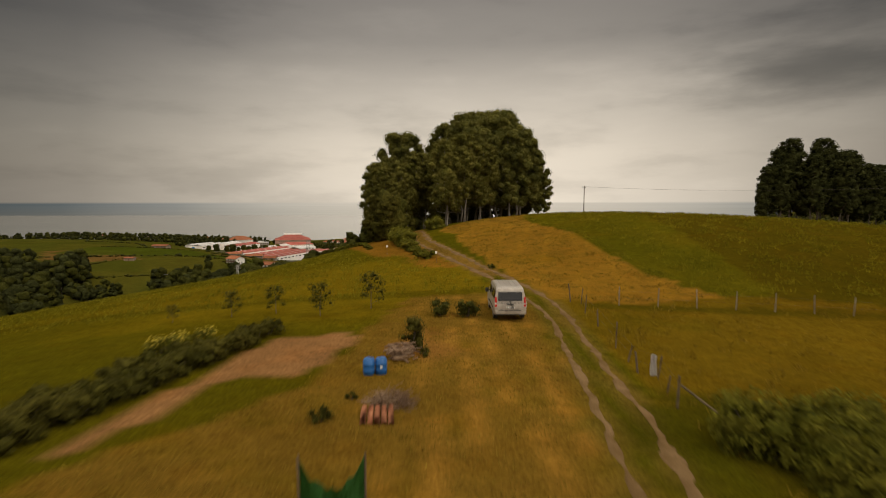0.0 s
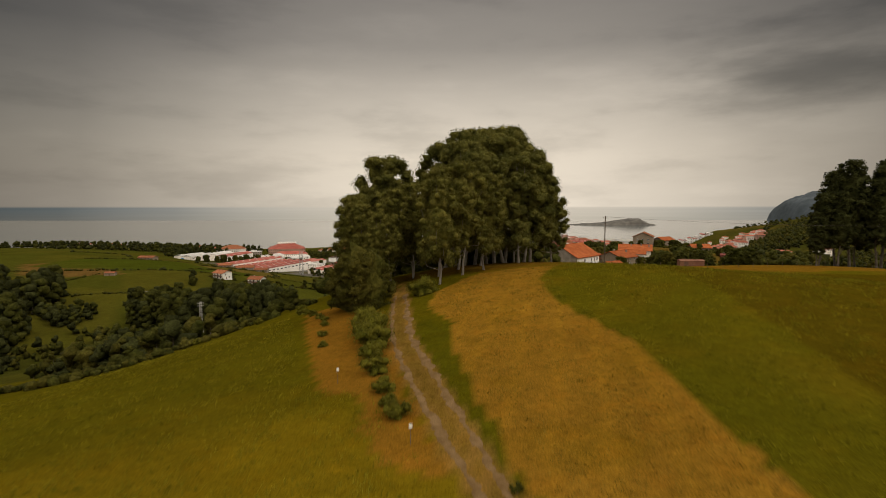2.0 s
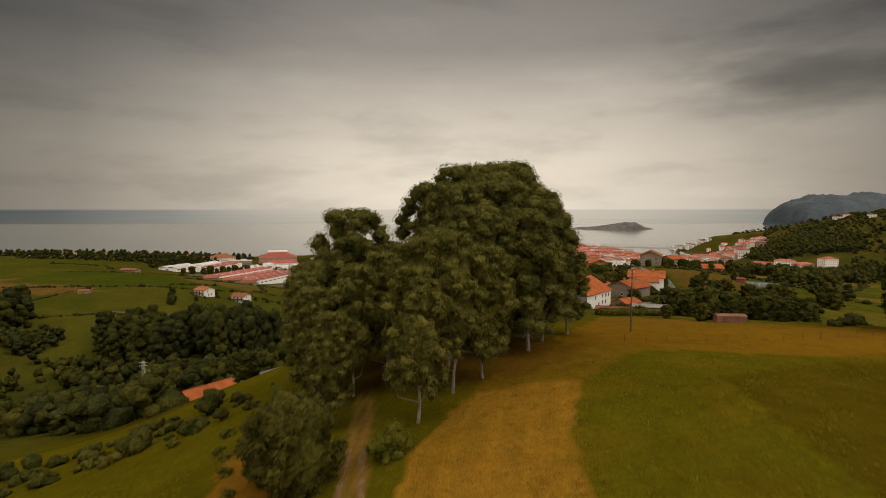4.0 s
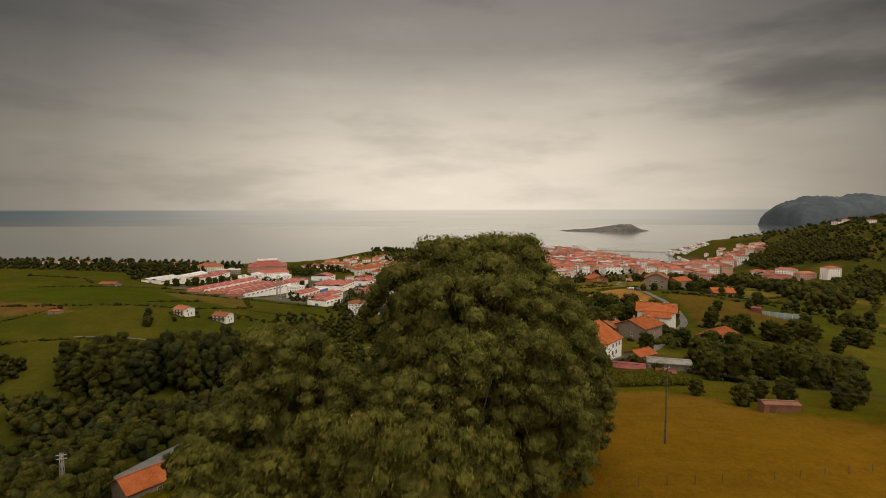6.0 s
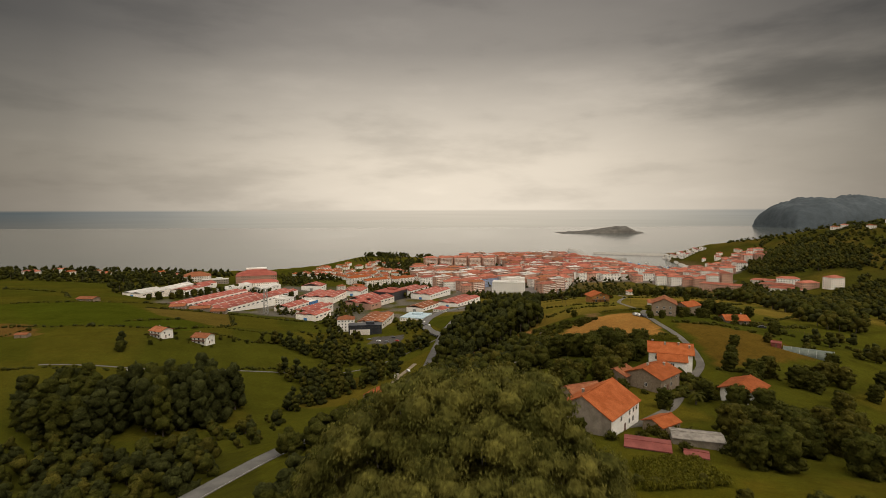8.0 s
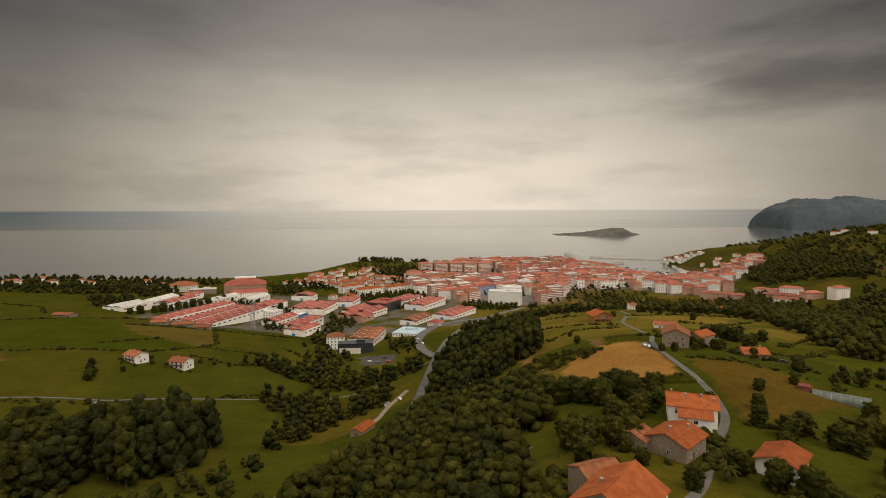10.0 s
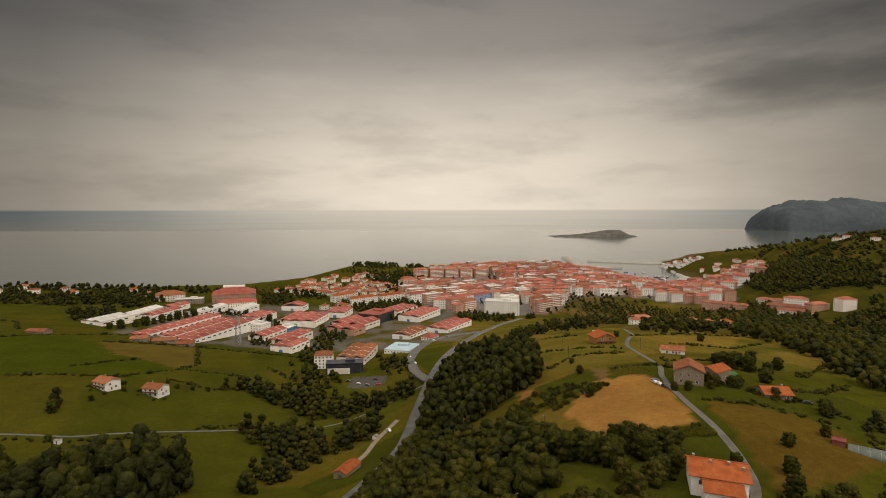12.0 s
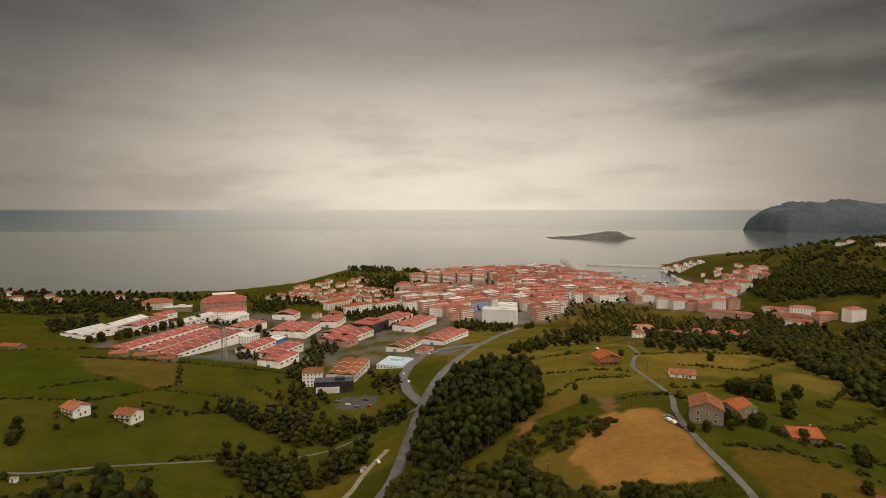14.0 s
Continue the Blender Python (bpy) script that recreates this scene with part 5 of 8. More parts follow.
# ---- the yard: drums, woodpile, tiles, saplings ----
def build_drum(x, y, turn, label, group):
    drum = thing("plastic_drum", pose(x, y, gz(x, y), 0, 0, turn) @ Matrix.Diagonal((0.76, 0.76, 0.66, 1)), label, "drum", group)
    bm = bmesh.new()
    prof = [(0.26, 0.0), (0.285, 0.03), (0.29, 0.22), (0.305, 0.25), (0.29, 0.28), (0.295, 0.60), (0.31, 0.63), (0.295, 0.66), (0.285, 0.86), (0.24, 0.92)]
    rings = [[bm.verts.new((r * math.cos(k * 0.2618), r * math.sin(k * 0.2618), z)) for k in range(24)] for r, z in prof]
    for a, b in zip(rings, rings[1:]):
        for k in range(24):
            bm.faces.new((a[k], a[(k + 1) % 24], b[(k + 1) % 24], b[k]))
    bm.faces.new(rings[0][::-1])
    bm.faces.new(rings[-1])
    part("body", bm, DRUM_BLUE, drum, flat=False)
    bm = bmesh.new()
    rod(bm, (0, 0, 0.915), (0, 0, 0.945), 0.25, 0.24, 24)
    lid = part("lid", bm, DRUM_BLUE, drum)
    bm = bmesh.new()
    rod(bm, (0.12, 0.08, 0.94), (0.12, 0.08, 0.97), 0.035, 0.035, 10)
    part("bung", bm, VAN_DARK, lid)
    return drum


build_drum(-3.02, 21.35, 10, "upright blue plastic drum with lid on the mown yard", "blue drums")
second = build_drum(-2.57, 21.45, 80, "upright blue plastic drum with a white sticker on its side", "blue drums")
bm = bmesh.new()
box(bm, 0, 0, 0, 0.20, 0.012, 0.17)
sticker = part("sticker", bm, PLATE, second, "small white sticker")
sticker.matrix_basis = pose(-0.29, -0.06, 0.40, 0, 0, -100)
# logs of the pile
rng = random.Random(8)
pile = thing("woodpile", pose(-2.05, 23.6, gz(-2.05, 23.6)), "heap of grey weathered logs and branches behind drums", "woodpile")
for k in range(60):
    a = rng.uniform(-0.8, 0.8) + (1.57 if k % 4 == 0 else 0)
    lx, ly, lz = rng.uniform(-0.6, 0.75) * (1 - k / 110), rng.uniform(-0.6, 0.8), 0.05 + 0.075 * (k // 10) + rng.uniform(0, 0.05)
    ln, r = rng.uniform(0.4, 0.9), rng.uniform(0.02, 0.055)
    bm = bmesh.new()
    rod(bm, (-ln / 2 * math.cos(a), -ln / 2 * math.sin(a), rng.uniform(-0.04, 0.04)), (ln / 2 * math.cos(a), ln / 2 * math.sin(a), rng.uniform(-0.04, 0.06)), r, r * 0.8, 7)
    part("log", bm, LOGS, pile).location = (lx, ly, lz)
# stacked clay roof tiles
stack = thing("tile_stack", pose(-2.16, 17.0, gz(-2.16, 17.0), 0, 0, 6) @ Matrix.Scale(0.86, 4), "stack of orange clay roof tiles on dry grass", "roof tiles")
bm = bmesh.new()
for i in range(7):
    w = math.pi * i / 6
    bm.verts.new((0.105 * math.cos(w), -0.23, 0.075 * math.sin(w)))
    bm.verts.new((0.085 * math.cos(w), 0.23, 0.062 * math.sin(w)))
bm.verts.ensure_lookup_table()
for i in range(6):
    bm.faces.new((bm.verts[2 * i], bm.verts[2 * i + 2], bm.verts[2 * i + 3], bm.verts[2 * i + 1]))
bmesh.ops.solidify(bm, geom=bm.faces[:], thickness=0.014)
first_tile = part("roof_tile", bm, CLAY, stack)
first_tile.location = (-0.48, 0, 0.02)
for r in range(3):
    for c in range(5):
        for k in range(3):
            if (r, c, k) == (0, 0, 0):
                continue
            t = new("roof_tile", first_tile.data)
            t.parent = stack
            t.matrix_basis = pose(-0.48 + c * 0.235 + rng.uniform(-0.012, 0.012), -0.40 + r * 0.42 + rng.uniform(-0.02, 0.02), 0.02 + 0.028 * k + rng.uniform(0, 0.006) + 0.03 * r, 5, 0, rng.uniform(-4, 4))
# brushwood heaped behind the tiles
brush = thing("brushwood_heap", pose(-1.9, 18.3, gz(-1.9, 18.3)), "low heap of dry brown brushwood behind stacked tiles", "brushwood")
bm = bmesh.new()
for k in range(420):
    a, d = rng.uniform(0, 6.28), rng.random() ** 0.5
    p = Vector((d * 0.75 * math.cos(a), d * 0.6 * math.sin(a), rng.uniform(0.0, 0.6) * (1 - d)))
    q = p + Vector((rng.uniform(-0.4, 0.4), rng.uniform(-0.3, 0.3), rng.uniform(-0.02, 0.22)))
    rod(bm, p, q, 0.014, 0.007, 3)
tagged(part("brush_tangle", bm, LOGS, brush), kind="stuff")
# green plastic netting on stakes
net = thing("plastic_screen", pose(-2.35, 11.6, gz(-2.35, 11.6), 0, 0, 4), "torn green plastic screen sheet stretched between two stakes", "screen")
bm = bmesh.new()
prev = None
for i in range(13):
    u = -0.62 + 1.24 * i / 12
    top = 1.12 - 0.62 * math.sin(math.pi * i / 12) ** 0.8 + 0.05 * math.sin(i * 2.3)
    cur = [bm.verts.new((u, 0.05 * math.sin(i * 1.1 + k), 0.04 + (top - 0.04) * k / 3)) for k in range(4)]
    if prev:
        for k in range(3):
            bm.faces.new((prev[k], cur[k], cur[k + 1], prev[k + 1]))
    prev = cur
bmesh.ops.solidify(bm, geom=bm.faces[:], thickness=0.008)
part("sheet", bm, GREEN_PLASTIC, net)
for u in (-0.64, 0.64):
    bm = bmesh.new()
    rod(bm, (u, 0, -0.3), (u, 0, 1.2), 0.022, 0.02, 6)
    part("stake", bm, WOOD_GREY, net)

# shrubs and saplings about the yard
small = shrub("garden_bush", 201, 1.15, 1.25, 12, 1500, 0.10, BROADLEAF, "compact dark-green garden bush on the mown yard")
for k, (x, y, s) in enumerate([(-0.35, 31.5, 0.95), (1.2, 31.3, 1.02)]):
    plant(small, x, y, s, k * 2.0, group="yard bushes")
weeds = shrub("weed_clump", 203, 0.85, 1.1, 8, 600, 0.10, SCRUB, "ragged clump of tall weeds in dry grass")
for k, (x, y, s) in enumerate([(-3.75, 16.6, 0.6), (-3.2, 18.6, 0.35), (-1.0, 23.9, 0.5), (4.2, 49.5, 0.6), (-11.5, 16.6, 0.9)]):
    plant(weeds, x, y, s, k * 2.0, group="weeds")
upright = shrub("yard_shrub", 205, 2.1, 1.25, 18, 2600, 0.09, SCRUB, "tall loose shrub growing beside the woodpile")
plant(upright, -1.62, 24.6, 0.84, 0.6)
sapling = tree("fruit_sapling", 207, 1.9, 0.55, 0.25, 14, 1500, 0.085, SCRUB, BARK_DARK, "young fruit tree with sparse light leaves in the meadow", rad=(0.10, 0.17), girth=0.012, share=0.35)
for k, (x, y, s) in enumerate([(-4.7, 34.2, 1.25), (-7.4, 32.2, 1.1), (-10.6, 34, 0.95), (-13.2, 33.6, 0.9), (-16.5, 33, 0.6)]):
    plant(sapling, x, y, s, k * 2.0, group="saplings")
hedge = shrub("hedge_bush", 209, 1.1, 1.7, 14, 1800, 0.10, SCRUB, "leafy green hedge bush beside the soil bed")
HEDGE = [(-9.2, 28.2), (-9.8, 24.2), (-10.3, 21.0), (-10.9, 18.3), (-11.2, 15.6), (-11.4, 12.2)]
for k in range(26):
    f = k / 25 * 5
    i = min(4, int(f))
    x, y = (HEDGE[i][j] + (HEDGE[i + 1][j] - HEDGE[i][j]) * (f - i) for j in (0, 1))
    plant(hedge, x + rng.uniform(-0.25, 0.15), y, 0.72 + 0.30 * rng.random(), k * 1.7, 0.05, group="garden hedge")
for k in range(15):
    f = k / 14
    plant(hedge, -11.6 - 1.5 * f + rng.uniform(-0.5, 0.5), 24.5 - 10.5 * f, 0.50 + 0.30 * rng.random(), k * 1.1, 0.05, group="garden hedge")
bloom = shrub("flowering_bush", 211, 0.9, 1.5, 10, 900, 0.13, LIGHT_LEAF, "light-green bush with yellow flowers in the hedge")
fl = np.random.RandomState(3)
bulk("blossom", *leaf_cloud(fl, [(0.3 * math.cos(a), 0.4 * math.sin(a), 0.62, 0.33) for a in range(6)], 170, 0.10), FLOWER, bloom)
for k, (x, y) in enumerate([(-12.4, 25.7), (-12.9, 24.9), (-11.6, 26.6)]):
    plant(bloom, x, y, 0.9, k * 2.0, group="flowering bushes")
big_near = shrub("wayside_shrub", 213, 2.3, 3.4, 34, 11000, 0.22, LIGHT_LEAF, "large leafy light-green shrub beside the track", droop=-0.9, slim=0.15, share=0.5)
for k, (x, y, s) in enumerate([(9.0, 16.3, 0.9), (11.6, 16.2, 0.95), (10.4, 13.9, 0.9), (13.4, 15.0, 0.85), (12.4, 12.6, 0.9)]):
    plant(big_near, x, y, s, k * 1.3, 0.15, "wayside shrubs")

# ---- the track: bank with trees, sign posts ----
strip = shrub("bank_bush", 215, 3.2, 3.6, 20, 3000, 0.16, LIGHT_LEAF, "rounded olive-green bush on the bank of the track")
for k, (x, y, s) in enumerate([(-5.3, 73.5, 0.9), (-5.9, 76.5, 1.0), (-6.6, 79.5, 1.05), (-5.2, 70.5, 0.6), (-7.2, 83, 0.9), (-4.3, 66.5, 0.6), (-3.2, 62.5, 0.48), (-2.0, 58.2, 0.48), (-2.7, 60, 0.35), (-8.0, 98.5, 0.8), (-2.0, 95.8, 0.85), (-1.2, 97.4, 0.95)]):
    plant(strip, x, y, s, k * 1.3, 0.1, "bank bushes")
bank_oak = tree("bank_tree", 217, 8.2, 3.9, 0.04, 44, 9000, 0.24, SCRUB, BARK_DARK, "broad dark-green bushy tree beside the dirt track", top=0.40, girth=0.02, rad=(0.08, 0.14), full=0.72)
for k, (x, y, s) in enumerate([(-9.0, 93.5, 0.95), (-11.5, 97, 0.8)]):
    plant(bank_oak, x, y, s, k * 2.2, group="bank trees")
for k, (x, y, s) in enumerate([(-19.4, 104.5, 0.35), (-21, 107, 0.4), (-13.0, 88, 0.3), (-14.0, 92, 0.3), (-12.0, 82, 0.3), (-10.8, 77, 0.28), (-15.3, 95, 0.35), (-17.5, 100, 0.4), (-22.5, 113, 0.5), (-31, 117, 0.5), (-44, 121, 0.5), (-52, 122, 0.4)]):
    plant(strip, x, y, s, k * 0.9, 0.1, "field-edge bushes")


def build_sign(x, y, label):
    s = thing("marker_post", pose(x, y, gz(x, y)), label, "marker post", "marker posts")
    bm = bmesh.new()
    rod(bm, (0, 0, -0.3), (0.02, 0, 1.25), 0.022, 0.018, 6)
    part("post", bm, WOOD_GREY, s)
    bm = bmesh.new()
    box(bm, 0.02, -0.03, 0.95, 0.20, 0.015, 0.26, 0, 0.004)
    part("plate", bm, WHITE_PAINT, s, "small white plate")


build_sign(-0.9, 54.4, "thin marker post with a small white plate")
build_sign(-7.0, 65.2, "thin marker post with a small white plate")

# ---- sward: tufts of tall grass and dry stalks ----
def tufts(name, poly, count, tall, mat, label, seed):
    """Leaning blades in small bunches, thinned out by chance."""
    r = np.random.RandomState(seed)
    xs, ys = [p[0] for p in poly], [p[1] for p in poly]
    x, y = r.uniform(min(xs), max(xs), count * 3), r.uniform(min(ys), max(ys), count * 3)
    keep = inside(x, y, poly) & (wobble(x, y, 5.0, seed) + 0.5 * r.normal(size=x.shape) > 0.1) & (near_line(x, y, RUT_WEST) > 1.0) & (near_line(x, y, RUT_EAST) > 1.0)
    x, y = np.repeat(x[keep][:count], 4), np.repeat(y[keep][:count], 4)
    x, y = x + r.normal(size=x.shape) * 0.10, y + r.normal(size=x.shape) * 0.10
    a, h = r.uniform(0, 6.28, x.shape), tall * r.uniform(0.5, 1.2, x.shape)
    base = np.stack([x, y, land(x, y) - 0.02], 1)
    side = np.stack([np.cos(a), np.sin(a), 0 * a], 1) * 0.02
    tip = base + np.stack([r.normal(size=x.shape) * 0.35 * h, r.normal(size=x.shape) * 0.35 * h, h], 1)
    co = np.stack([base - side, base + side, tip + side * 0.3, tip - side * 0.3], 1).reshape(-1, 3)
    return tagged(bulk(name, co, np.arange(len(co)).reshape(-1, 4), mat), label, "grass", kind="stuff")


tufts("meadow_grass", [(20, 40), (19, 60), (17, 75), (16, 90), (20, 118), (70, 132), (70, 40)], 9000, 0.30, BLADES, "tufts of tall green grass in the meadow", 61)
tufts("meadow_grass", [(-30, 34), (3, 40), (0, 52), (-4, 62), (-10, 66), (-22, 105), (-48, 110), (-48, 40)], 9000, 0.26, BLADES, "tufts of tall green grass on the slope", 62)
EDGE = [(19.8, 39.0), (18.1, 42.0), (16.8, 46.5), (16.2, 56.5), (16.2, 66.5), (15.1, 71.4), (13.9, 76.0), (13.1, 82.6), (13.7, 95.0), (16.4, 103.0)]
tufts("meadow_grass", [(a + 0.15, b) for a, b in EDGE] + [(a + 1.3, b) for a, b in EDGE[::-1]], 3000, 0.22, BLADES, "fringe of uncut green grass along the mown strip", 66)
tufts("dry_stalks", HAY, 5000, 0.16, STRAW, "short dry stalks on the mown strip", 63)
tufts("dry_stalks", ROUGH, 4000, 0.26, STRAW, "dry seeding stalks in the rough grass", 64)
tufts("dry_stalks", YARD, 2500, 0.10, STRAW, "cut dry straw on the mown yard", 65)

# ---- fences ----
def build_post(x, y, h, r, group, lean=0.0, label="weathered grey wooden fence post with wire", wood=None):
    p = thing("fence_post", pose(x, y, gz(x, y), lean * 20, lean * 30), label, "fence post", group)
    bm = bmesh.new()
    rod(bm, (0, 0, -0.3), (0, 0, h), r, r * 0.85, 7)
    part("post", bm, wood or WOOD_GREY, p)
    return p


LINE = [(8.3, 36.4), (8.9, 36.0), (8.5, 33.5), (8.4, 30.5), (8.1, 26.6), (8.0, 24.6), (7.9, 23.2), (8.5, 22.6), (8.2, 21.0), (7.9, 19.5)]
for k, (x, y) in enumerate(LINE):
    build_post(x, y, (1.25, 1.1, 1.15, 0.9, 1.3, 0.8, 0.9, 1.0, 0.7, 1.15)[k], 0.032 + 0.012 * (k % 3 == 0), "track fence posts", (-0.2, 0.15, 0.1, -0.1, 0.05, 0.3, -0.2, 0.2, 0.2, 0.05)[k])
brace = thing("fence_brace", pose(8.3, 19.2, gz(8.3, 19.2)), "slanting grey timber brace propping the fence", "fence brace")
bm = bmesh.new()
rod(bm, (-0.3, 0.3, 0.85), (0.8, -0.9, 0.02), 0.04, 0.035, 6)
part("strut", bm, WOOD_GREY, brace)
board = thing("tarp_scrap", pose(8.35, 22.7, gz(8.35, 22.7)), "torn pale tarp sheet hanging on the fence", "tarp")
bm = bmesh.new()
prev = None
for i in range(6):
    u = -0.13 + 0.26 * i / 5
    cur = [bm.verts.new((u, 0.05 * math.sin(2.1 * i + k), 0.1 + 0.9 * k / 5 - 0.12 * abs(u) * k)) for k in range(6)]
    if prev:
        for k in range(5):
            bm.faces.new((prev[k], cur[k], cur[k + 1], prev[k + 1]))
    prev = cur
bmesh.ops.solidify(bm, geom=bm.faces[:], thickness=0.01)
part("sheet", bm, TARP, board)
for k in range(16):
    x = 11.4 + 2.55 * k
    y = 36.0 - 0.02 * (x - 11)
    build_post(x, y, 1.25, 0.035, "meadow fence posts", 0.06 * math.sin(k * 2.3), "pale bleached wooden fence post in the rough meadow", BARK)
# garden fences of the hamlet
for line, n in (([(41, 273), (58, 283), (69, 280), (83, 274)], 24), ([(195, 404), (212, 402), (232, 398)], 16)):
    for k in range(n):
        f = k / (n - 1) * (len(line) - 1)
        i = min(len(line) - 2, int(f))
        build_post(line[i][0] + (line[i + 1][0] - line[i][0]) * (f - i), line[i][1] + (line[i + 1][1] - line[i][1]) * (f - i), 1.5, 0.09, "garden fence posts", 0.03 * math.sin(k * 2.1), "dark wooden fence post at the garden edge")
# fence along the far brow of the meadow
for k in range(26):
    f = k / 25
    build_post(22 + 95 * f, 135 + 18 * f, 1.2, 0.05, "brow fence posts", 0.05 * math.sin(k * 1.7))


def wire(name, pts, r, label, sag=0.0, group=""):
    w = bpy.data.curves.new(name, "CURVE")
    w.dimensions, w.bevel_depth, w.bevel_resolution = "3D", r, 1
    sp = w.splines.new("POLY")
    dense = []
    for a, b in zip(pts, pts[1:]):
        for i in range(9):
            f = i / 8
            dense.append(tuple(a[j] + (b[j] - a[j]) * f - (sag * 4 * f * (1 - f) if j == 2 else 0) for j in range(3)))
    sp.points.add(len(dense) - 1)
    for q, d in zip(sp.points, dense):
        q.co = (*d, 1)
    w.materials.append(WIRE_DARK)
    return tagged(new(name, w), label, "wire", group)


for h in (0.5, 0.95):
    wire("fence_wire", [(x, y, gz(x, y) + h) for x, y in LINE[1:]], 0.0025, "thin rusty wire between wooden fence posts", group="fence wires")
    wire("fence_wire", [(11.4 + 2.55 * k, 36.0 - 0.051 * k, gz(11.4 + 2.55 * k, 36.0 - 0.051 * k) + h) for k in range(16)], 0.0025, "thin rusty wire between wooden fence posts", group="fence wires")

# ---- power lines ----
def build_pole(x, y, h, label, turn=0.0, name="power_pole", group="power poles"):
    p = thing(name, pose(x, y, gz(x, y), 0, 0, turn), label, "power pole", group)
    bm = bmesh.new()
    rod(bm, (0, 0, -0.5), (0, 0, h), 0.16, 0.10, 9)
    part("pole", bm, WOOD_GREY, p)
    bm = bmesh.new()
    box(bm, 0, 0, h - 0.55, 1.5, 0.10, 0.12, 0, 0.01)
    arm = part("crossarm", bm, STEEL, p)
    for u in (-0.65, 0, 0.65):
        bm = bmesh.new()
        rod(bm, (u, 0, h - 0.43), (u, 0, h - 0.18), 0.05, 0.035, 8)
        part("insulator", bm, CONCRETE, arm)
    return p


POLES = [(40.5, 153.5, 12.3), (40.7, 297.4, 9.0), (118, 118, 10.5), (66, 369, 9.0), (40, 271.6, 8.0), (115, 503, 10.0), (128, 564, 10.5), (171, 516, 10.0), (164, 628, 11.0)]
for x, y, h in POLES:
    build_pole(x, y, h, "wooden power pole with a steel crossarm in a field", 35)
for u in (-0.65, 0.0, 0.65):
    wire("power_line", [(40.5 + u, 153.5, gz(40.5, 153.5) + 12.1), (118 + u, 118, gz(118, 118) + 10.3)], 0.008, "thin overhead power line between poles", 1.2, "power lines")
mast = thing("lattice_pylon", pose(-71.3, 181.7, gz(-71.3, 181.7)), "grey lattice steel pylon with crossarms among bushes", "pylon")
H0 = -15.0 - gz(-71.3, 181.7)
for sx, sy in ((-1, -1), (1, -1), (1, 1), (-1, 1)):
    bm = bmesh.new()
    rod(bm, (0.5 * sx, 0.5 * sy, -0.3), (0.22 * sx, 0.22 * sy, H0), 0.06, 0.05, 4)
    part("leg", bm, CONCRETE, mast)
for k in range(9):
    z0, z1 = H0 * k / 9, H0 * (k + 1) / 9
    w0, w1 = 0.5 - 0.28 * k / 9, 0.5 - 0.28 * (k + 1) / 9
    for a, b in (((-w0, -w0, z0), (w1, -w1, z1)), ((w0, w0, z0), (-w1, w1, z1)), ((-w0, w0, z0), (-w1, -w1, z1)), ((w0, -w0, z0), (w1, w1, z1))):
        bm = bmesh.new()
        rod(bm, a, b, 0.035, 0.035, 4)
        part("brace", bm, CONCRETE, mast)
for z in (H0 - 0.5, H0 - 1.3):
    bm = bmesh.new()
    box(bm, 0, 0, z, 1.9, 0.14, 0.14, 20)
    part("crossarm", bm, CONCRETE, mast)


def crop_rows(name, poly, gap, along, height, label, turn):
    """Rows of leafy plants standing in a field."""
    r = np.random.RandomState(int(gap * 100))
    c, s = math.cos(turn), math.sin(turn)
    cx, cy = sum(q[0] for q in poly) / len(poly), sum(q[1] for q in poly) / len(poly)
    cl = []
    for i in range(-40, 41):
        for j in range(-60, 61):
            u, v = i * gap, j * along + r.uniform(-0.2, 0.2)
            px, py = cx + c * u - s * v, cy + s * u + c * v
            if abs(u) + abs(v) < 60 and inside(np.array([px]), np.array([py]), poly)[0]:
                cl.append((px, py, gz(px, py) + height * 0.5, height * r.uniform(0.4, 0.6)))
    co, quads = leaf_cloud(r, cl, len(cl) * 26, height * 0.45, 0.5, 0.3, 0.14)
    return tagged(bulk(name, co, quads, LIGHT_LEAF), label, "crop", kind="stuff")


crop_rows("maize_crop", MAIZE, 0.95, 0.6, 1.6, "rows of green maize beside the farm sheds", 0.1)
crop_rows("maize_crop", [(106, 347), (125, 344), (124, 337), (106, 338)], 1.1, 0.8, 1.4, "rows of green maize at the edge of the stubble field", 0.0)
crop_rows("vegetable_rows", CROP, 2.4, 1.0, 0.9, "rows of vegetables beside the lane", 0.5)
for pattern in (small, weeds, upright, sapling, hedge, bloom, big_near, strip, bank_oak):
    hide_source(pattern)

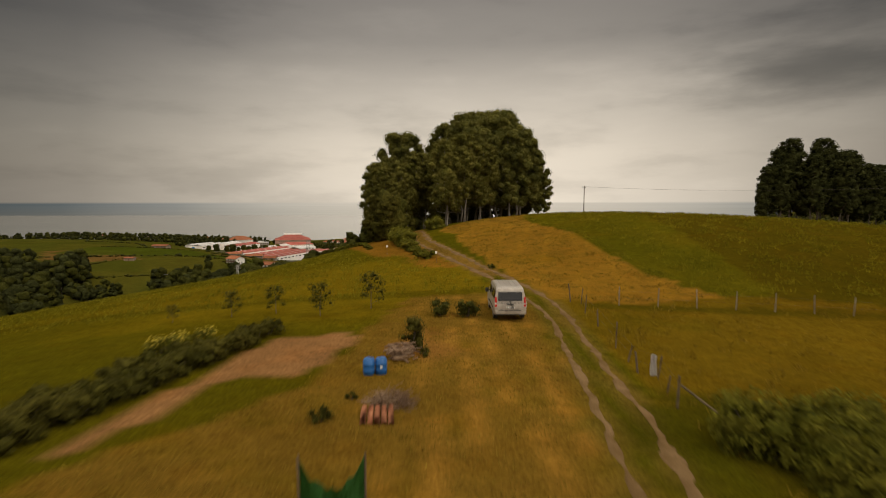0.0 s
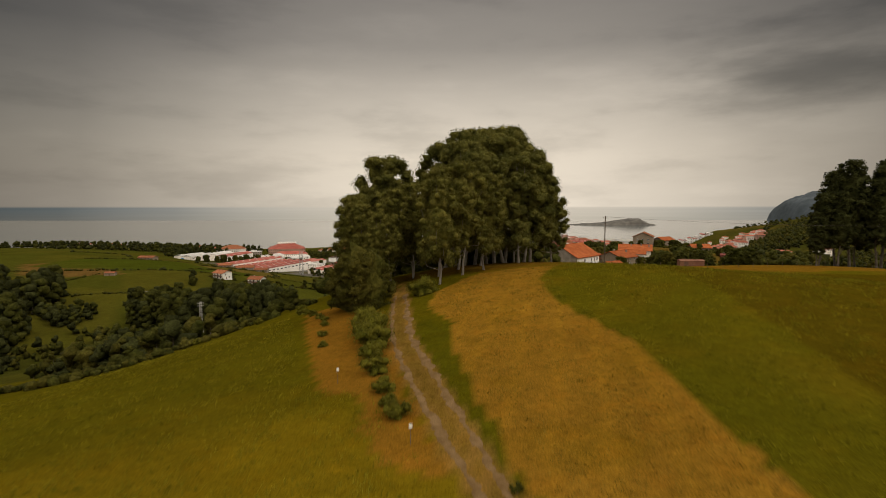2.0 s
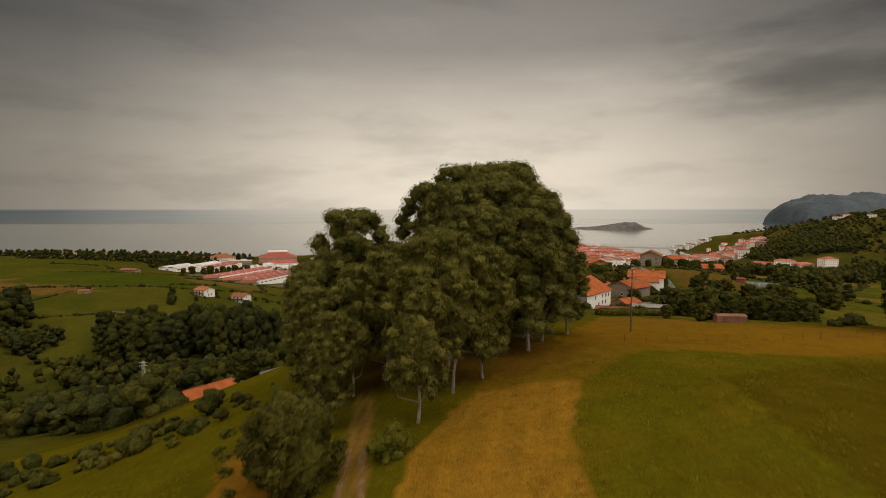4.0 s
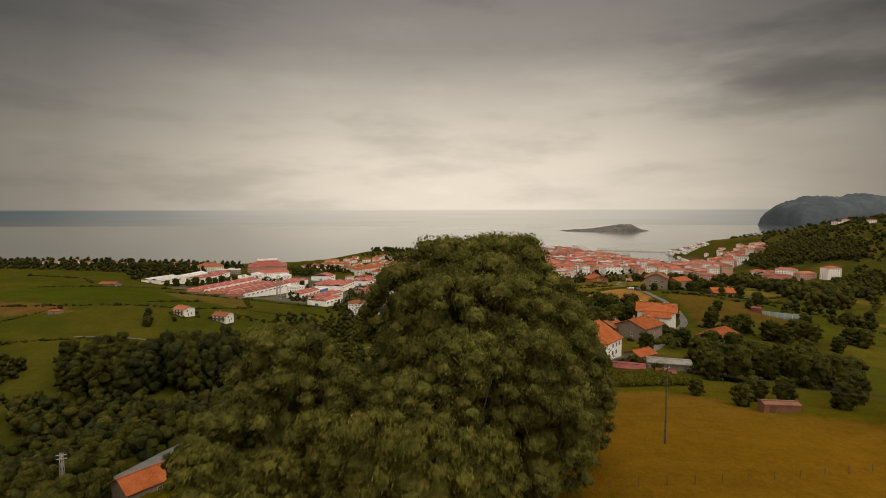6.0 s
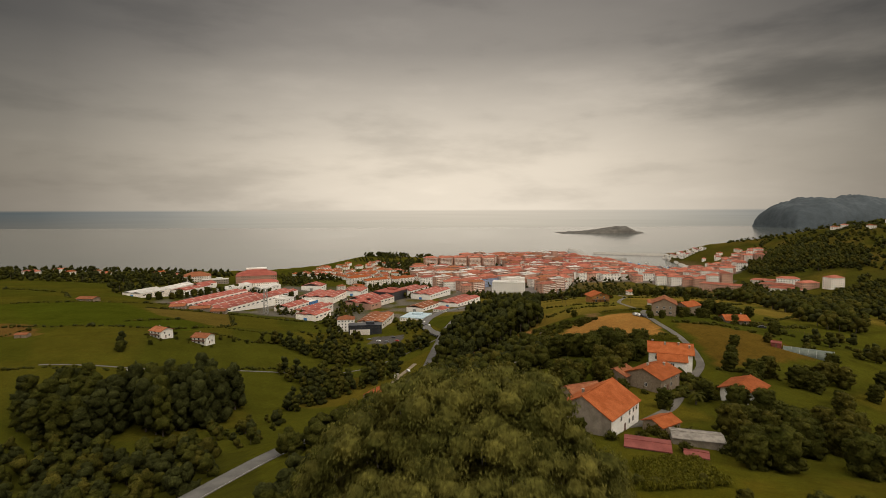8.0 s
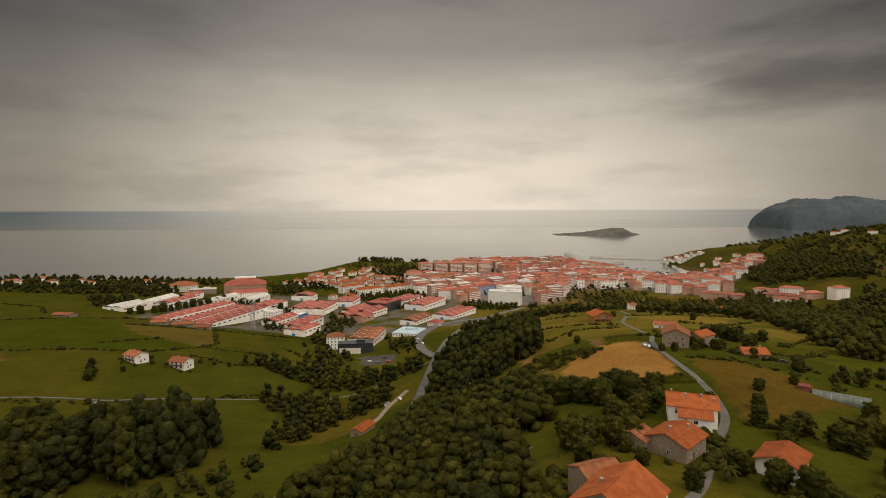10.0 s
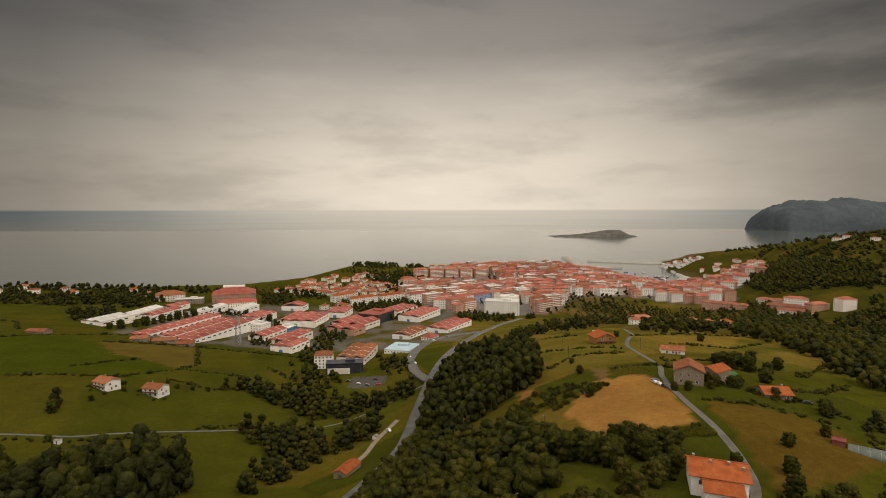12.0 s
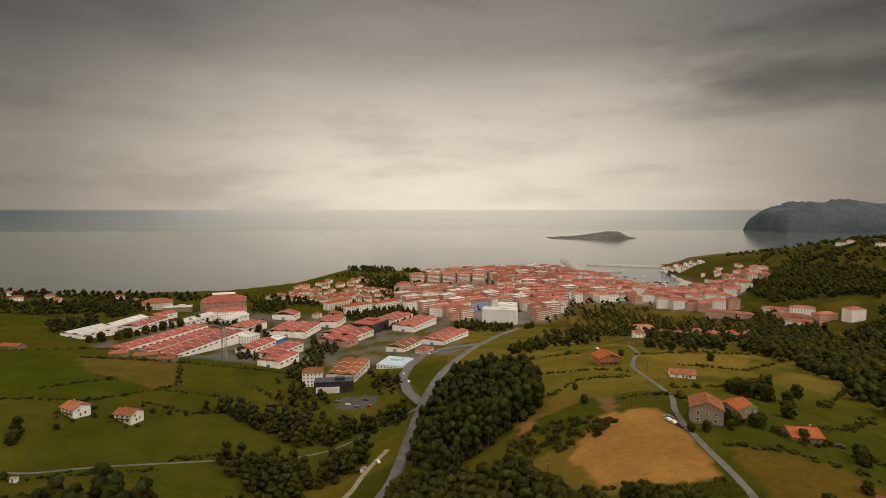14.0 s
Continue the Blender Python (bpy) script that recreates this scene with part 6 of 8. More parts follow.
# ---- roads ----
def ribbon(name, pts, width, mat, lift, label, category="road", kind="structure", step=4.0, off=0.0):
    """A strip laid on the ground along a plan line."""
    dense = []
    for (ax, ay), (bx, by) in zip(pts, pts[1:]):
        n = max(1, int(math.hypot(bx - ax, by - ay) / step))
        dense += [(ax + (bx - ax) * i / n, ay + (by - ay) * i / n) for i in range(n)]
    dense.append(pts[-1])
    for _ in range(3):
        dense = [dense[0]] + [tuple((a[j] + 2 * b[j] + c[j]) / 4 for j in (0, 1)) for a, b, c in zip(dense, dense[1:], dense[2:])] + [dense[-1]]
    co, quads = [], []
    for i, (x, y) in enumerate(dense):
        (ax, ay), (bx, by) = dense[max(i - 1, 0)], dense[min(i + 1, len(dense) - 1)]
        l = math.hypot(bx - ax, by - ay) + 1e-9
        nx, ny = -(by - ay) / l, (bx - ax) / l
        edge = [gz(x + nx * (off + s * width / 2), y + ny * (off + s * width / 2)) for s in (-1, 0, 1)]
        z = max(edge)
        for s in (-1, -0.5, 0, 0.5, 1):
            co.append((x + nx * (off + s * width / 2), y + ny * (off + s * width / 2), z + lift - 0.03 * abs(s)))
        if i:
            k = i * 5
            quads += [(k - 5 + j, k - 4 + j, k + 1 + j, k + j) for j in range(4)]
    n = len(co)
    # skirts carry the strip down into the ground
    for side in (0, 4):
        base = len(co)
        for i in range(len(dense)):
            x, y, z = co[i * 5 + side]
            co.append((x, y, z - 1.2))
            if i:
                quads.append((( i - 1) * 5 + side, i * 5 + side, base + i, base + i - 1))
    return tagged(bulk(name, co, quads, mat), label, category, kind=kind)


def rut(line, wide, label):
    """Bare wheel track with ragged edges, pressed into the grass."""
    r = np.random.RandomState(int(line[0][0] * 10))
    n = 420
    d = np.concatenate([[0], np.cumsum([math.dist(a, b) for a, b in zip(line, line[1:])])])
    t = np.linspace(0, d[-1], n)
    x, y = (np.interp(t, d, [q[j] for q in line]) for j in (0, 1))
    for _ in range(40):
        x[1:-1], y[1:-1] = (x[:-2] + 2 * x[1:-1] + x[2:]) / 4, (y[:-2] + 2 * y[1:-1] + y[2:]) / 4
    tx, ty = np.gradient(x), np.gradient(y)
    l = np.hypot(tx, ty)
    nx, ny = -ty / l, tx / l
    co, quads = [], []
    wl_, wr_ = (wide * (0.42 + 0.24 * np.convolve(r.normal(size=n + 4), np.ones(5) / 2.2, "valid")) for _ in range(2))
    taper = np.interp(y, [0, 40, 48], [0.6, 0.6, 1.0])
    wl_, wr_ = np.maximum(wl_ * taper, 0.03), np.maximum(wr_ * taper, 0.03)
    for i in range(n):
        for s, z in ((-wl_[i] - 0.05, -0.05), (-wl_[i], 0.022), (0, 0.018), (wr_[i], 0.022), (wr_[i] + 0.05, -0.05)):
            px, py = x[i] + nx[i] * s, y[i] + ny[i] * s
            co.append((px, py, gz(px, py) + z))
        if i:
            k = i * 5
            quads += [(k - 5 + j, k - 4 + j, k + 1 + j, k + j) for j in range(4)]
    return tagged(bulk("wheel_track", co, quads, DIRT), label, "track", kind="structure")


rut(RUT_WEST[:-1], 0.46, "bare dirt wheel track worn through the grass")
rut(RUT_EAST[:-1], 0.56, "bare dirt wheel track beside the fence")
road = ribbon("road", VALLEY_ROAD, 6.8, ASPHALT, 0.35, "two-lane grey asphalt road along the valley")
ribbon("road_line", VALLEY_ROAD, 0.2, ROAD_PAINT, 0.40, "worn white centre line on the asphalt road", "road marking", off=0.0)
ribbon("road_line", VALLEY_ROAD, 0.18, ROAD_PAINT, 0.40, "worn white edge line on the asphalt road", "road marking", off=3.1)
ribbon("road_line", VALLEY_ROAD, 0.18, ROAD_PAINT, 0.40, "worn white edge line on the asphalt road", "road marking", off=-3.1)
ribbon("road", LANE_EAST, 3.0, LANE, 0.10, "narrow pale country lane between fields")
ribbon("road", LANE_WEST, 1.5, ASPHALT, 0.10, "narrow grey country lane across the western valley")
ribbon("road", SPUR, 3.2, material("gravel", (0.194, 0.151, 0.101), (0.259, 0.209, 0.144), 3.0, 0.95, 0.3, fine=0.3), 0.08, "pale gravel yard track beside the road", "track")
ribbon("road", [(19, 552), (8, 590), (2, 640), (8, 690), (22, 742), (50, 770), (86, 775)], 9.0, ASPHALT, 0.34, "grey side road past the works")
ribbon("road", [(52, 234), (66, 240)], 4.0, LANE, 0.2, "concrete drive beside a farmhouse", "drive")
ribbon("road", [(355, 640), (430, 690), (520, 730), (640, 790), (760, 860)], 7.0, ASPHALT, 0.8, "curving bypass road across the eastern valley")


# ---- houses ----
def window(parent, side, L, W, u, z, w, h, bars=True, mat=None):
    """Side: s, n (eaves walls, -y and +y), e, w (gables, +x and -x)."""
    turn = {"s": 0, "n": 180, "e": 90, "w": -90}[side]
    d = W / 2 if side in "sn" else L / 2
    m = pose(0, 0, 0, 0, 0, turn) @ pose(u, -d, z)
    bm = bmesh.new()
    t = 0.09
    for x, zz, sx, sz in ((0, h, w + 2 * t, t), (0, -t, w + 2 * t + 0.1, t), (-w / 2 - t / 2, 0, t, h), (w / 2 + t / 2, 0, t, h)):
        box(bm, x, -0.03, zz, sx, 0.14, sz)
    fr = part("window", bm, mat or FRAME, parent)
    fr.matrix_basis = m
    bm = bmesh.new()
    box(bm, 0, -0.055, 0, w, 0.03, h)
    part("pane", bm, GLASS, fr)
    if bars:
        bm = bmesh.new()
        box(bm, 0, -0.075, 0, 0.06, 0.04, h)
        part("glazing_bar", bm, mat or FRAME, fr)
    return fr


def build_house(name, label, x, y, rot, L, W, h, rise, wall, roof, over=0.7, wins=(), chimneys=(), floor=None, doors=(), category="house", group="", ridge=0.0, hip=0.0):
    """Gabled house: ridge along its own x axis."""
    c, s = math.cos(radians(rot)), math.sin(radians(rot))
    g = [gz(x + c * a * L / 2 - s * b * W / 2, y + s * a * L / 2 + c * b * W / 2) for a in (-1, 1) for b in (-1, 1)]
    z0 = floor if floor is not None else sum(g) / 4
    ob = thing(name, pose(x, y, z0, 0, 0, rot), label, category, group)
    bm = bmesh.new()
    low = min(g) - z0 - 1.0
    prism(bm, [(-W / 2, low), (W / 2, low), (W / 2, h), (ridge, h + rise - 0.12), (-W / 2, h)] if not hip else [(-W / 2, low), (W / 2, low), (W / 2, h), (-W / 2, h)], -L / 2, L / 2)
    part("wall", bm, wall, ob)
    bm = bmesh.new()
    t = 0.22
    if hip:
        lo = [bm.verts.new((a * (L / 2 + over), b * (W / 2 + over), h - 0.02)) for a, b in ((-1, -1), (1, -1), (1, 1), (-1, 1))]
        lb = [bm.verts.new((v.co.x, v.co.y, v.co.z - t)) for v in lo]
        r = [bm.verts.new((a * (L / 2 - hip), 0, h + rise)) for a in (-1, 1)]
        for f in ((lo[0], lo[1], r[1], r[0]), (lo[2], lo[3], r[0], r[1]), (lo[1], lo[2], r[1]), (lo[3], lo[0], r[0]), lb[::-1]):
            bm.faces.new(f)
        for i in range(4):
            bm.faces.new((lb[i], lb[(i + 1) % 4], lo[(i + 1) % 4], lo[i]))
    else:
        for side in (-1, 1):
            run = W / 2 - side * ridge
            k = rise / run
            ye, ze = side * (W / 2 + over), h - over * k
            prism(bm, [(ridge, h + rise), (ye, ze), (ye, ze + t), (ridge, h + rise + t)], -L / 2 - over, L / 2 + over)
        box(bm, 0, ridge, h + rise + t - 0.06, L + 2 * over, 0.3, 0.16)
    part("roof", bm, roof, ob)
    for side, u, z, w, hh in wins:
        window(ob, side, L, W, u, z, w, hh)
    for side, u, w, hh, mat in doors:
        turn = {"s": 0, "n": 180, "e": 90, "w": -90}[side]
        bm = bmesh.new()
        box(bm, 0, 0, 0, w, 0.1, hh, 0, 0.02)
        d = part("door", bm, mat, ob)
        d.matrix_basis = pose(0, 0, 0, 0, 0, turn) @ pose(u, -(W / 2 if side in "sn" else L / 2) - 0.03, 0)
        bm = bmesh.new()
        box(bm, w * 0.35, -0.08, hh * 0.45, 0.05, 0.06, 0.14)
        part("handle", bm, STEEL, d)
    for u, v in chimneys:
        bm = bmesh.new()
        zc = h + rise - abs(v - ridge) * rise / (W / 2)
        box(bm, u, v, zc - 0.6, 0.6, 0.6, 1.7)
        ch = part("chimney", bm, RENDER_GREY, ob)
        bm = bmesh.new()
        box(bm, u, v, zc + 1.1, 0.8, 0.8, 0.12)
        part("cap", bm, CONCRETE, ch)
    return ob


# the hamlet on the eastern shoulder
build_house("farmhouse", "large farmhouse with orange tiled roof and white side wall", 53.6, 239.3, 47.5, 18.6, 15.6, 5.6, 4.4, RENDER_GREY, TILE, 0.5,
            wins=[("s", 2.5, 1.2, 0.9, 1.3), ("s", 5.0, 1.2, 0.9, 1.3), ("s", 2.6, 3.5, 0.9, 1.2), ("s", 5.2, 3.5, 0.9, 1.2), ("s", -3.0, 3.5, 0.9, 1.2), ("s", 7.4, 3.5, 0.9, 1.2)], chimneys=[(-2, 3.4)], doors=[("s", -0.4, 1.1, 2.1, TIMBER_DARK), ("w", -4.5, 2.6, 2.3, GREEN_PAINT)], floor=-12.0)
bm = bmesh.new()
box(bm, 0, 0, 0, 18.5, 0.06, 6.8)
white = part("white_wall", bm, RENDER_WHITE, None)
white.parent = bpy.data.objects["farmhouse"]
white.matrix_basis = pose(0, -7.815, -1.2)
build_house("farm_annexe", "low annexe with dull red tiled roof behind the farmhouse", 53.5, 254.5, 20, 11, 9, 4.4, 1.9, STONE, TILE_OLD, 0.4, wins=[("s", -2.5, 1.2, 1.0, 1.1), ("s", 2.5, 1.2, 1.0, 1.1)], floor=-12.6)
build_house("stone_house", "stone house with broad weathered tiled roof beside the lane", 86.5, 279.5, 40, 14, 12.5, 4.9, 2.5, STONE, TILE, 0.7,
            wins=[("s", -4, 1.2, 0.9, 1.2), ("s", 0.5, 1.2, 0.9, 1.2), ("s", 4.5, 3.3, 0.9, 1.1), ("s", 0.5, 3.3, 0.9, 1.1), ("e", -2.5, 1.4, 0.9, 1.2), ("e", 2, 1.4, 0.9, 1.2), ("w", 1, 1.4, 0.9, 1.2)], chimneys=[(-3, 0.5), (4, -2)], doors=[("s", -1.8, 1.2, 2.1, TIMBER_DARK)], floor=-15.5)
build_house("stone_house_wing", "lower stone wing with old tiles joining the stone house", 76.0, 283.0, 40, 8, 9, 4.2, 1.8, STONE, TILE_OLD, 0.5, wins=[("w", 0, 1.2, 0.9, 1.1)], floor=-15.8)
build_house("villa", "cream villa with orange roof and four dark chimneys", 104.0, 304.0, -22, 15.5, 12.5, 4.0, 2.5, RENDER_WHITE, TILE, 0.8,
            wins=[("s", -5, 1.2, 1.2, 1.3), ("s", 0, 1.2, 1.2, 1.3), ("s", 5, 1.2, 1.2, 1.3), ("e", 0, 1.2, 1.1, 1.3), ("e", 0, 4.6, 0.9, 1.0)], chimneys=[(-6.5, 1.5), (-2, -1.5), (3, -1.2), (6.8, -2.6)], doors=[("e", 3.0, 1.0, 2.1, TIMBER_DARK)], floor=-13.4)
build_house("villa_porch", "lower tiled porch in front of the villa", 100.5, 294.8, -22, 10, 7, 3.0, 1.6, RENDER_WHITE, TILE, 0.5, wins=[("s", 0, 1.0, 1.2, 1.1)], floor=-13.6)
build_house("cottage", "white cottage with orange roof in a hedged garden", 112.5, 268.5, 43, 13, 10.5, 4.3, 2.0, RENDER_WHITE, TILE, 0.9,
            wins=[("s", -3, 1.1, 1.0, 1.2), ("s", 3.5, 1.1, 1.0, 1.2), ("e", 0, 1.2, 1.1, 1.2), ("w", -2, 1.1, 0.9, 1.2), ("w", 2, 1.1, 0.9, 1.2)], doors=[("s", 0.4, 1.0, 2.1, TIMBER_DARK)], floor=-16.8)
build_house("stone_barn_house", "square stone house with orange roof beside the meadow", 178.0, 384.5, -10, 11.6, 11, 5.2, 2.0, STONE, TILE, 0.7,
            wins=[("s", -3.6, 1.0, 1.0, 1.3), ("s", 3.6, 1.0, 1.0, 1.3), ("s", -3.6, 3.4, 1.0, 1.2), ("s", 0, 3.4, 1.0, 1.2), ("s", 3.6, 3.4, 1.0, 1.2), ("w", 0, 3.2, 1.0, 1.2), ("e", 0, 1.2, 1.0, 1.2)], chimneys=[(4, 1)], doors=[("s", 0, 1.2, 2.1, TIMBER_DARK)], floor=-19.6)
build_house("stone_farmhouse", "stone farmhouse with brown tiled gable above the lane", 145.7, 400.7, 65, 14, 13, 6.8, 3.0, STONE, TILE_OLD, 0.6,
            wins=[("w", -3.5, 1.2, 1.2, 1.3), ("w", 3.5, 1.2, 1.2, 1.3), ("w", -3.5, 4.2, 1.0, 1.2), ("w", 0, 4.2, 1.0, 1.2), ("w", 3.5, 4.2, 1.0, 1.2), ("n", -3, 1.2, 1.0, 1.2), ("n", 3, 1.2, 1.0, 1.2)], doors=[("w", 0, 1.4, 2.2, TIMBER_DARK)], floor=-14.6)
build_house("farm_store", "orange-roofed store joined to the stone farmhouse", 163.0, 407.5, 30, 13, 9, 4.2, 2.0, STONE, TILE, 0.5, wins=[("s", 2, 1.2, 0.9, 1.0)], floor=-15.0)
build_house("green_shed", "small shed with a bright green sheet roof", 178, 420, 20, 7, 5, 2.2, 0.8, RENDER_GREY, GREEN_PLASTIC, 0.3, category="shed", doors=[("s", 0, 1.0, 1.9, TIMBER_DARK)])
build_house("chalet", "orange timber chalet with a broad overhanging tiled roof", 155, 549, 96, 13, 16, 5.8, 3.0, TIMBER, TILE, 1.4,
            wins=[("w", -4, 0.8, 1.4, 1.5), ("w", 4, 0.8, 1.4, 1.5), ("w", -3, 3.7, 1.4, 1.5), ("w", 3, 3.7, 1.4, 1.5), ("w", 0, 6.1, 1.2, 1.0)], doors=[("w", 0, 1.3, 2.1, TIMBER_DARK)])
bm = bmesh.new()
box(bm, -7.4, 0, 2.9, 1.8, 15, 0.18)
for k in range(16):
    box(bm, -8.2, -7.2 + 0.96 * k, 3.05, 0.06, 0.08, 0.9)
box(bm, -8.2, 0, 3.95, 0.08, 15, 0.08)
part("balcony", bm, TIMBER_DARK, bpy.data.objects["chalet"], "dark timber balcony")
build_house("low_house", "low pale house with brown tiled roof by the lane", 189, 505, -18, 15, 10, 3.2, 1.9, RENDER_WHITE, TILE_OLD, 0.7, wins=[("s", -4, 1.0, 1.1, 1.1), ("s", 0, 1.0, 1.1, 1.1), ("s", 4, 1.0, 1.1, 1.1)], doors=[("s", 2.0, 1.0, 2.0, TIMBER_DARK)])
build_house("barn", "long shed with patched grey sheet roof", 73.5, 224.5, -18, 11.5, 6, 2.7, 0.5, RENDER_GREY, SHEET_OLD, 0.3, category="shed", doors=[("s", -3, 1.6, 2.0, WOOD_GREY)], floor=-12.2)
build_house("garage", "low shed with faded maroon sheet roof", 59.5, 220.5, -22, 10, 6.5, 2.1, 0.4, RENDER_GREY, SHED_RED, 0.3, category="shed", doors=[("s", 1, 2.2, 1.9, GREEN_PAINT)], floor=-11.6)
build_house("lean_to", "small maroon-roofed lean-to at the garden edge", 68.5, 215.0, -25, 5, 4, 1.9, 0.4, RENDER_GREY, SHED_RED, 0.2, category="shed", floor=-11.4, doors=[("s", 0, 0.9, 1.7, WOOD_GREY)])
build_house("tile_shed", "small shed with orange tiled roof beside the drive", 69.2, 234.5, 30, 7.5, 6, 2.4, 1.2, STONE, TILE, 0.4, category="shed", floor=-12.2, doors=[("s", 0, 1.0, 1.8, TIMBER_DARK)])
build_house("goods_van_body", "long brown sheet-metal shed at the field edge", 70.0, 171.0, -8, 6.4, 2.6, 2.0, 0.25, BROWN_SHEET, BROWN_SHEET, 0.1, category="shed", floor=gz(70, 171) - 0.5, doors=[("s", -1.5, 1.2, 1.8, TIMBER_DARK)])
build_house("red_barn", "open stone barn with an orange-red roof by the track", -27.5, 432, 65, 15, 8, 3.4, 1.6, STONE, TILE, 0.4, category="barn", doors=[("w", 0, 2.4, 2.4, TIMBER_DARK)])
build_house("valley_house", "roof of an orange-tiled farmhouse among trees", -63.5, 200, 52, 14, 9, 3.4, 2.2, STONE, TILE, 0.5, wins=[("s", 0, 1.2, 1.0, 1.2), ("s", 3.5, 1.2, 1.0, 1.2)], doors=[("s", -3, 1.0, 2.0, TIMBER_DARK)])
for nm, lab, x, y, r in (("white_villa", "two-storey white villa with a red-brown roof and balconies", -208, 523, -28), ("white_villa", "two-storey white villa with a red-brown roof and terrace", -177, 528, -15)):
    v = build_house(nm, lab, x, y, r, 13, 11, 5.8, 2.2, RENDER_WHITE, TILE_OLD, 1.0,
                    wins=[("s", -4, 0.8, 1.3, 1.5), ("s", 0, 0.8, 1.5, 1.9), ("s", 4, 0.8, 1.3, 1.5), ("s", -4, 3.5, 1.3, 1.4), ("s", 0, 3.5, 1.4, 1.8), ("s", 4, 3.5, 1.3, 1.4), ("e", -2, 3.5, 1.1, 1.3), ("e", 2, 0.9, 1.1, 1.4)], chimneys=[(-4, 1.5)], doors=[("e", -1.0, 1.0, 2.1, TIMBER_DARK)])
    bm = bmesh.new()
    box(bm, 0, -6.3, 2.75, 12, 1.6, 0.2)
    box(bm, 0, -7.0, 2.95, 12, 0.1, 0.9)
    part("balcony", bm, TIMBER_DARK, v, "dark balcony along the front")
build_house("field_shed", "small tan stone shed in the green field", -300, 500, 5, 9, 5, 2.4, 0.9, STONE, TILE_OLD, 0.3, category="shed", doors=[("s", 0, 1.1, 1.8, TIMBER_DARK)])
build_house("bungalow", "tan bungalow with a low brown roof above the fields", -372, 690, -8, 20, 11, 3.0, 1.6, STONE, TILE_OLD, 0.8, wins=[("s", -5, 1, 1.4, 1.2), ("s", 5, 1, 1.4, 1.2)], doors=[("s", 0, 1.1, 2.1, TIMBER_DARK)])
for x, y, L, r in ((-278, 700, 16, 10), (-255, 705, 22, 8), (-232, 700, 16, 5)):
    build_house("brown_house", "low house with a dull brown tiled roof beside sheds", x, y, r, L, 11, 3.2, 1.9, RENDER_GREY, TILE_OLD, 0.7, wins=[("s", -4, 1, 1.2, 1.2), ("s", 4, 1, 1.2, 1.2)], doors=[("s", 0, 1.0, 2.0, TIMBER_DARK)])
# half-round greenhouse with a pale cover
gh = thing("polytunnel", pose(178, 327, gz(178, 327) - 0.2, 0, 0, -38) @ Matrix.Diagonal((1.05, 0.95, 0.95, 1)), "long polytunnel with a pale grey-green cover", "polytunnel")
bm = bmesh.new()
prism(bm, [(3.6 * math.cos(math.pi * i / 12), 3.1 * math.sin(math.pi * i / 12)) for i in range(13)] + [(-3.6, -0.8), (3.6, -0.8)], -9, 9)
part("cover", bm, material("pale_cover", (0.075, 0.092, 0.072), (0.125, 0.145, 0.115), 2.0, 0.6, 0.1), gh)
for k in range(7):
    bm = bmesh.new()
    for i in range(12):
        a, b = math.pi * i / 12, math.pi * (i + 1) / 12
        rod(bm, (-9 + 3 * k, 3.65 * math.cos(a), 3.15 * math.sin(a)), (-9 + 3 * k, 3.65 * math.cos(b), 3.15 * math.sin(b)), 0.05, 0.05, 4)
    part("hoop", bm, STEEL, gh)
build_house("red_shed", "small red-painted shed beside the polytunnel", 168, 334, -38, 4, 3.5, 2.0, 0.5, SHED_RED, SHED_RED, 0.2, category="shed", doors=[("s", 0, 0.9, 1.7, TIMBER_DARK)])
# palm in the hamlet garden
palm = thing("palm_tree", pose(93, 262, gz(93, 262)), "short palm with drooping dark fronds in a garden", "palm tree")
bm = bmesh.new()
rod(bm, (0, 0, -0.3), (0.1, 0, 3.2), 0.35, 0.28, 8)
part("trunk", bm, BARK_DARK, palm)
for k in range(26):
    a, up = k * 2.4, 0.9 - 0.07 * (k % 13)
    bm = bmesh.new()
    prev = None
    for i in range(7):
        f = i / 6
        d = 3.2 * f
        z = 3.2 + up * d - 0.30 * d * d * 0.9
        w = 0.42 * (1 - f) ** 0.6 * (0.3 + min(1, 3 * f))
        cur = [bm.verts.new((d * math.cos(a) - s * w * math.sin(a), d * math.sin(a) + s * w * math.cos(a), z - 0.25 * w * abs(s))) for s in (-1, 0, 1)]
        if prev:
            for j in (0, 1):
                bm.faces.new((prev[j], prev[j + 1], cur[j + 1], cur[j]))
        prev = cur
    part("frond", bm, BROADLEAF, palm)
# walled drive of the stone house
for k in range(14):
    build_post(96 + 0.75 * k * 0.75, 271.5 + 0.75 * k * 0.66, 1.4, 0.08, "garden fence posts", 0.0, "pale timber post of a garden fence")
for k in range(26):
    f = k / 25
    build_post(183 + 62 * f, 391 - 8 * f + 10 * f * f, 1.1, 0.07, "paddock fence posts", 0.03 * math.sin(k))


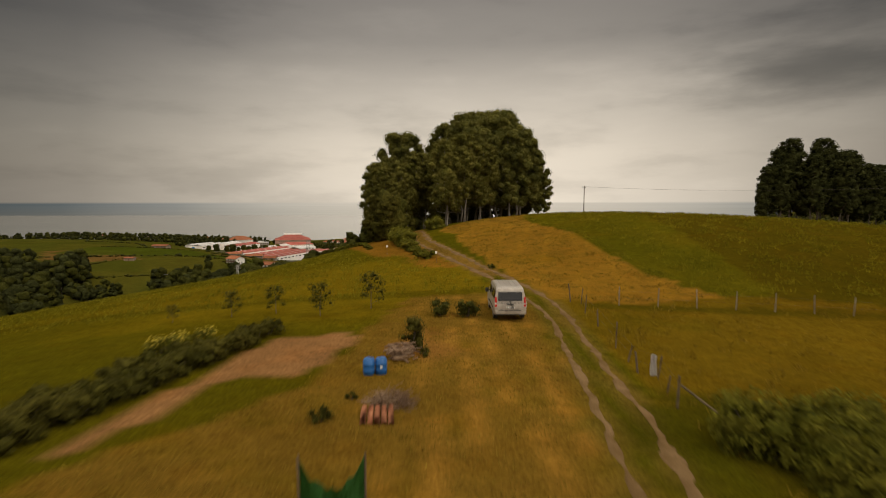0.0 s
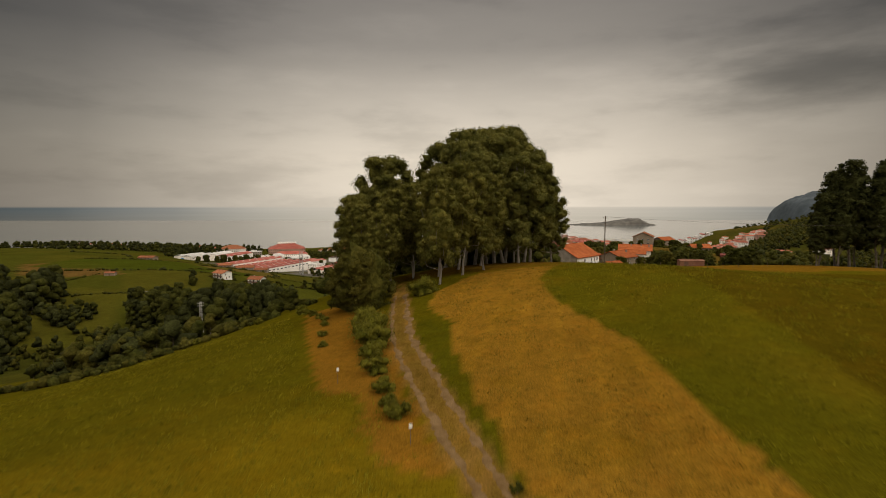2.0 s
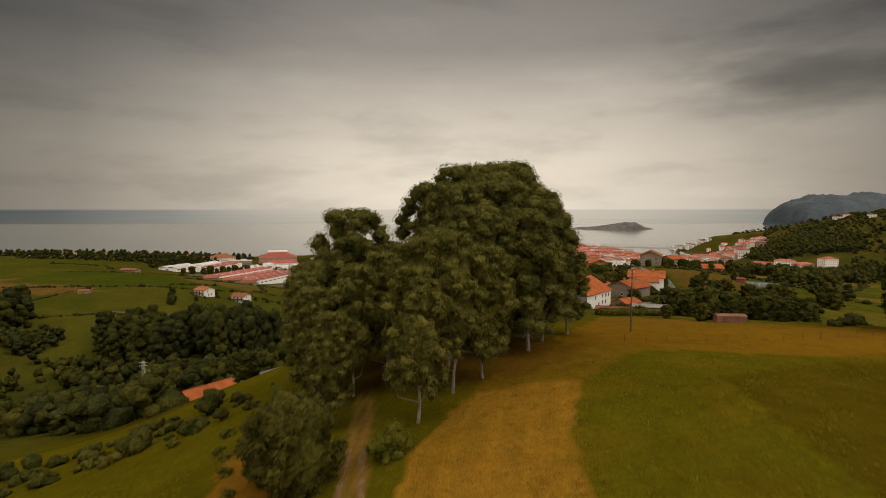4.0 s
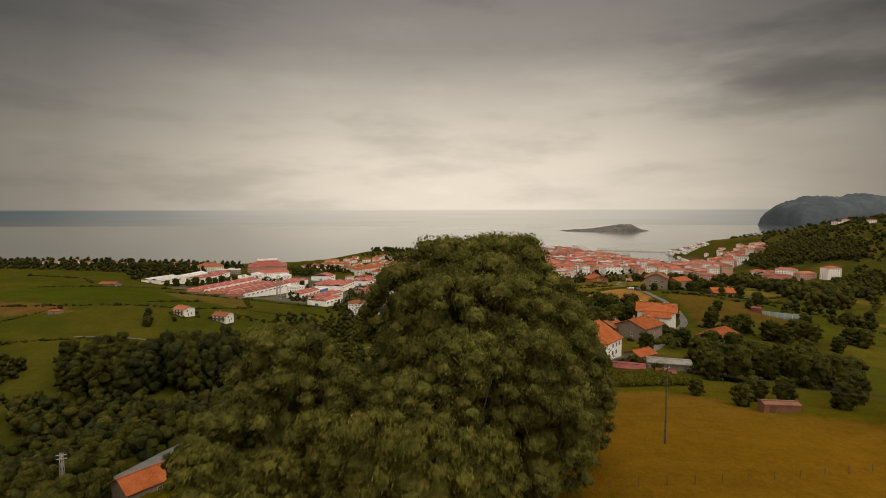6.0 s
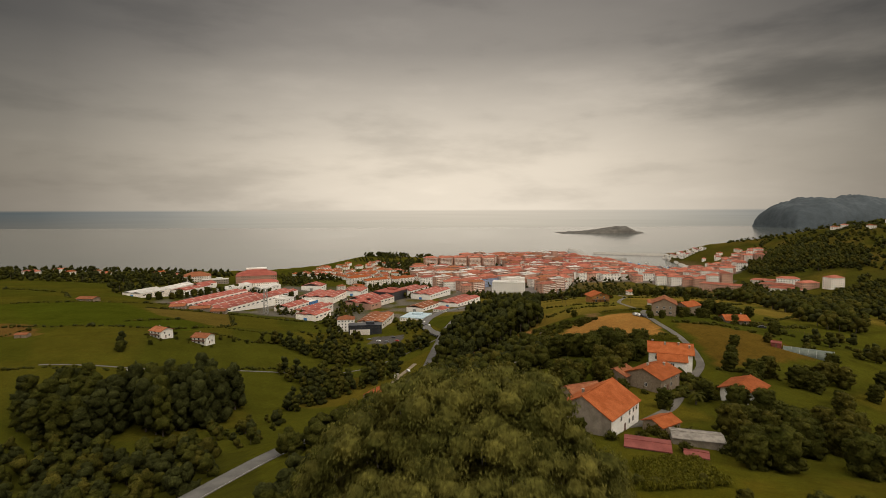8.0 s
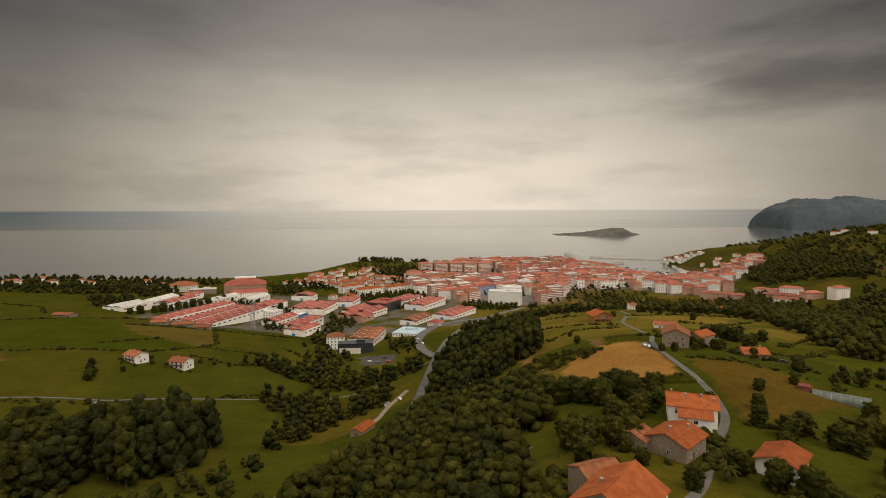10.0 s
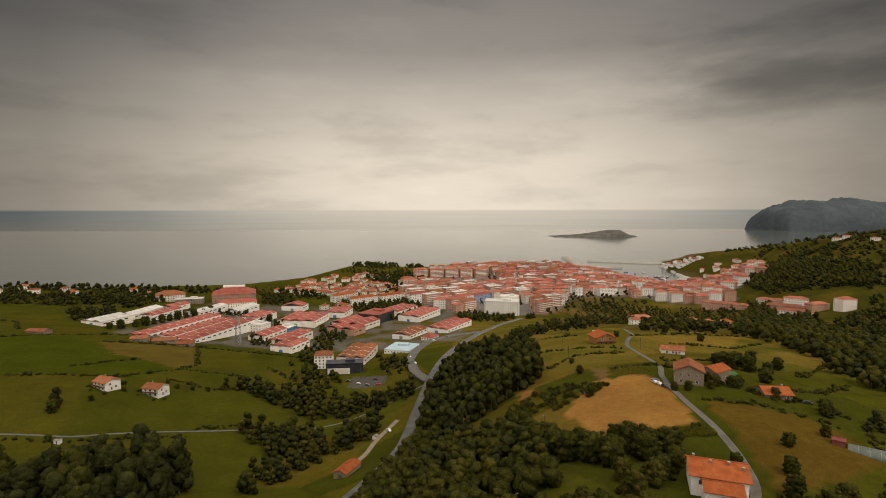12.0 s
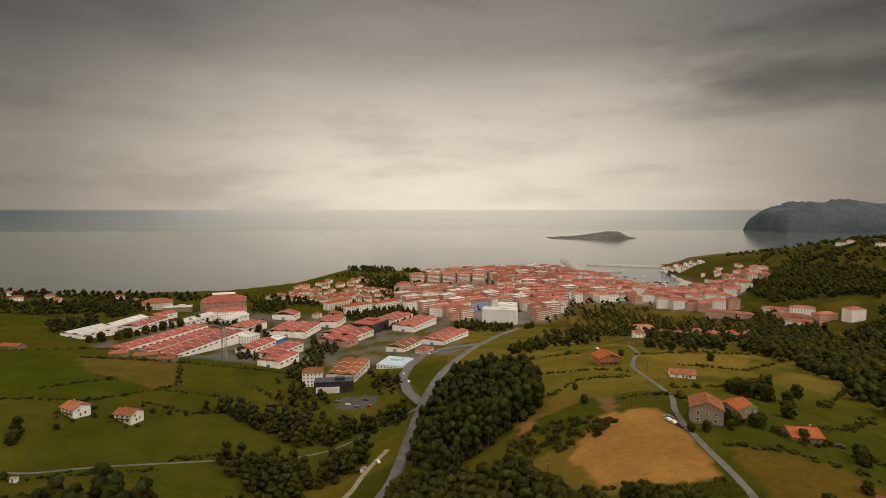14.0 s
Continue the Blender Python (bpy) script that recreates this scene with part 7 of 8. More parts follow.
def build_car(x, y, rot, paint, label, group="parked cars", floor=None):
    c = thing("car", pose(x, y, (gz(x, y) if floor is None else floor), 0, 0, rot), label, "car", group)
    bm = bmesh.new()
    prism(bm, [(-2.1, 0.35), (-2.1, 0.85), (-1.3, 0.98), (-0.7, 1.42), (0.9, 1.45), (1.7, 1.0), (2.1, 0.95), (2.1, 0.35)], -0.85, 0.85)
    bmesh.ops.bevel(bm, geom=bm.edges[:], offset=0.06, segments=1, affect="EDGES")
    part("body", bm, paint, c)
    bm = bmesh.new()
    prism(bm, [(-1.15, 1.02), (-0.68, 1.36), (0.85, 1.38), (1.5, 1.04)], -0.87, 0.87)
    part("windows", bm, VAN_GLASS, c)
    for sx in (-1, 1):
        for sy in (-1.3, 1.3):
            bm = bmesh.new()
            rod(bm, (sx * 0.7, sy, 0.31), (sx * 0.88, sy, 0.31), 0.31, 0.31, 12)
            part("wheel", bm, RUBBER, c)
    return c


for k, (x, y, r, p) in enumerate([(129.8, 397.8, 10, 0), (129.5, 402, 8, 0), (130.5, 393.5, 12, 2), (131.5, 406, 60, 1), (190, 378, 60, 2), (-8.0, 487, 30, 0), (14.5, 512, -14, 0), (5.0, 478, 165, 0), (8, 622, 20, 0), (5, 630, 15, 2), (3, 655, 10, 0), (170, 612, 20, 0),
                                  (-40, 590, 80, 0), (-32, 584, 85, 1), (-26, 595, 80, 2), (-22, 580, 85, 3), (-50, 600, 80, 1), (28, 745, 60, 0), (45, 760, 70, 1)]):
    build_car(x, y, r, CAR_PAINTS[p], ("white", "grey", "dark", "red")[p] + " car parked beside the road", floor=gz(x, y) + (0.42 if k in (6, 7, 8, 9, 10) else 0.3 if k > 11 else 0.1))
boat = thing("camper_trailer", pose(-227.8, 415.7, gz(-227.8, 415.7), 0, 0, 20), "small white trailer standing in the western meadow", "trailer")
bm = bmesh.new()
prism(bm, [(-2.4, 0.6), (-2.6, 1.4), (-1.8, 2.2), (1.6, 2.2), (2.4, 1.3), (2.2, 0.6)], -1.0, 1.0)
bmesh.ops.bevel(bm, geom=bm.edges[:], offset=0.1, segments=2, affect="EDGES")
part("body", bm, WHITE_PAINT, boat)
for sx in (-1, 1):
    bm = bmesh.new()
    rod(bm, (sx * 0.85, 0, 0.35), (sx * 1.02, 0, 0.35), 0.35, 0.35, 12)
    part("wheel", bm, RUBBER, boat)
build_house("field_hut", "small hut with an orange tiled roof in the valley", -113, 278, 15, 5, 4, 2.2, 0.9, STONE, TILE, 0.3, category="hut", doors=[("s", 0, 0.9, 1.8, TIMBER_DARK)])
for k, (x, y) in enumerate([(-192, 448), (-60, 205), (-68, 212), (-16.5, 482)]):
    build_house("white_hut", "small white hut in the grass", x, y, 20 * k, 3.2, 2.4, 1.9, 0.4, RENDER_WHITE, SHEET_OLD, 0.15, category="hut", doors=[("s", 0, 0.8, 1.7, WOOD_GREY)], group="white huts")

# ---- works, town, harbour, coast ----
def build_shed(x, y, rot, L, W, h, wall, roof, label, bays=1, lights=True, name="warehouse", group="works buildings"):
    """Industrial hall: low pitched bays side by side, ridge along x."""
    z0 = gz(x, y)
    ob = thing(name, pose(x, y, z0, 0, 0, rot), label, "warehouse", group)
    bm = bmesh.new()
    box(bm, 0, 0, -5, L, W, h + 5)
    part("wall", bm, wall, ob)
    bw = W / bays
    for b in range(bays):
        y0 = -W / 2 + bw * b
        r = bw * 0.13
        bm = bmesh.new()
        prism(bm, [(y0 - 0.15, h), (y0 + bw / 2, h + r), (y0 + bw + 0.15, h), (y0 + bw + 0.15, h + 0.3), (y0 + bw / 2, h + r + 0.3), (y0 - 0.15, h + 0.3)], -L / 2 - 0.4, L / 2 + 0.4)
        rf = part("roof", bm, roof, ob)
        if lights:
            for k in range(int(L / 14)):
                u = -L / 2 + 7 + 14 * k
                bm = bmesh.new()
                for s in (-1, 1):
                    pr = [(y0 + bw / 2 + s * bw * 0.06, h + r * 0.88 + 0.32), (y0 + bw / 2 + s * bw * 0.46, h + r * 0.08 + 0.32), (y0 + bw / 2 + s * bw * 0.46, h + r * 0.08 + 0.40), (y0 + bw / 2 + s * bw * 0.06, h + r * 0.88 + 0.40)]
                    prism(bm, pr, u - 0.55, u + 0.55)
                part("roof_light", bm, SKYLIGHT, rf)
    for side in (-1, 1):
        for k in range(int(L / 9)):
            bm = bmesh.new()
            box(bm, -L / 2 + 5 + 9 * k, side * (W / 2 + 0.02), h * 0.55, 4.5, 0.1, 1.3)
            part("window", bm, GLASS, ob)
    bm = bmesh.new()
    box(bm, L / 2 * -1 - 0.03, 0, 0, 0.12, 4.5, 4.2)
    part("door", bm, PANEL_BLUE if bays == 2 else STEEL, ob)
    return ob


W1, W2, W3 = RENDER_WHITE, RENDER_TOWN, BRICK_TOWN
RED_L, GREY_L = "pale warehouse with a low red sheet roof and roof lights", "pale warehouse with a low grey sheet roof"
for x, y, rot, L, W, h, wall, roof, lab, bays in (
        (-354, 777, 70, 44, 31, 6, W2, METAL_GREY, GREY_L, 2), (-350, 842, 80, 56, 22, 7, W2, METAL_GREY, GREY_L, 1), (-326, 845, 76, 54, 20, 8, W1, METAL_RED, RED_L, 1), (-342, 918, 70, 34, 22, 6, W1, METAL_RED, RED_L, 1),
        (-276, 781, 70, 118, 24, 7, W1, METAL_RED, RED_L, 2), (-229, 767, 72, 116, 30, 8, W1, METAL_RED, RED_L, 2), (-252, 778, 71, 100, 20, 7, W1, METAL_RED, RED_L, 2), (-215, 886, 70, 44, 32, 7, W1, METAL_RED, RED_L, 2), (-290, 905, 72, 60, 20, 7, W1, METAL_GREY, GREY_L, 1), (-250, 930, 72, 50, 22, 7, W1, METAL_GREY, GREY_L, 1),
        (-170, 780, 70, 46, 22, 8, W2, METAL_RED, RED_L, 1), (-140, 768, 68, 56, 24, 8, W2, METAL_RED, RED_L, 2), (-131, 728, 70, 36, 26, 8, W2, METAL_RED, RED_L, 2)):
    build_shed(x, y, rot, L, W, h, wall, roof, lab, bays)
for x, y, rot, L, W, h, wall, roof, lab, bays in (
        (-150, 884, 80, 58, 52, 8, W2, METAL_RED, RED_L, 3), (-183, 971, 82, 25, 34, 8, W1, METAL_RED, RED_L, 1), (-77, 865, 62, 46, 52, 8, W2, METAL_RED, RED_L, 2), (-84, 826, 62, 26, 44, 8, W3, METAL_RED, RED_L, 2),
        (-21, 972, 60, 58, 34, 8, W1, METAL_RED, RED_L, 2), (12, 932, 63, 74, 34, 9, W1, METAL_RED, RED_L, 2), (51, 834, 58, 68, 32, 7, W1, METAL_RED, RED_L, 2), (0, 797, 62, 46, 24, 6, W1, TILE_OLD, RED_L, 1),
        (-51, 680, 80, 52, 28, 9, W2, TILE_OLD, "factory hall with a weathered brown roof", 2), (-110, 940, 80, 40, 30, 8, W1, METAL_RED, RED_L, 2)):
    build_shed(x, y, rot, L, W, h, wall, roof, lab, bays)


def build_block(x, y, rot, L, W, floors, wall, roof, label, name="apartment_block", group="", flat=False, low=None, detail=True, fh=3.1, balc=None, single=True):
    """Block with storeys, a window in each bay and a hipped or flat roof."""
    h = floors * fh + 0.6
    ob = thing(name, pose(x, y, (gz(x, y) if low is None else low), 0, 0, rot), label, "apartment block" if floors > 2 else "house", group)
    bm = bmesh.new()
    box(bm, 0, 0, -6, L, W, h + 6)
    part("wall", bm, wall, ob)
    co, quads, pane = [], [], None
    for side in range(4):
        run = L if side % 2 == 0 else W
        d = (W if side % 2 == 0 else L) / 2 + 0.05
        a = side * math.pi / 2
        n = max(1, int(run / 3.4))
        for f in range(floors):
            for k in range(n):
                u = (k + 0.5) * run / n - run / 2
                z = f * fh + 1.2
                if single and floors * (L + W) < 175:
                    if pane is None:
                        bm = bmesh.new()
                        box(bm, 0, 0, 0, 1.2, 0.1, 1.35)
                        pane = part("window", bm, GLASS_FAR, ob)
                        o = pane
                    else:
                        o = new("window", pane.data)
                        o.parent = ob
                    o.matrix_basis = Matrix.Rotation(a, 4, "Z") @ pose(u, -d + 0.02, z)
                    continue
                for du, dz in ((-0.6, 0), (0.6, 0), (0.6, 1.35), (-0.6, 1.35)):
                    px, py = u + du, -d
                    co.append((px * math.cos(a) - py * math.sin(a), px * math.sin(a) + py * math.cos(a), z + dz))
                b = len(co) - 4
                quads.append((b, b + 1, b + 2, b + 3))
    if quads:
        tagged(bulk("glazing", co, quads, GLASS_FAR, ob), kind="stuff")
    if balc:
        bm = bmesh.new()
        box(bm, 0, -W / 2 - 0.5, 0.2, L * 0.86, 1.0, 0.9)
        ledge = part("balcony", bm, balc, ob)
        ledge.location.z = fh
        for f in range(2, floors):
            o = new("balcony", ledge.data)
            o.parent, o.location = ob, (0, 0, f * fh)
    bm = bmesh.new()
    if flat:
        box(bm, 0, 0, h, L + 0.5, W + 0.5, 0.5)
        box(bm, L * 0.15, 0, h + 0.5, L * 0.25, W * 0.4, 2.2)
    else:
        o, rise = 0.7, min(L, W) * 0.22
        lo = [bm.verts.new((i * (L / 2 + o), j * (W / 2 + o), h)) for i, j in ((-1, -1), (1, -1), (1, 1), (-1, 1))]
        if L >= W:
            r = [bm.verts.new((-(L - W) / 2 - 0.3, 0, h + rise)), bm.verts.new(((L - W) / 2 + 0.3, 0, h + rise))]
            fs = ((lo[0], lo[1], r[1], r[0]), (lo[2], lo[3], r[0], r[1]), (lo[1], lo[2], r[1]), (lo[3], lo[0], r[0]))
        else:
            r = [bm.verts.new((0, -(W - L) / 2 - 0.3, h + rise)), bm.verts.new((0, (W - L) / 2 + 0.3, h + rise))]
            fs = ((lo[1], lo[2], r[1], r[0]), (lo[3], lo[0], r[0], r[1]), (lo[0], lo[1], r[0]), (lo[2], lo[3], r[1]))
        for f in fs:
            bm.faces.new(f)
        bm.faces.new(lo[::-1])
    part("roof", bm, roof, ob)
    if detail:
        bm = bmesh.new()
        box(bm, L * 0.2, 0, h, 1.0, 1.0, min(L, W) * 0.22 + 1.2)
        part("chimney", bm, RENDER_GREY, ob)
    return ob


build_block(-51, 907, 62, 44, 34, 4, PANEL_BLACK, METAL_RED, "black-clad office block with ribbon windows", "office_block", flat=True, detail=False)
build_block(-155, 808, 70, 18, 18, 3, PANEL_BLUE, METAL_GREY, "bright blue clad tower of a works", "works_tower", flat=True, detail=False)
build_block(-191, 815, 70, 20, 20, 3, RENDER_WHITE, METAL_GREY, "white flat-roofed works building", "works_building", flat=True, detail=False)
build_block(-57, 629, 4, 33, 13, 3, PANEL_BLACK, PANEL_BLACK, "dark office wing with tan bands and glazing", "office_wing", flat=True, detail=False)
bm = bmesh.new()
box(bm, -5, -6.7, 0.5, 20, 0.5, 5.5)
part("tan_panel", bm, RENDER_TOWN, bpy.data.objects["office_wing"], "tan stone panel between windows")
build_block(-80, 652, 4, 17, 15, 4, RENDER_WHITE, TILE_OLD, "old white four-storey house with a hipped brown roof", "town_house")
build_block(-7, 708, 70, 32, 28, 1, RENDER_WHITE, PANEL_PALE, "filling station with a pale blue canopy roof", "filling_station", flat=True, detail=False)
build_block(24, 764, 60, 18, 14, 1, RENDER_WHITE, METAL_RED, "small kiosk with a red canopy roof", "kiosk", detail=False)
for x, y, r, L in ((-122, 1066, 45, 44), (-85, 1040, 38, 50), (-41, 1082, 40, 48)):
    build_block(x, y, r, L, 15, 4, RENDER_WHITE, TILE, "white apartment block with an orange tiled roof and balconies", group="apartment blocks", balc=RENDER_TOWN)
build_block(145, 984, -14, 54, 26, 7, RENDER_WHITE, METAL_GREY, "large white slab block with rows of windows", flat=True, detail=False)
build_block(160, 1004, -14, 30, 22, 9, RENDER_WHITE, METAL_GREY, "white block with a raised top storey", flat=True, detail=False)
build_block(112, 1104, 38, 74, 16, 5, FACADE_BLUE, TILE_TOWN, "long blue-fronted apartment block with red roof", detail=False)
build_block(56, 1030, 4, 42, 16, 5, RENDER_WHITE, TILE_TOWN, "white apartment block with glazed balconies", detail=False)
for k in range(5):
    build_block(14 + 37 * k, 1402 + 11 * k, 13, 33, 16, 7, BRICK_TOWN, TILE_TOWN, "brown brick apartment block on the rise above the sea", group="brick blocks", detail=False, balc=RENDER_TOWN)
big = build_block(-294, 1023, 17, 66, 46, 4, BRICK_TOWN, METAL_RED, "large brown hall with a broad red roof and white ridge", "sports_hall", fh=3.7, detail=False)
bm = bmesh.new()
box(bm, 0, 0, 24.2, 34, 7, 2.6, 0, 0.2)
part("ridge_band", bm, RENDER_WHITE, big, "white raised band along the ridge")
build_block(-268, 960, 20, 56, 20, 3, RENDER_TOWN, METAL_RED, "long pale building with red roof below the hall", "works_building", detail=False)
build_block(-388, 1000, 25, 44, 30, 3, RENDER_TOWN, TILE_OLD, "broad building with a brown hipped roof", "works_building", detail=False)
build_block(-350, 985, 15, 40, 16, 2, RENDER_GREY, METAL_GREY, "grey stepped building beside the hall", "works_building", flat=True, detail=False)
for x, y, r, L, W, f, wl_, lab in ((600, 843, 6, 22, 15, 5, RENDER_TOWN, "pale apartment tower with brown balconies on the slope"), (575, 862, 6, 28, 14, 3, BRICK_TOWN, "brick apartment block on the slope"), (556, 925, -42, 46, 13, 3, RENDER_TOWN, "long stepped apartment block with red roofs"),
                                   (540, 878, -44, 46, 13, 3, BRICK_TOWN, "long stepped brick block with red roofs"), (523, 835, -44, 40, 13, 3, RENDER_TOWN, "long stepped apartment block with red roofs"), (572, 900, -30, 30, 14, 4, RENDER_WHITE, "white apartment block with red roof"), (500, 955, -40, 70, 12, 3, BRICK_TOWN, "long low brick terrace with red roof"), (340, 905, -5, 26, 12, 2, RENDER_WHITE, "low white house with balconies")):
    build_block(x, y, r, L, W, f, wl_, TILE_TOWN, lab, group="slope apartments", detail=False)
# lattice mast above the works
tw = thing("steel_mast", pose(-190, 735, gz(-190, 735)), "slender grey lattice steel mast above the warehouses", "mast")
for s in ((-1, -1), (1, -1), (1, 1), (-1, 1)):
    bm = bmesh.new()
    rod(bm, (2.4 * s[0], 2.4 * s[1], 0), (1.5 * s[0], 1.5 * s[1], 32), 0.28, 0.22, 4)
    part("leg", bm, STEEL, tw)
for k in range(8):
    bm = bmesh.new()
    w0, w1 = 2.4 - 0.11 * k, 2.3 - 0.11 * k
    for a, b in (((-w0, -w0, 4 * k), (w1, -w1, 4 * k + 4)), ((w0, -w0, 4 * k), (w1, w1, 4 * k + 4)), ((w0, w0, 4 * k), (-w1, w1, 4 * k + 4)), ((-w0, w0, 4 * k), (-w1, -w1, 4 * k + 4))):
        rod(bm, a, b, 0.16, 0.16, 4)
    part("brace", bm, STEEL, tw)

# the old town: patterns copied over its quarters
rng = random.Random(21)
PATTERNS = []
for k in range(18):
    L, W, f = rng.choice((15, 18, 20, 22)), rng.choice((12, 13, 14)), rng.choice((4, 4, 5, 5, 6, 6))
    PATTERNS.append(build_block(0, 0, 0, L, W, f, (BRICK_TOWN, RENDER_TOWN, BRICK_TOWN, RENDER_WHITE, BRICK_TOWN, RENDER_TOWN)[k % 6], TILE_TOWN, "tall town house with a red tiled hipped roof", "town_house", "old town houses", detail=k % 3 == 0, low=0.0, single=False))
SLABS = [build_block(0, 0, 0, L, 14, f, w, r, "long apartment block with rows of windows", "apartment_block", "town apartment blocks", flat=fl, detail=False, low=0.0, single=False, balc=RENDER_TOWN if w is BRICK_TOWN else BRICK_TOWN) for L, f, w, r, fl in
         ((34, 6, BRICK_TOWN, TILE_TOWN, False), (40, 5, RENDER_TOWN, TILE_TOWN, False), (30, 7, BRICK_TOWN, METAL_GREY, True), (36, 5, RENDER_WHITE, METAL_RED, False), (26, 6, BRICK_TOWN, TILE_OLD, False))]
# rows of houses back to back along streets, each quarter turned its own way
SWAP = {TILE_TOWN: TILE_ROWS, RENDER_TOWN: FACADE_ROWS, RENDER_WHITE: FACADE_ROWS, BRICK_TOWN: BRICK_ROWS}
PLACES = []
for x0, x1, turn in ((-60, 235, 32), (235, 460, 16), (460, 800, -12)):
    c, s = math.cos(radians(turn)), math.sin(radians(turn))
    v = -700.0
    row = 0
    while v < 2000:
        u = -900.0 + rng.uniform(0, 15)
        while u < 2200:
            px, py = c * u - s * v, s * u + c * v
            big = px < 430 and rng.random() < 0.5
            p = rng.choice(SLABS if big else PATTERNS)
            if x0 <= px < x1 and 980 < py < 1730 and inside(np.array([px]), np.array([py]), TOWN)[0] and rng.random() < 0.92 and not (92 < px < 205 and 955 < py < 1125) and not (-25 < px < 205 and 1330 < py < 1480) and gz(px, py) > SEA + 1.5:
                PLACES.append((py, p, pose(px, py, gz(px, py) + rng.uniform(-0.6, 0.6), 0, 0, turn + rng.choice((0, 0, 0, 180)) + rng.uniform(-2, 2))))
            u += (39 if big else 21.5) + (9 if rng.random() < 0.12 else 0)
        v += 16.5 if row % 2 == 0 else 26
        row += 1
# the front rows are houses of their own, the mass behind them one body
PLACES.sort(key=lambda q: q[0])
for _, p, m in PLACES[:290]:
    copy_thing(p, m)
co, quads, kinds, mats, base = [], [], [], [], 0
for _, p, m in PLACES[290:]:
    for ch in p.children:
        me = ch.data
        v = np.empty(len(me.vertices) * 3, np.float32)
        me.vertices.foreach_get("co", v)
        r, t = np.array(m.to_3x3()), np.array(m.translation)
        co.append((v.reshape(-1, 3) + np.array(ch.location)) @ r.T + t)
        mat = SWAP.get(me.materials[0], me.materials[0])
        if mat not in mats:
            mats.append(mat)
        for f in me.polygons:
            ids = list(f.vertices)
            quads.append([base + i for i in ids])
            kinds.append(mats.index(mat))
        base += len(me.vertices)
if co:
    me = bpy.data.meshes.new("town_rows")
    me.from_pydata(np.concatenate(co).tolist(), [], quads)
    for mat in mats:
        me.materials.append(mat)
    me.polygons.foreach_set("material_index", np.array(kinds, np.int32))
    tagged(new("town_rows", me), "crowded rows of red-roofed town houses down to the harbour", "town houses", kind="stuff")
# villas among trees on the western rise and behind it
SMALL = [build_block(0, 0, 0, L, 10, f, w, r, lab, "suburb_house", "suburb houses", low=0.0, single=False) for L, f, w, r, lab in
         ((14, 2, RENDER_WHITE, TILE_TOWN, "white suburban house with a red tiled roof"), (12, 2, RENDER_TOWN, TILE_OLD, "cream suburban house with a brown roof"), (16, 2, RENDER_WHITE, TILE, "white suburban house with an orange roof"))]
for poly, n in (([(-260, 1130), (-150, 1120), (-60, 1150), (20, 1190), (10, 1280), (-100, 1300), (-230, 1260)], 95), ([(-700, 1020), (-520, 1000), (-430, 1040), (-460, 1120), (-700, 1130)], 12), ([(-160, 1000), (-130, 960), (-90, 980), (-60, 1000), (-100, 1010)], 5), ([(720, 1330), (780, 1380), (860, 1500), (800, 1620), (740, 1450)], 10),
                ([(900, 900), (1200, 1100), (1300, 1400), (1000, 1500), (850, 1150)], 12), ([(230, 700), (420, 760), (500, 830), (380, 850), (240, 800)], 9), ([(20, 1620), (120, 1680), (230, 1740), (60, 1740)], 16), ([(-240, 1280), (-100, 1320), (-40, 1380), (-130, 1450), (-215, 1400)], 26)):
    xs, ys = [p[0] for p in poly], [p[1] for p in poly]
    made = 0
    for _ in range(4000):
        px, py = rng.uniform(min(xs), max(xs)), rng.uniform(min(ys), max(ys))
        if inside(np.array([px]), np.array([py]), poly)[0] and gz(px, py) > SEA + 2:
            copy_thing(rng.choice(SMALL), pose(px, py, gz(px, py), 0, 0, rng.uniform(0, 180)))
            made += 1
            if made >= n:
                break
for p in PATTERNS + SLABS + SMALL:
    hide_source(p)
build_block(349, 1500, 10, 14, 14, 11, BRICK_TOWN, METAL_GREY, "lone square brick tower above the old town", "tower_block", flat=True, detail=False)

# ---- harbour and coast ----
def mole(name, pts, width, top, mat, label):
    co, quads = [], []
    for i, (x, y) in enumerate(pts):
        (ax, ay), (bx, by) = pts[max(i - 1, 0)], pts[min(i + 1, len(pts) - 1)]
        l = math.hypot(bx - ax, by - ay)
        nx, ny = -(by - ay) / l, (bx - ax) / l
        for s, z in ((-0.75, SEA - 6), (-0.5, top), (0.2, top), (0.22, top + 1.6), (0.5, top + 1.6), (0.8, SEA - 6)):
            co.append((x + nx * s * width, y + ny * s * width, z))
        if i:
            k = i * 6
            quads += [(k - 6 + j, k - 5 + j, k + 1 + j, k + j) for j in range(5)]
    n = len(pts) * 6
    quads += [(0, 1, 2, 5), (2, 3, 4, 5), (n - 1, n - 4, n - 5, n - 6), (n - 1, n - 2, n - 3, n - 4)]
    return tagged(bulk(name, co, quads, mat), label, "harbour wall", kind="structure")


mole("pier", [(606, 1975), (690, 1930), (780, 1890), (830, 1880), (850, 1800)], 16, SEA + 4.5, CONCRETE, "long grey concrete outer pier of the harbour")
mole("breakwater", [(505, 1690), (520, 1790), (540, 1900), (560, 2010), (565, 2110)], 26, SEA + 7, CONCRETE, "pale rubble breakwater running out to sea")
mole("quay", [(535, 1780), (590, 1760), (640, 1745)], 12, SEA + 3.5, CONCRETE, "short inner harbour mole")
mole("quay", [(535, 1500), (588, 1412), (650, 1398), (722, 1500), (765, 1640), (790, 1780), (850, 1850)], 30, SEA + 3.2, CONCRETE, "grey concrete quay round the harbour basin")
rng = random.Random(4)
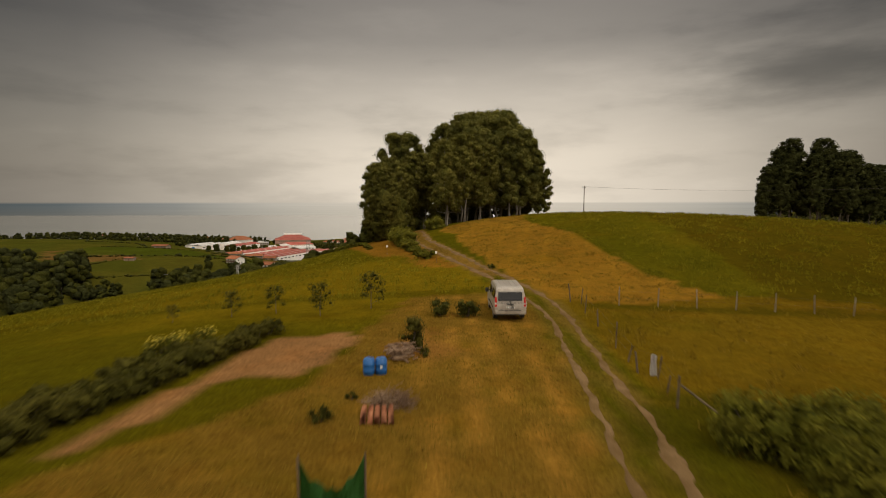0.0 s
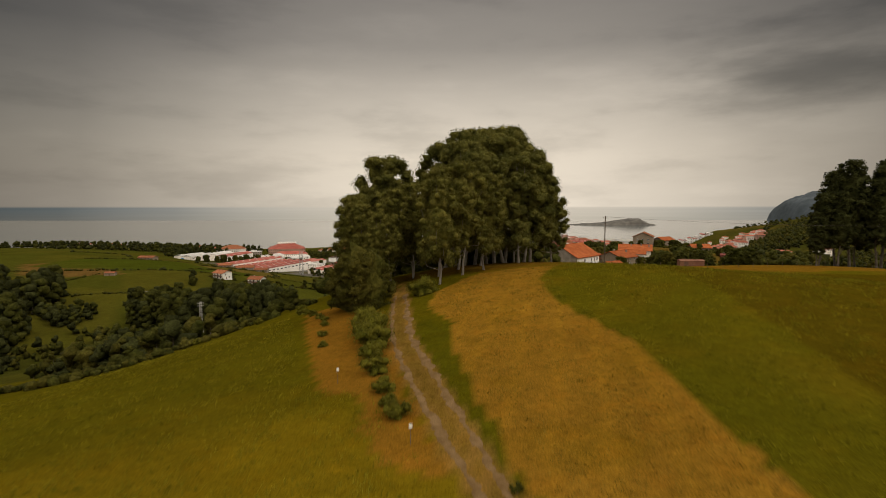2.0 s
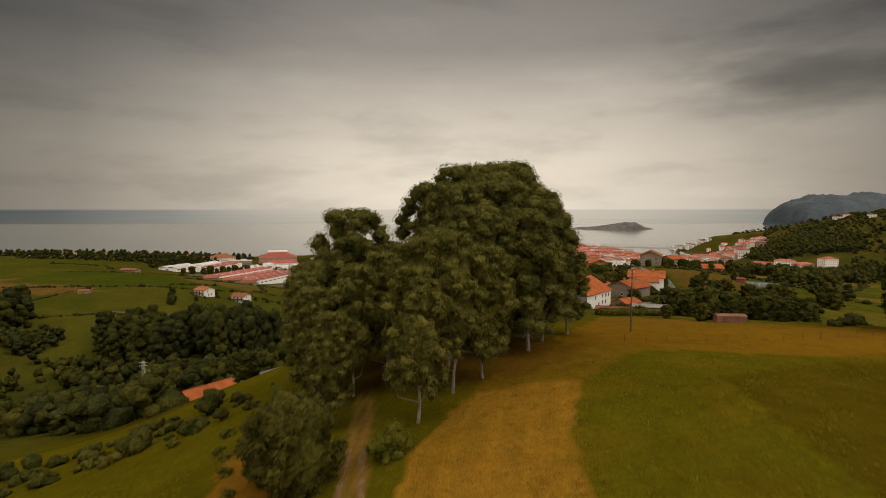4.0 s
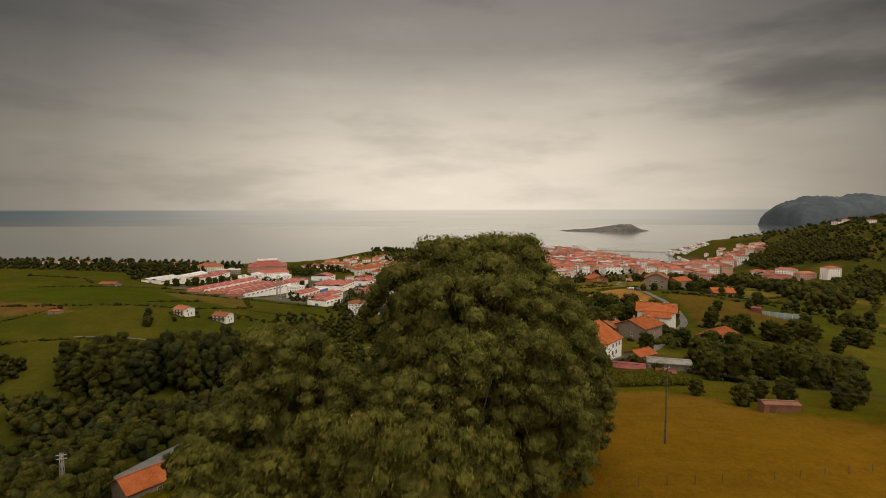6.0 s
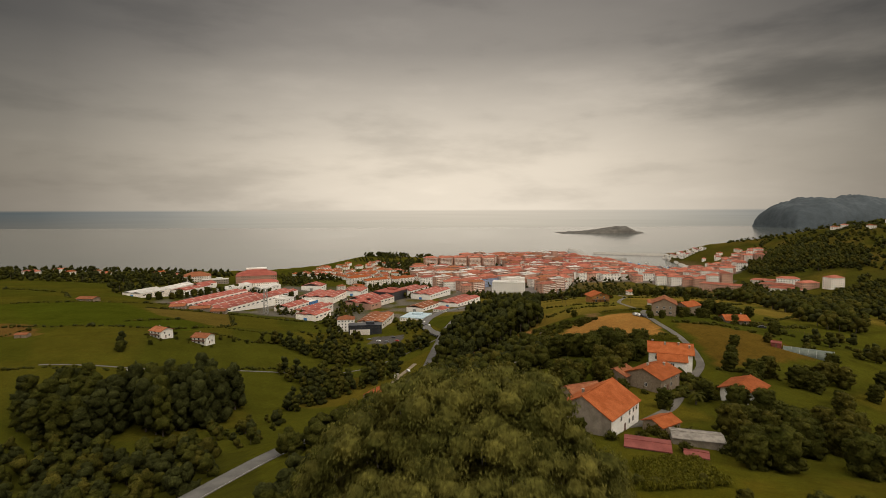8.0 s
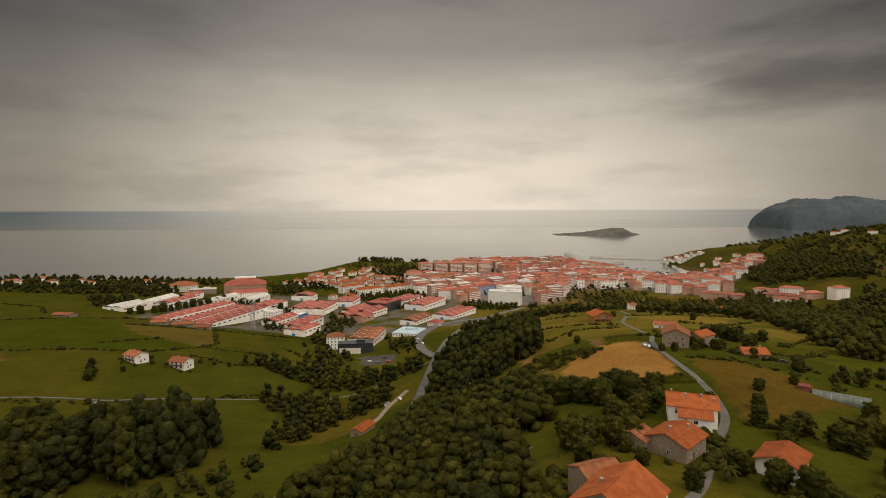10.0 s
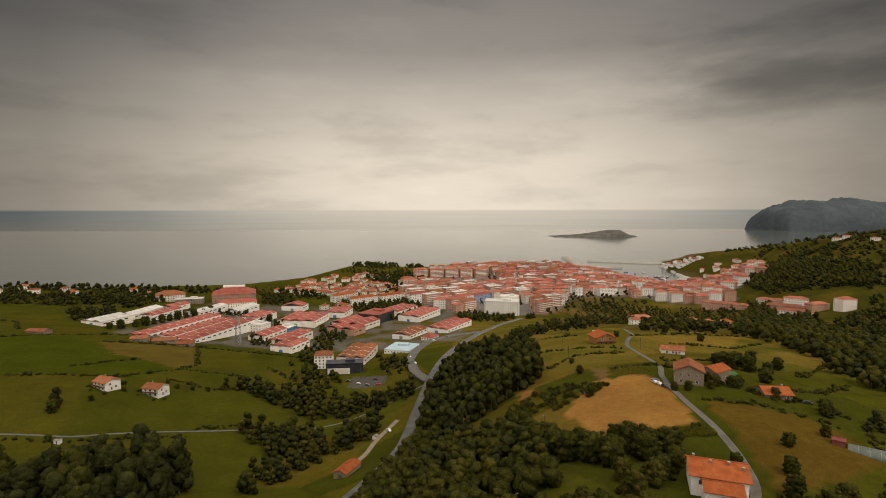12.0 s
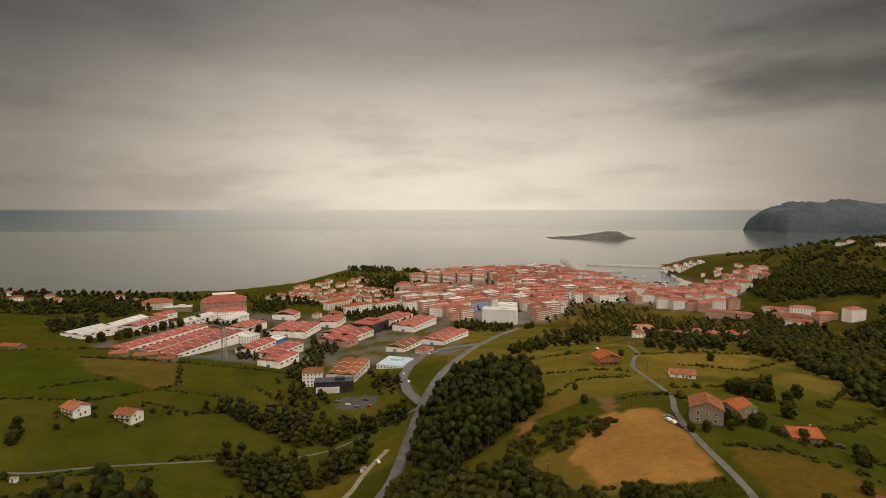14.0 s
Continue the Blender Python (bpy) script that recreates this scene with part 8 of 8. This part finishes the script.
for k in range(14):
    x, y = 770 + 14 * (k % 5) + rng.uniform(-4, 4), 1640 + 45 * (k // 5) + rng.uniform(-6, 6)
    build_shed(x, y, 80, 26, 12, 6, RENDER_WHITE, (METAL_GREY, METAL_RED)[k % 2], "harbour shed with a low sheet roof", 1, False, "harbour_shed", "harbour sheds")
for k in range(16):
    x, y = 600 + rng.uniform(0, 100), 1460 + rng.uniform(0, 190)
    b = thing("fishing_boat", pose(x, y, SEA, 0, 0, rng.uniform(0, 360)), "small fishing boat moored in the harbour", "boat", "moored boats")
    bm = bmesh.new()
    hull = [[bm.verts.new((u, s * w * (1 if z else 0.6), z)) for u, w in ((-6, 1.6), (-2, 2.0), (3, 1.7), (7, 0.1))] for s in (-1, 1) for z in (-0.5, 1.6)]
    for a, c in ((0, 1), (3, 2)):
        for i in range(3):
            bm.faces.new((hull[a][i], hull[a][i + 1], hull[c][i + 1], hull[c][i]))
    for i in range(3):
        bm.faces.new((hull[1][i], hull[1][i + 1], hull[3][i + 1], hull[3][i]))
    bm.faces.new((hull[0][0], hull[1][0], hull[3][0], hull[2][0]))
    part("hull", bm, (WHITE_PAINT, PANEL_BLUE, SHED_RED)[k % 3], b)
    bm = bmesh.new()
    box(bm, -2.5, 0, 1.5, 3, 2.2, 2.2, 0, 0.15)
    part("wheelhouse", bm, WHITE_PAINT, b)
    bm = bmesh.new()
    rod(bm, (0.5, 0, 1.5), (0.5, 0, 8), 0.09, 0.05, 5)
    part("mast", bm, WOOD_GREY, b)


def rise(name, xs, ys, height, mat, label):
    ob, gx, gy, z = sheet(name, xs, ys, height, mat)
    return tagged(ob, label, "island" if "island" in name else "headland", kind="structure")


def island_height(x, y):
    u, v = (x - 1200) / 285, (y - 3700) / 95
    prof = np.interp(u, [-1.1, -1.0, -0.75, -0.35, 0.0, 0.2, 0.45, 0.62, 0.72, 0.86, 1.0, 1.1], [-8, 1, 7, 14, 26, 36, 44, 46, 30, 10, 2, -8])
    return SEA + prof * np.clip(1.15 - v * v, 0, 1) ** 0.5 - 8 * (np.abs(v) > 1.05) + 2.5 * wobble(x, y, 60, 31) + 1.2 * wobble(x, y, 17, 32) - 1


rise("island", np.linspace(820, 1580, 90), np.linspace(3580, 3820, 30), island_height, ROCK, "low dark rocky island offshore with a flat green top")


def headland_height(x, y):
    u = (x - 3060) / 100.0
    prof = np.interp(u, [-1.2, 0.0, 0.12, 0.5, 1.0, 2.2, 3.4, 5.0, 6.6, 7.3, 8.2, 10, 12, 16, 22], [-20, -15, 70, 150, 195, 235, 268, 250, 262, 290, 268, 244, 246, 262, 230])
    v = (y - 4690) / 330
    cut = np.clip(1.08 - v * v, 0, 1) ** 0.45
    return SEA + (prof + 9 * wobble(x, y, 190, 41) + 5 * wobble(x, y, 60, 42)) * np.where(prof > 0, cut, 1) - 4


# the rock and scrub colours carry the blue of distance haze
rise("headland", np.linspace(2860, 4900, 140), np.linspace(4340, 4940, 50), headland_height, material("hazed_headland_rock_and_scrub", (0.042, 0.054, 0.062), (0.058, 0.072, 0.082), 260.0, 0.95, 0.15, fine=40.0), "steep dark headland with grey cliffs across the bay")

# ---- the patterns of the planting are taken away ----
for pattern in EUCA + SLIM + PINES + OAKS + BUSHES:
    hide_source(pattern)
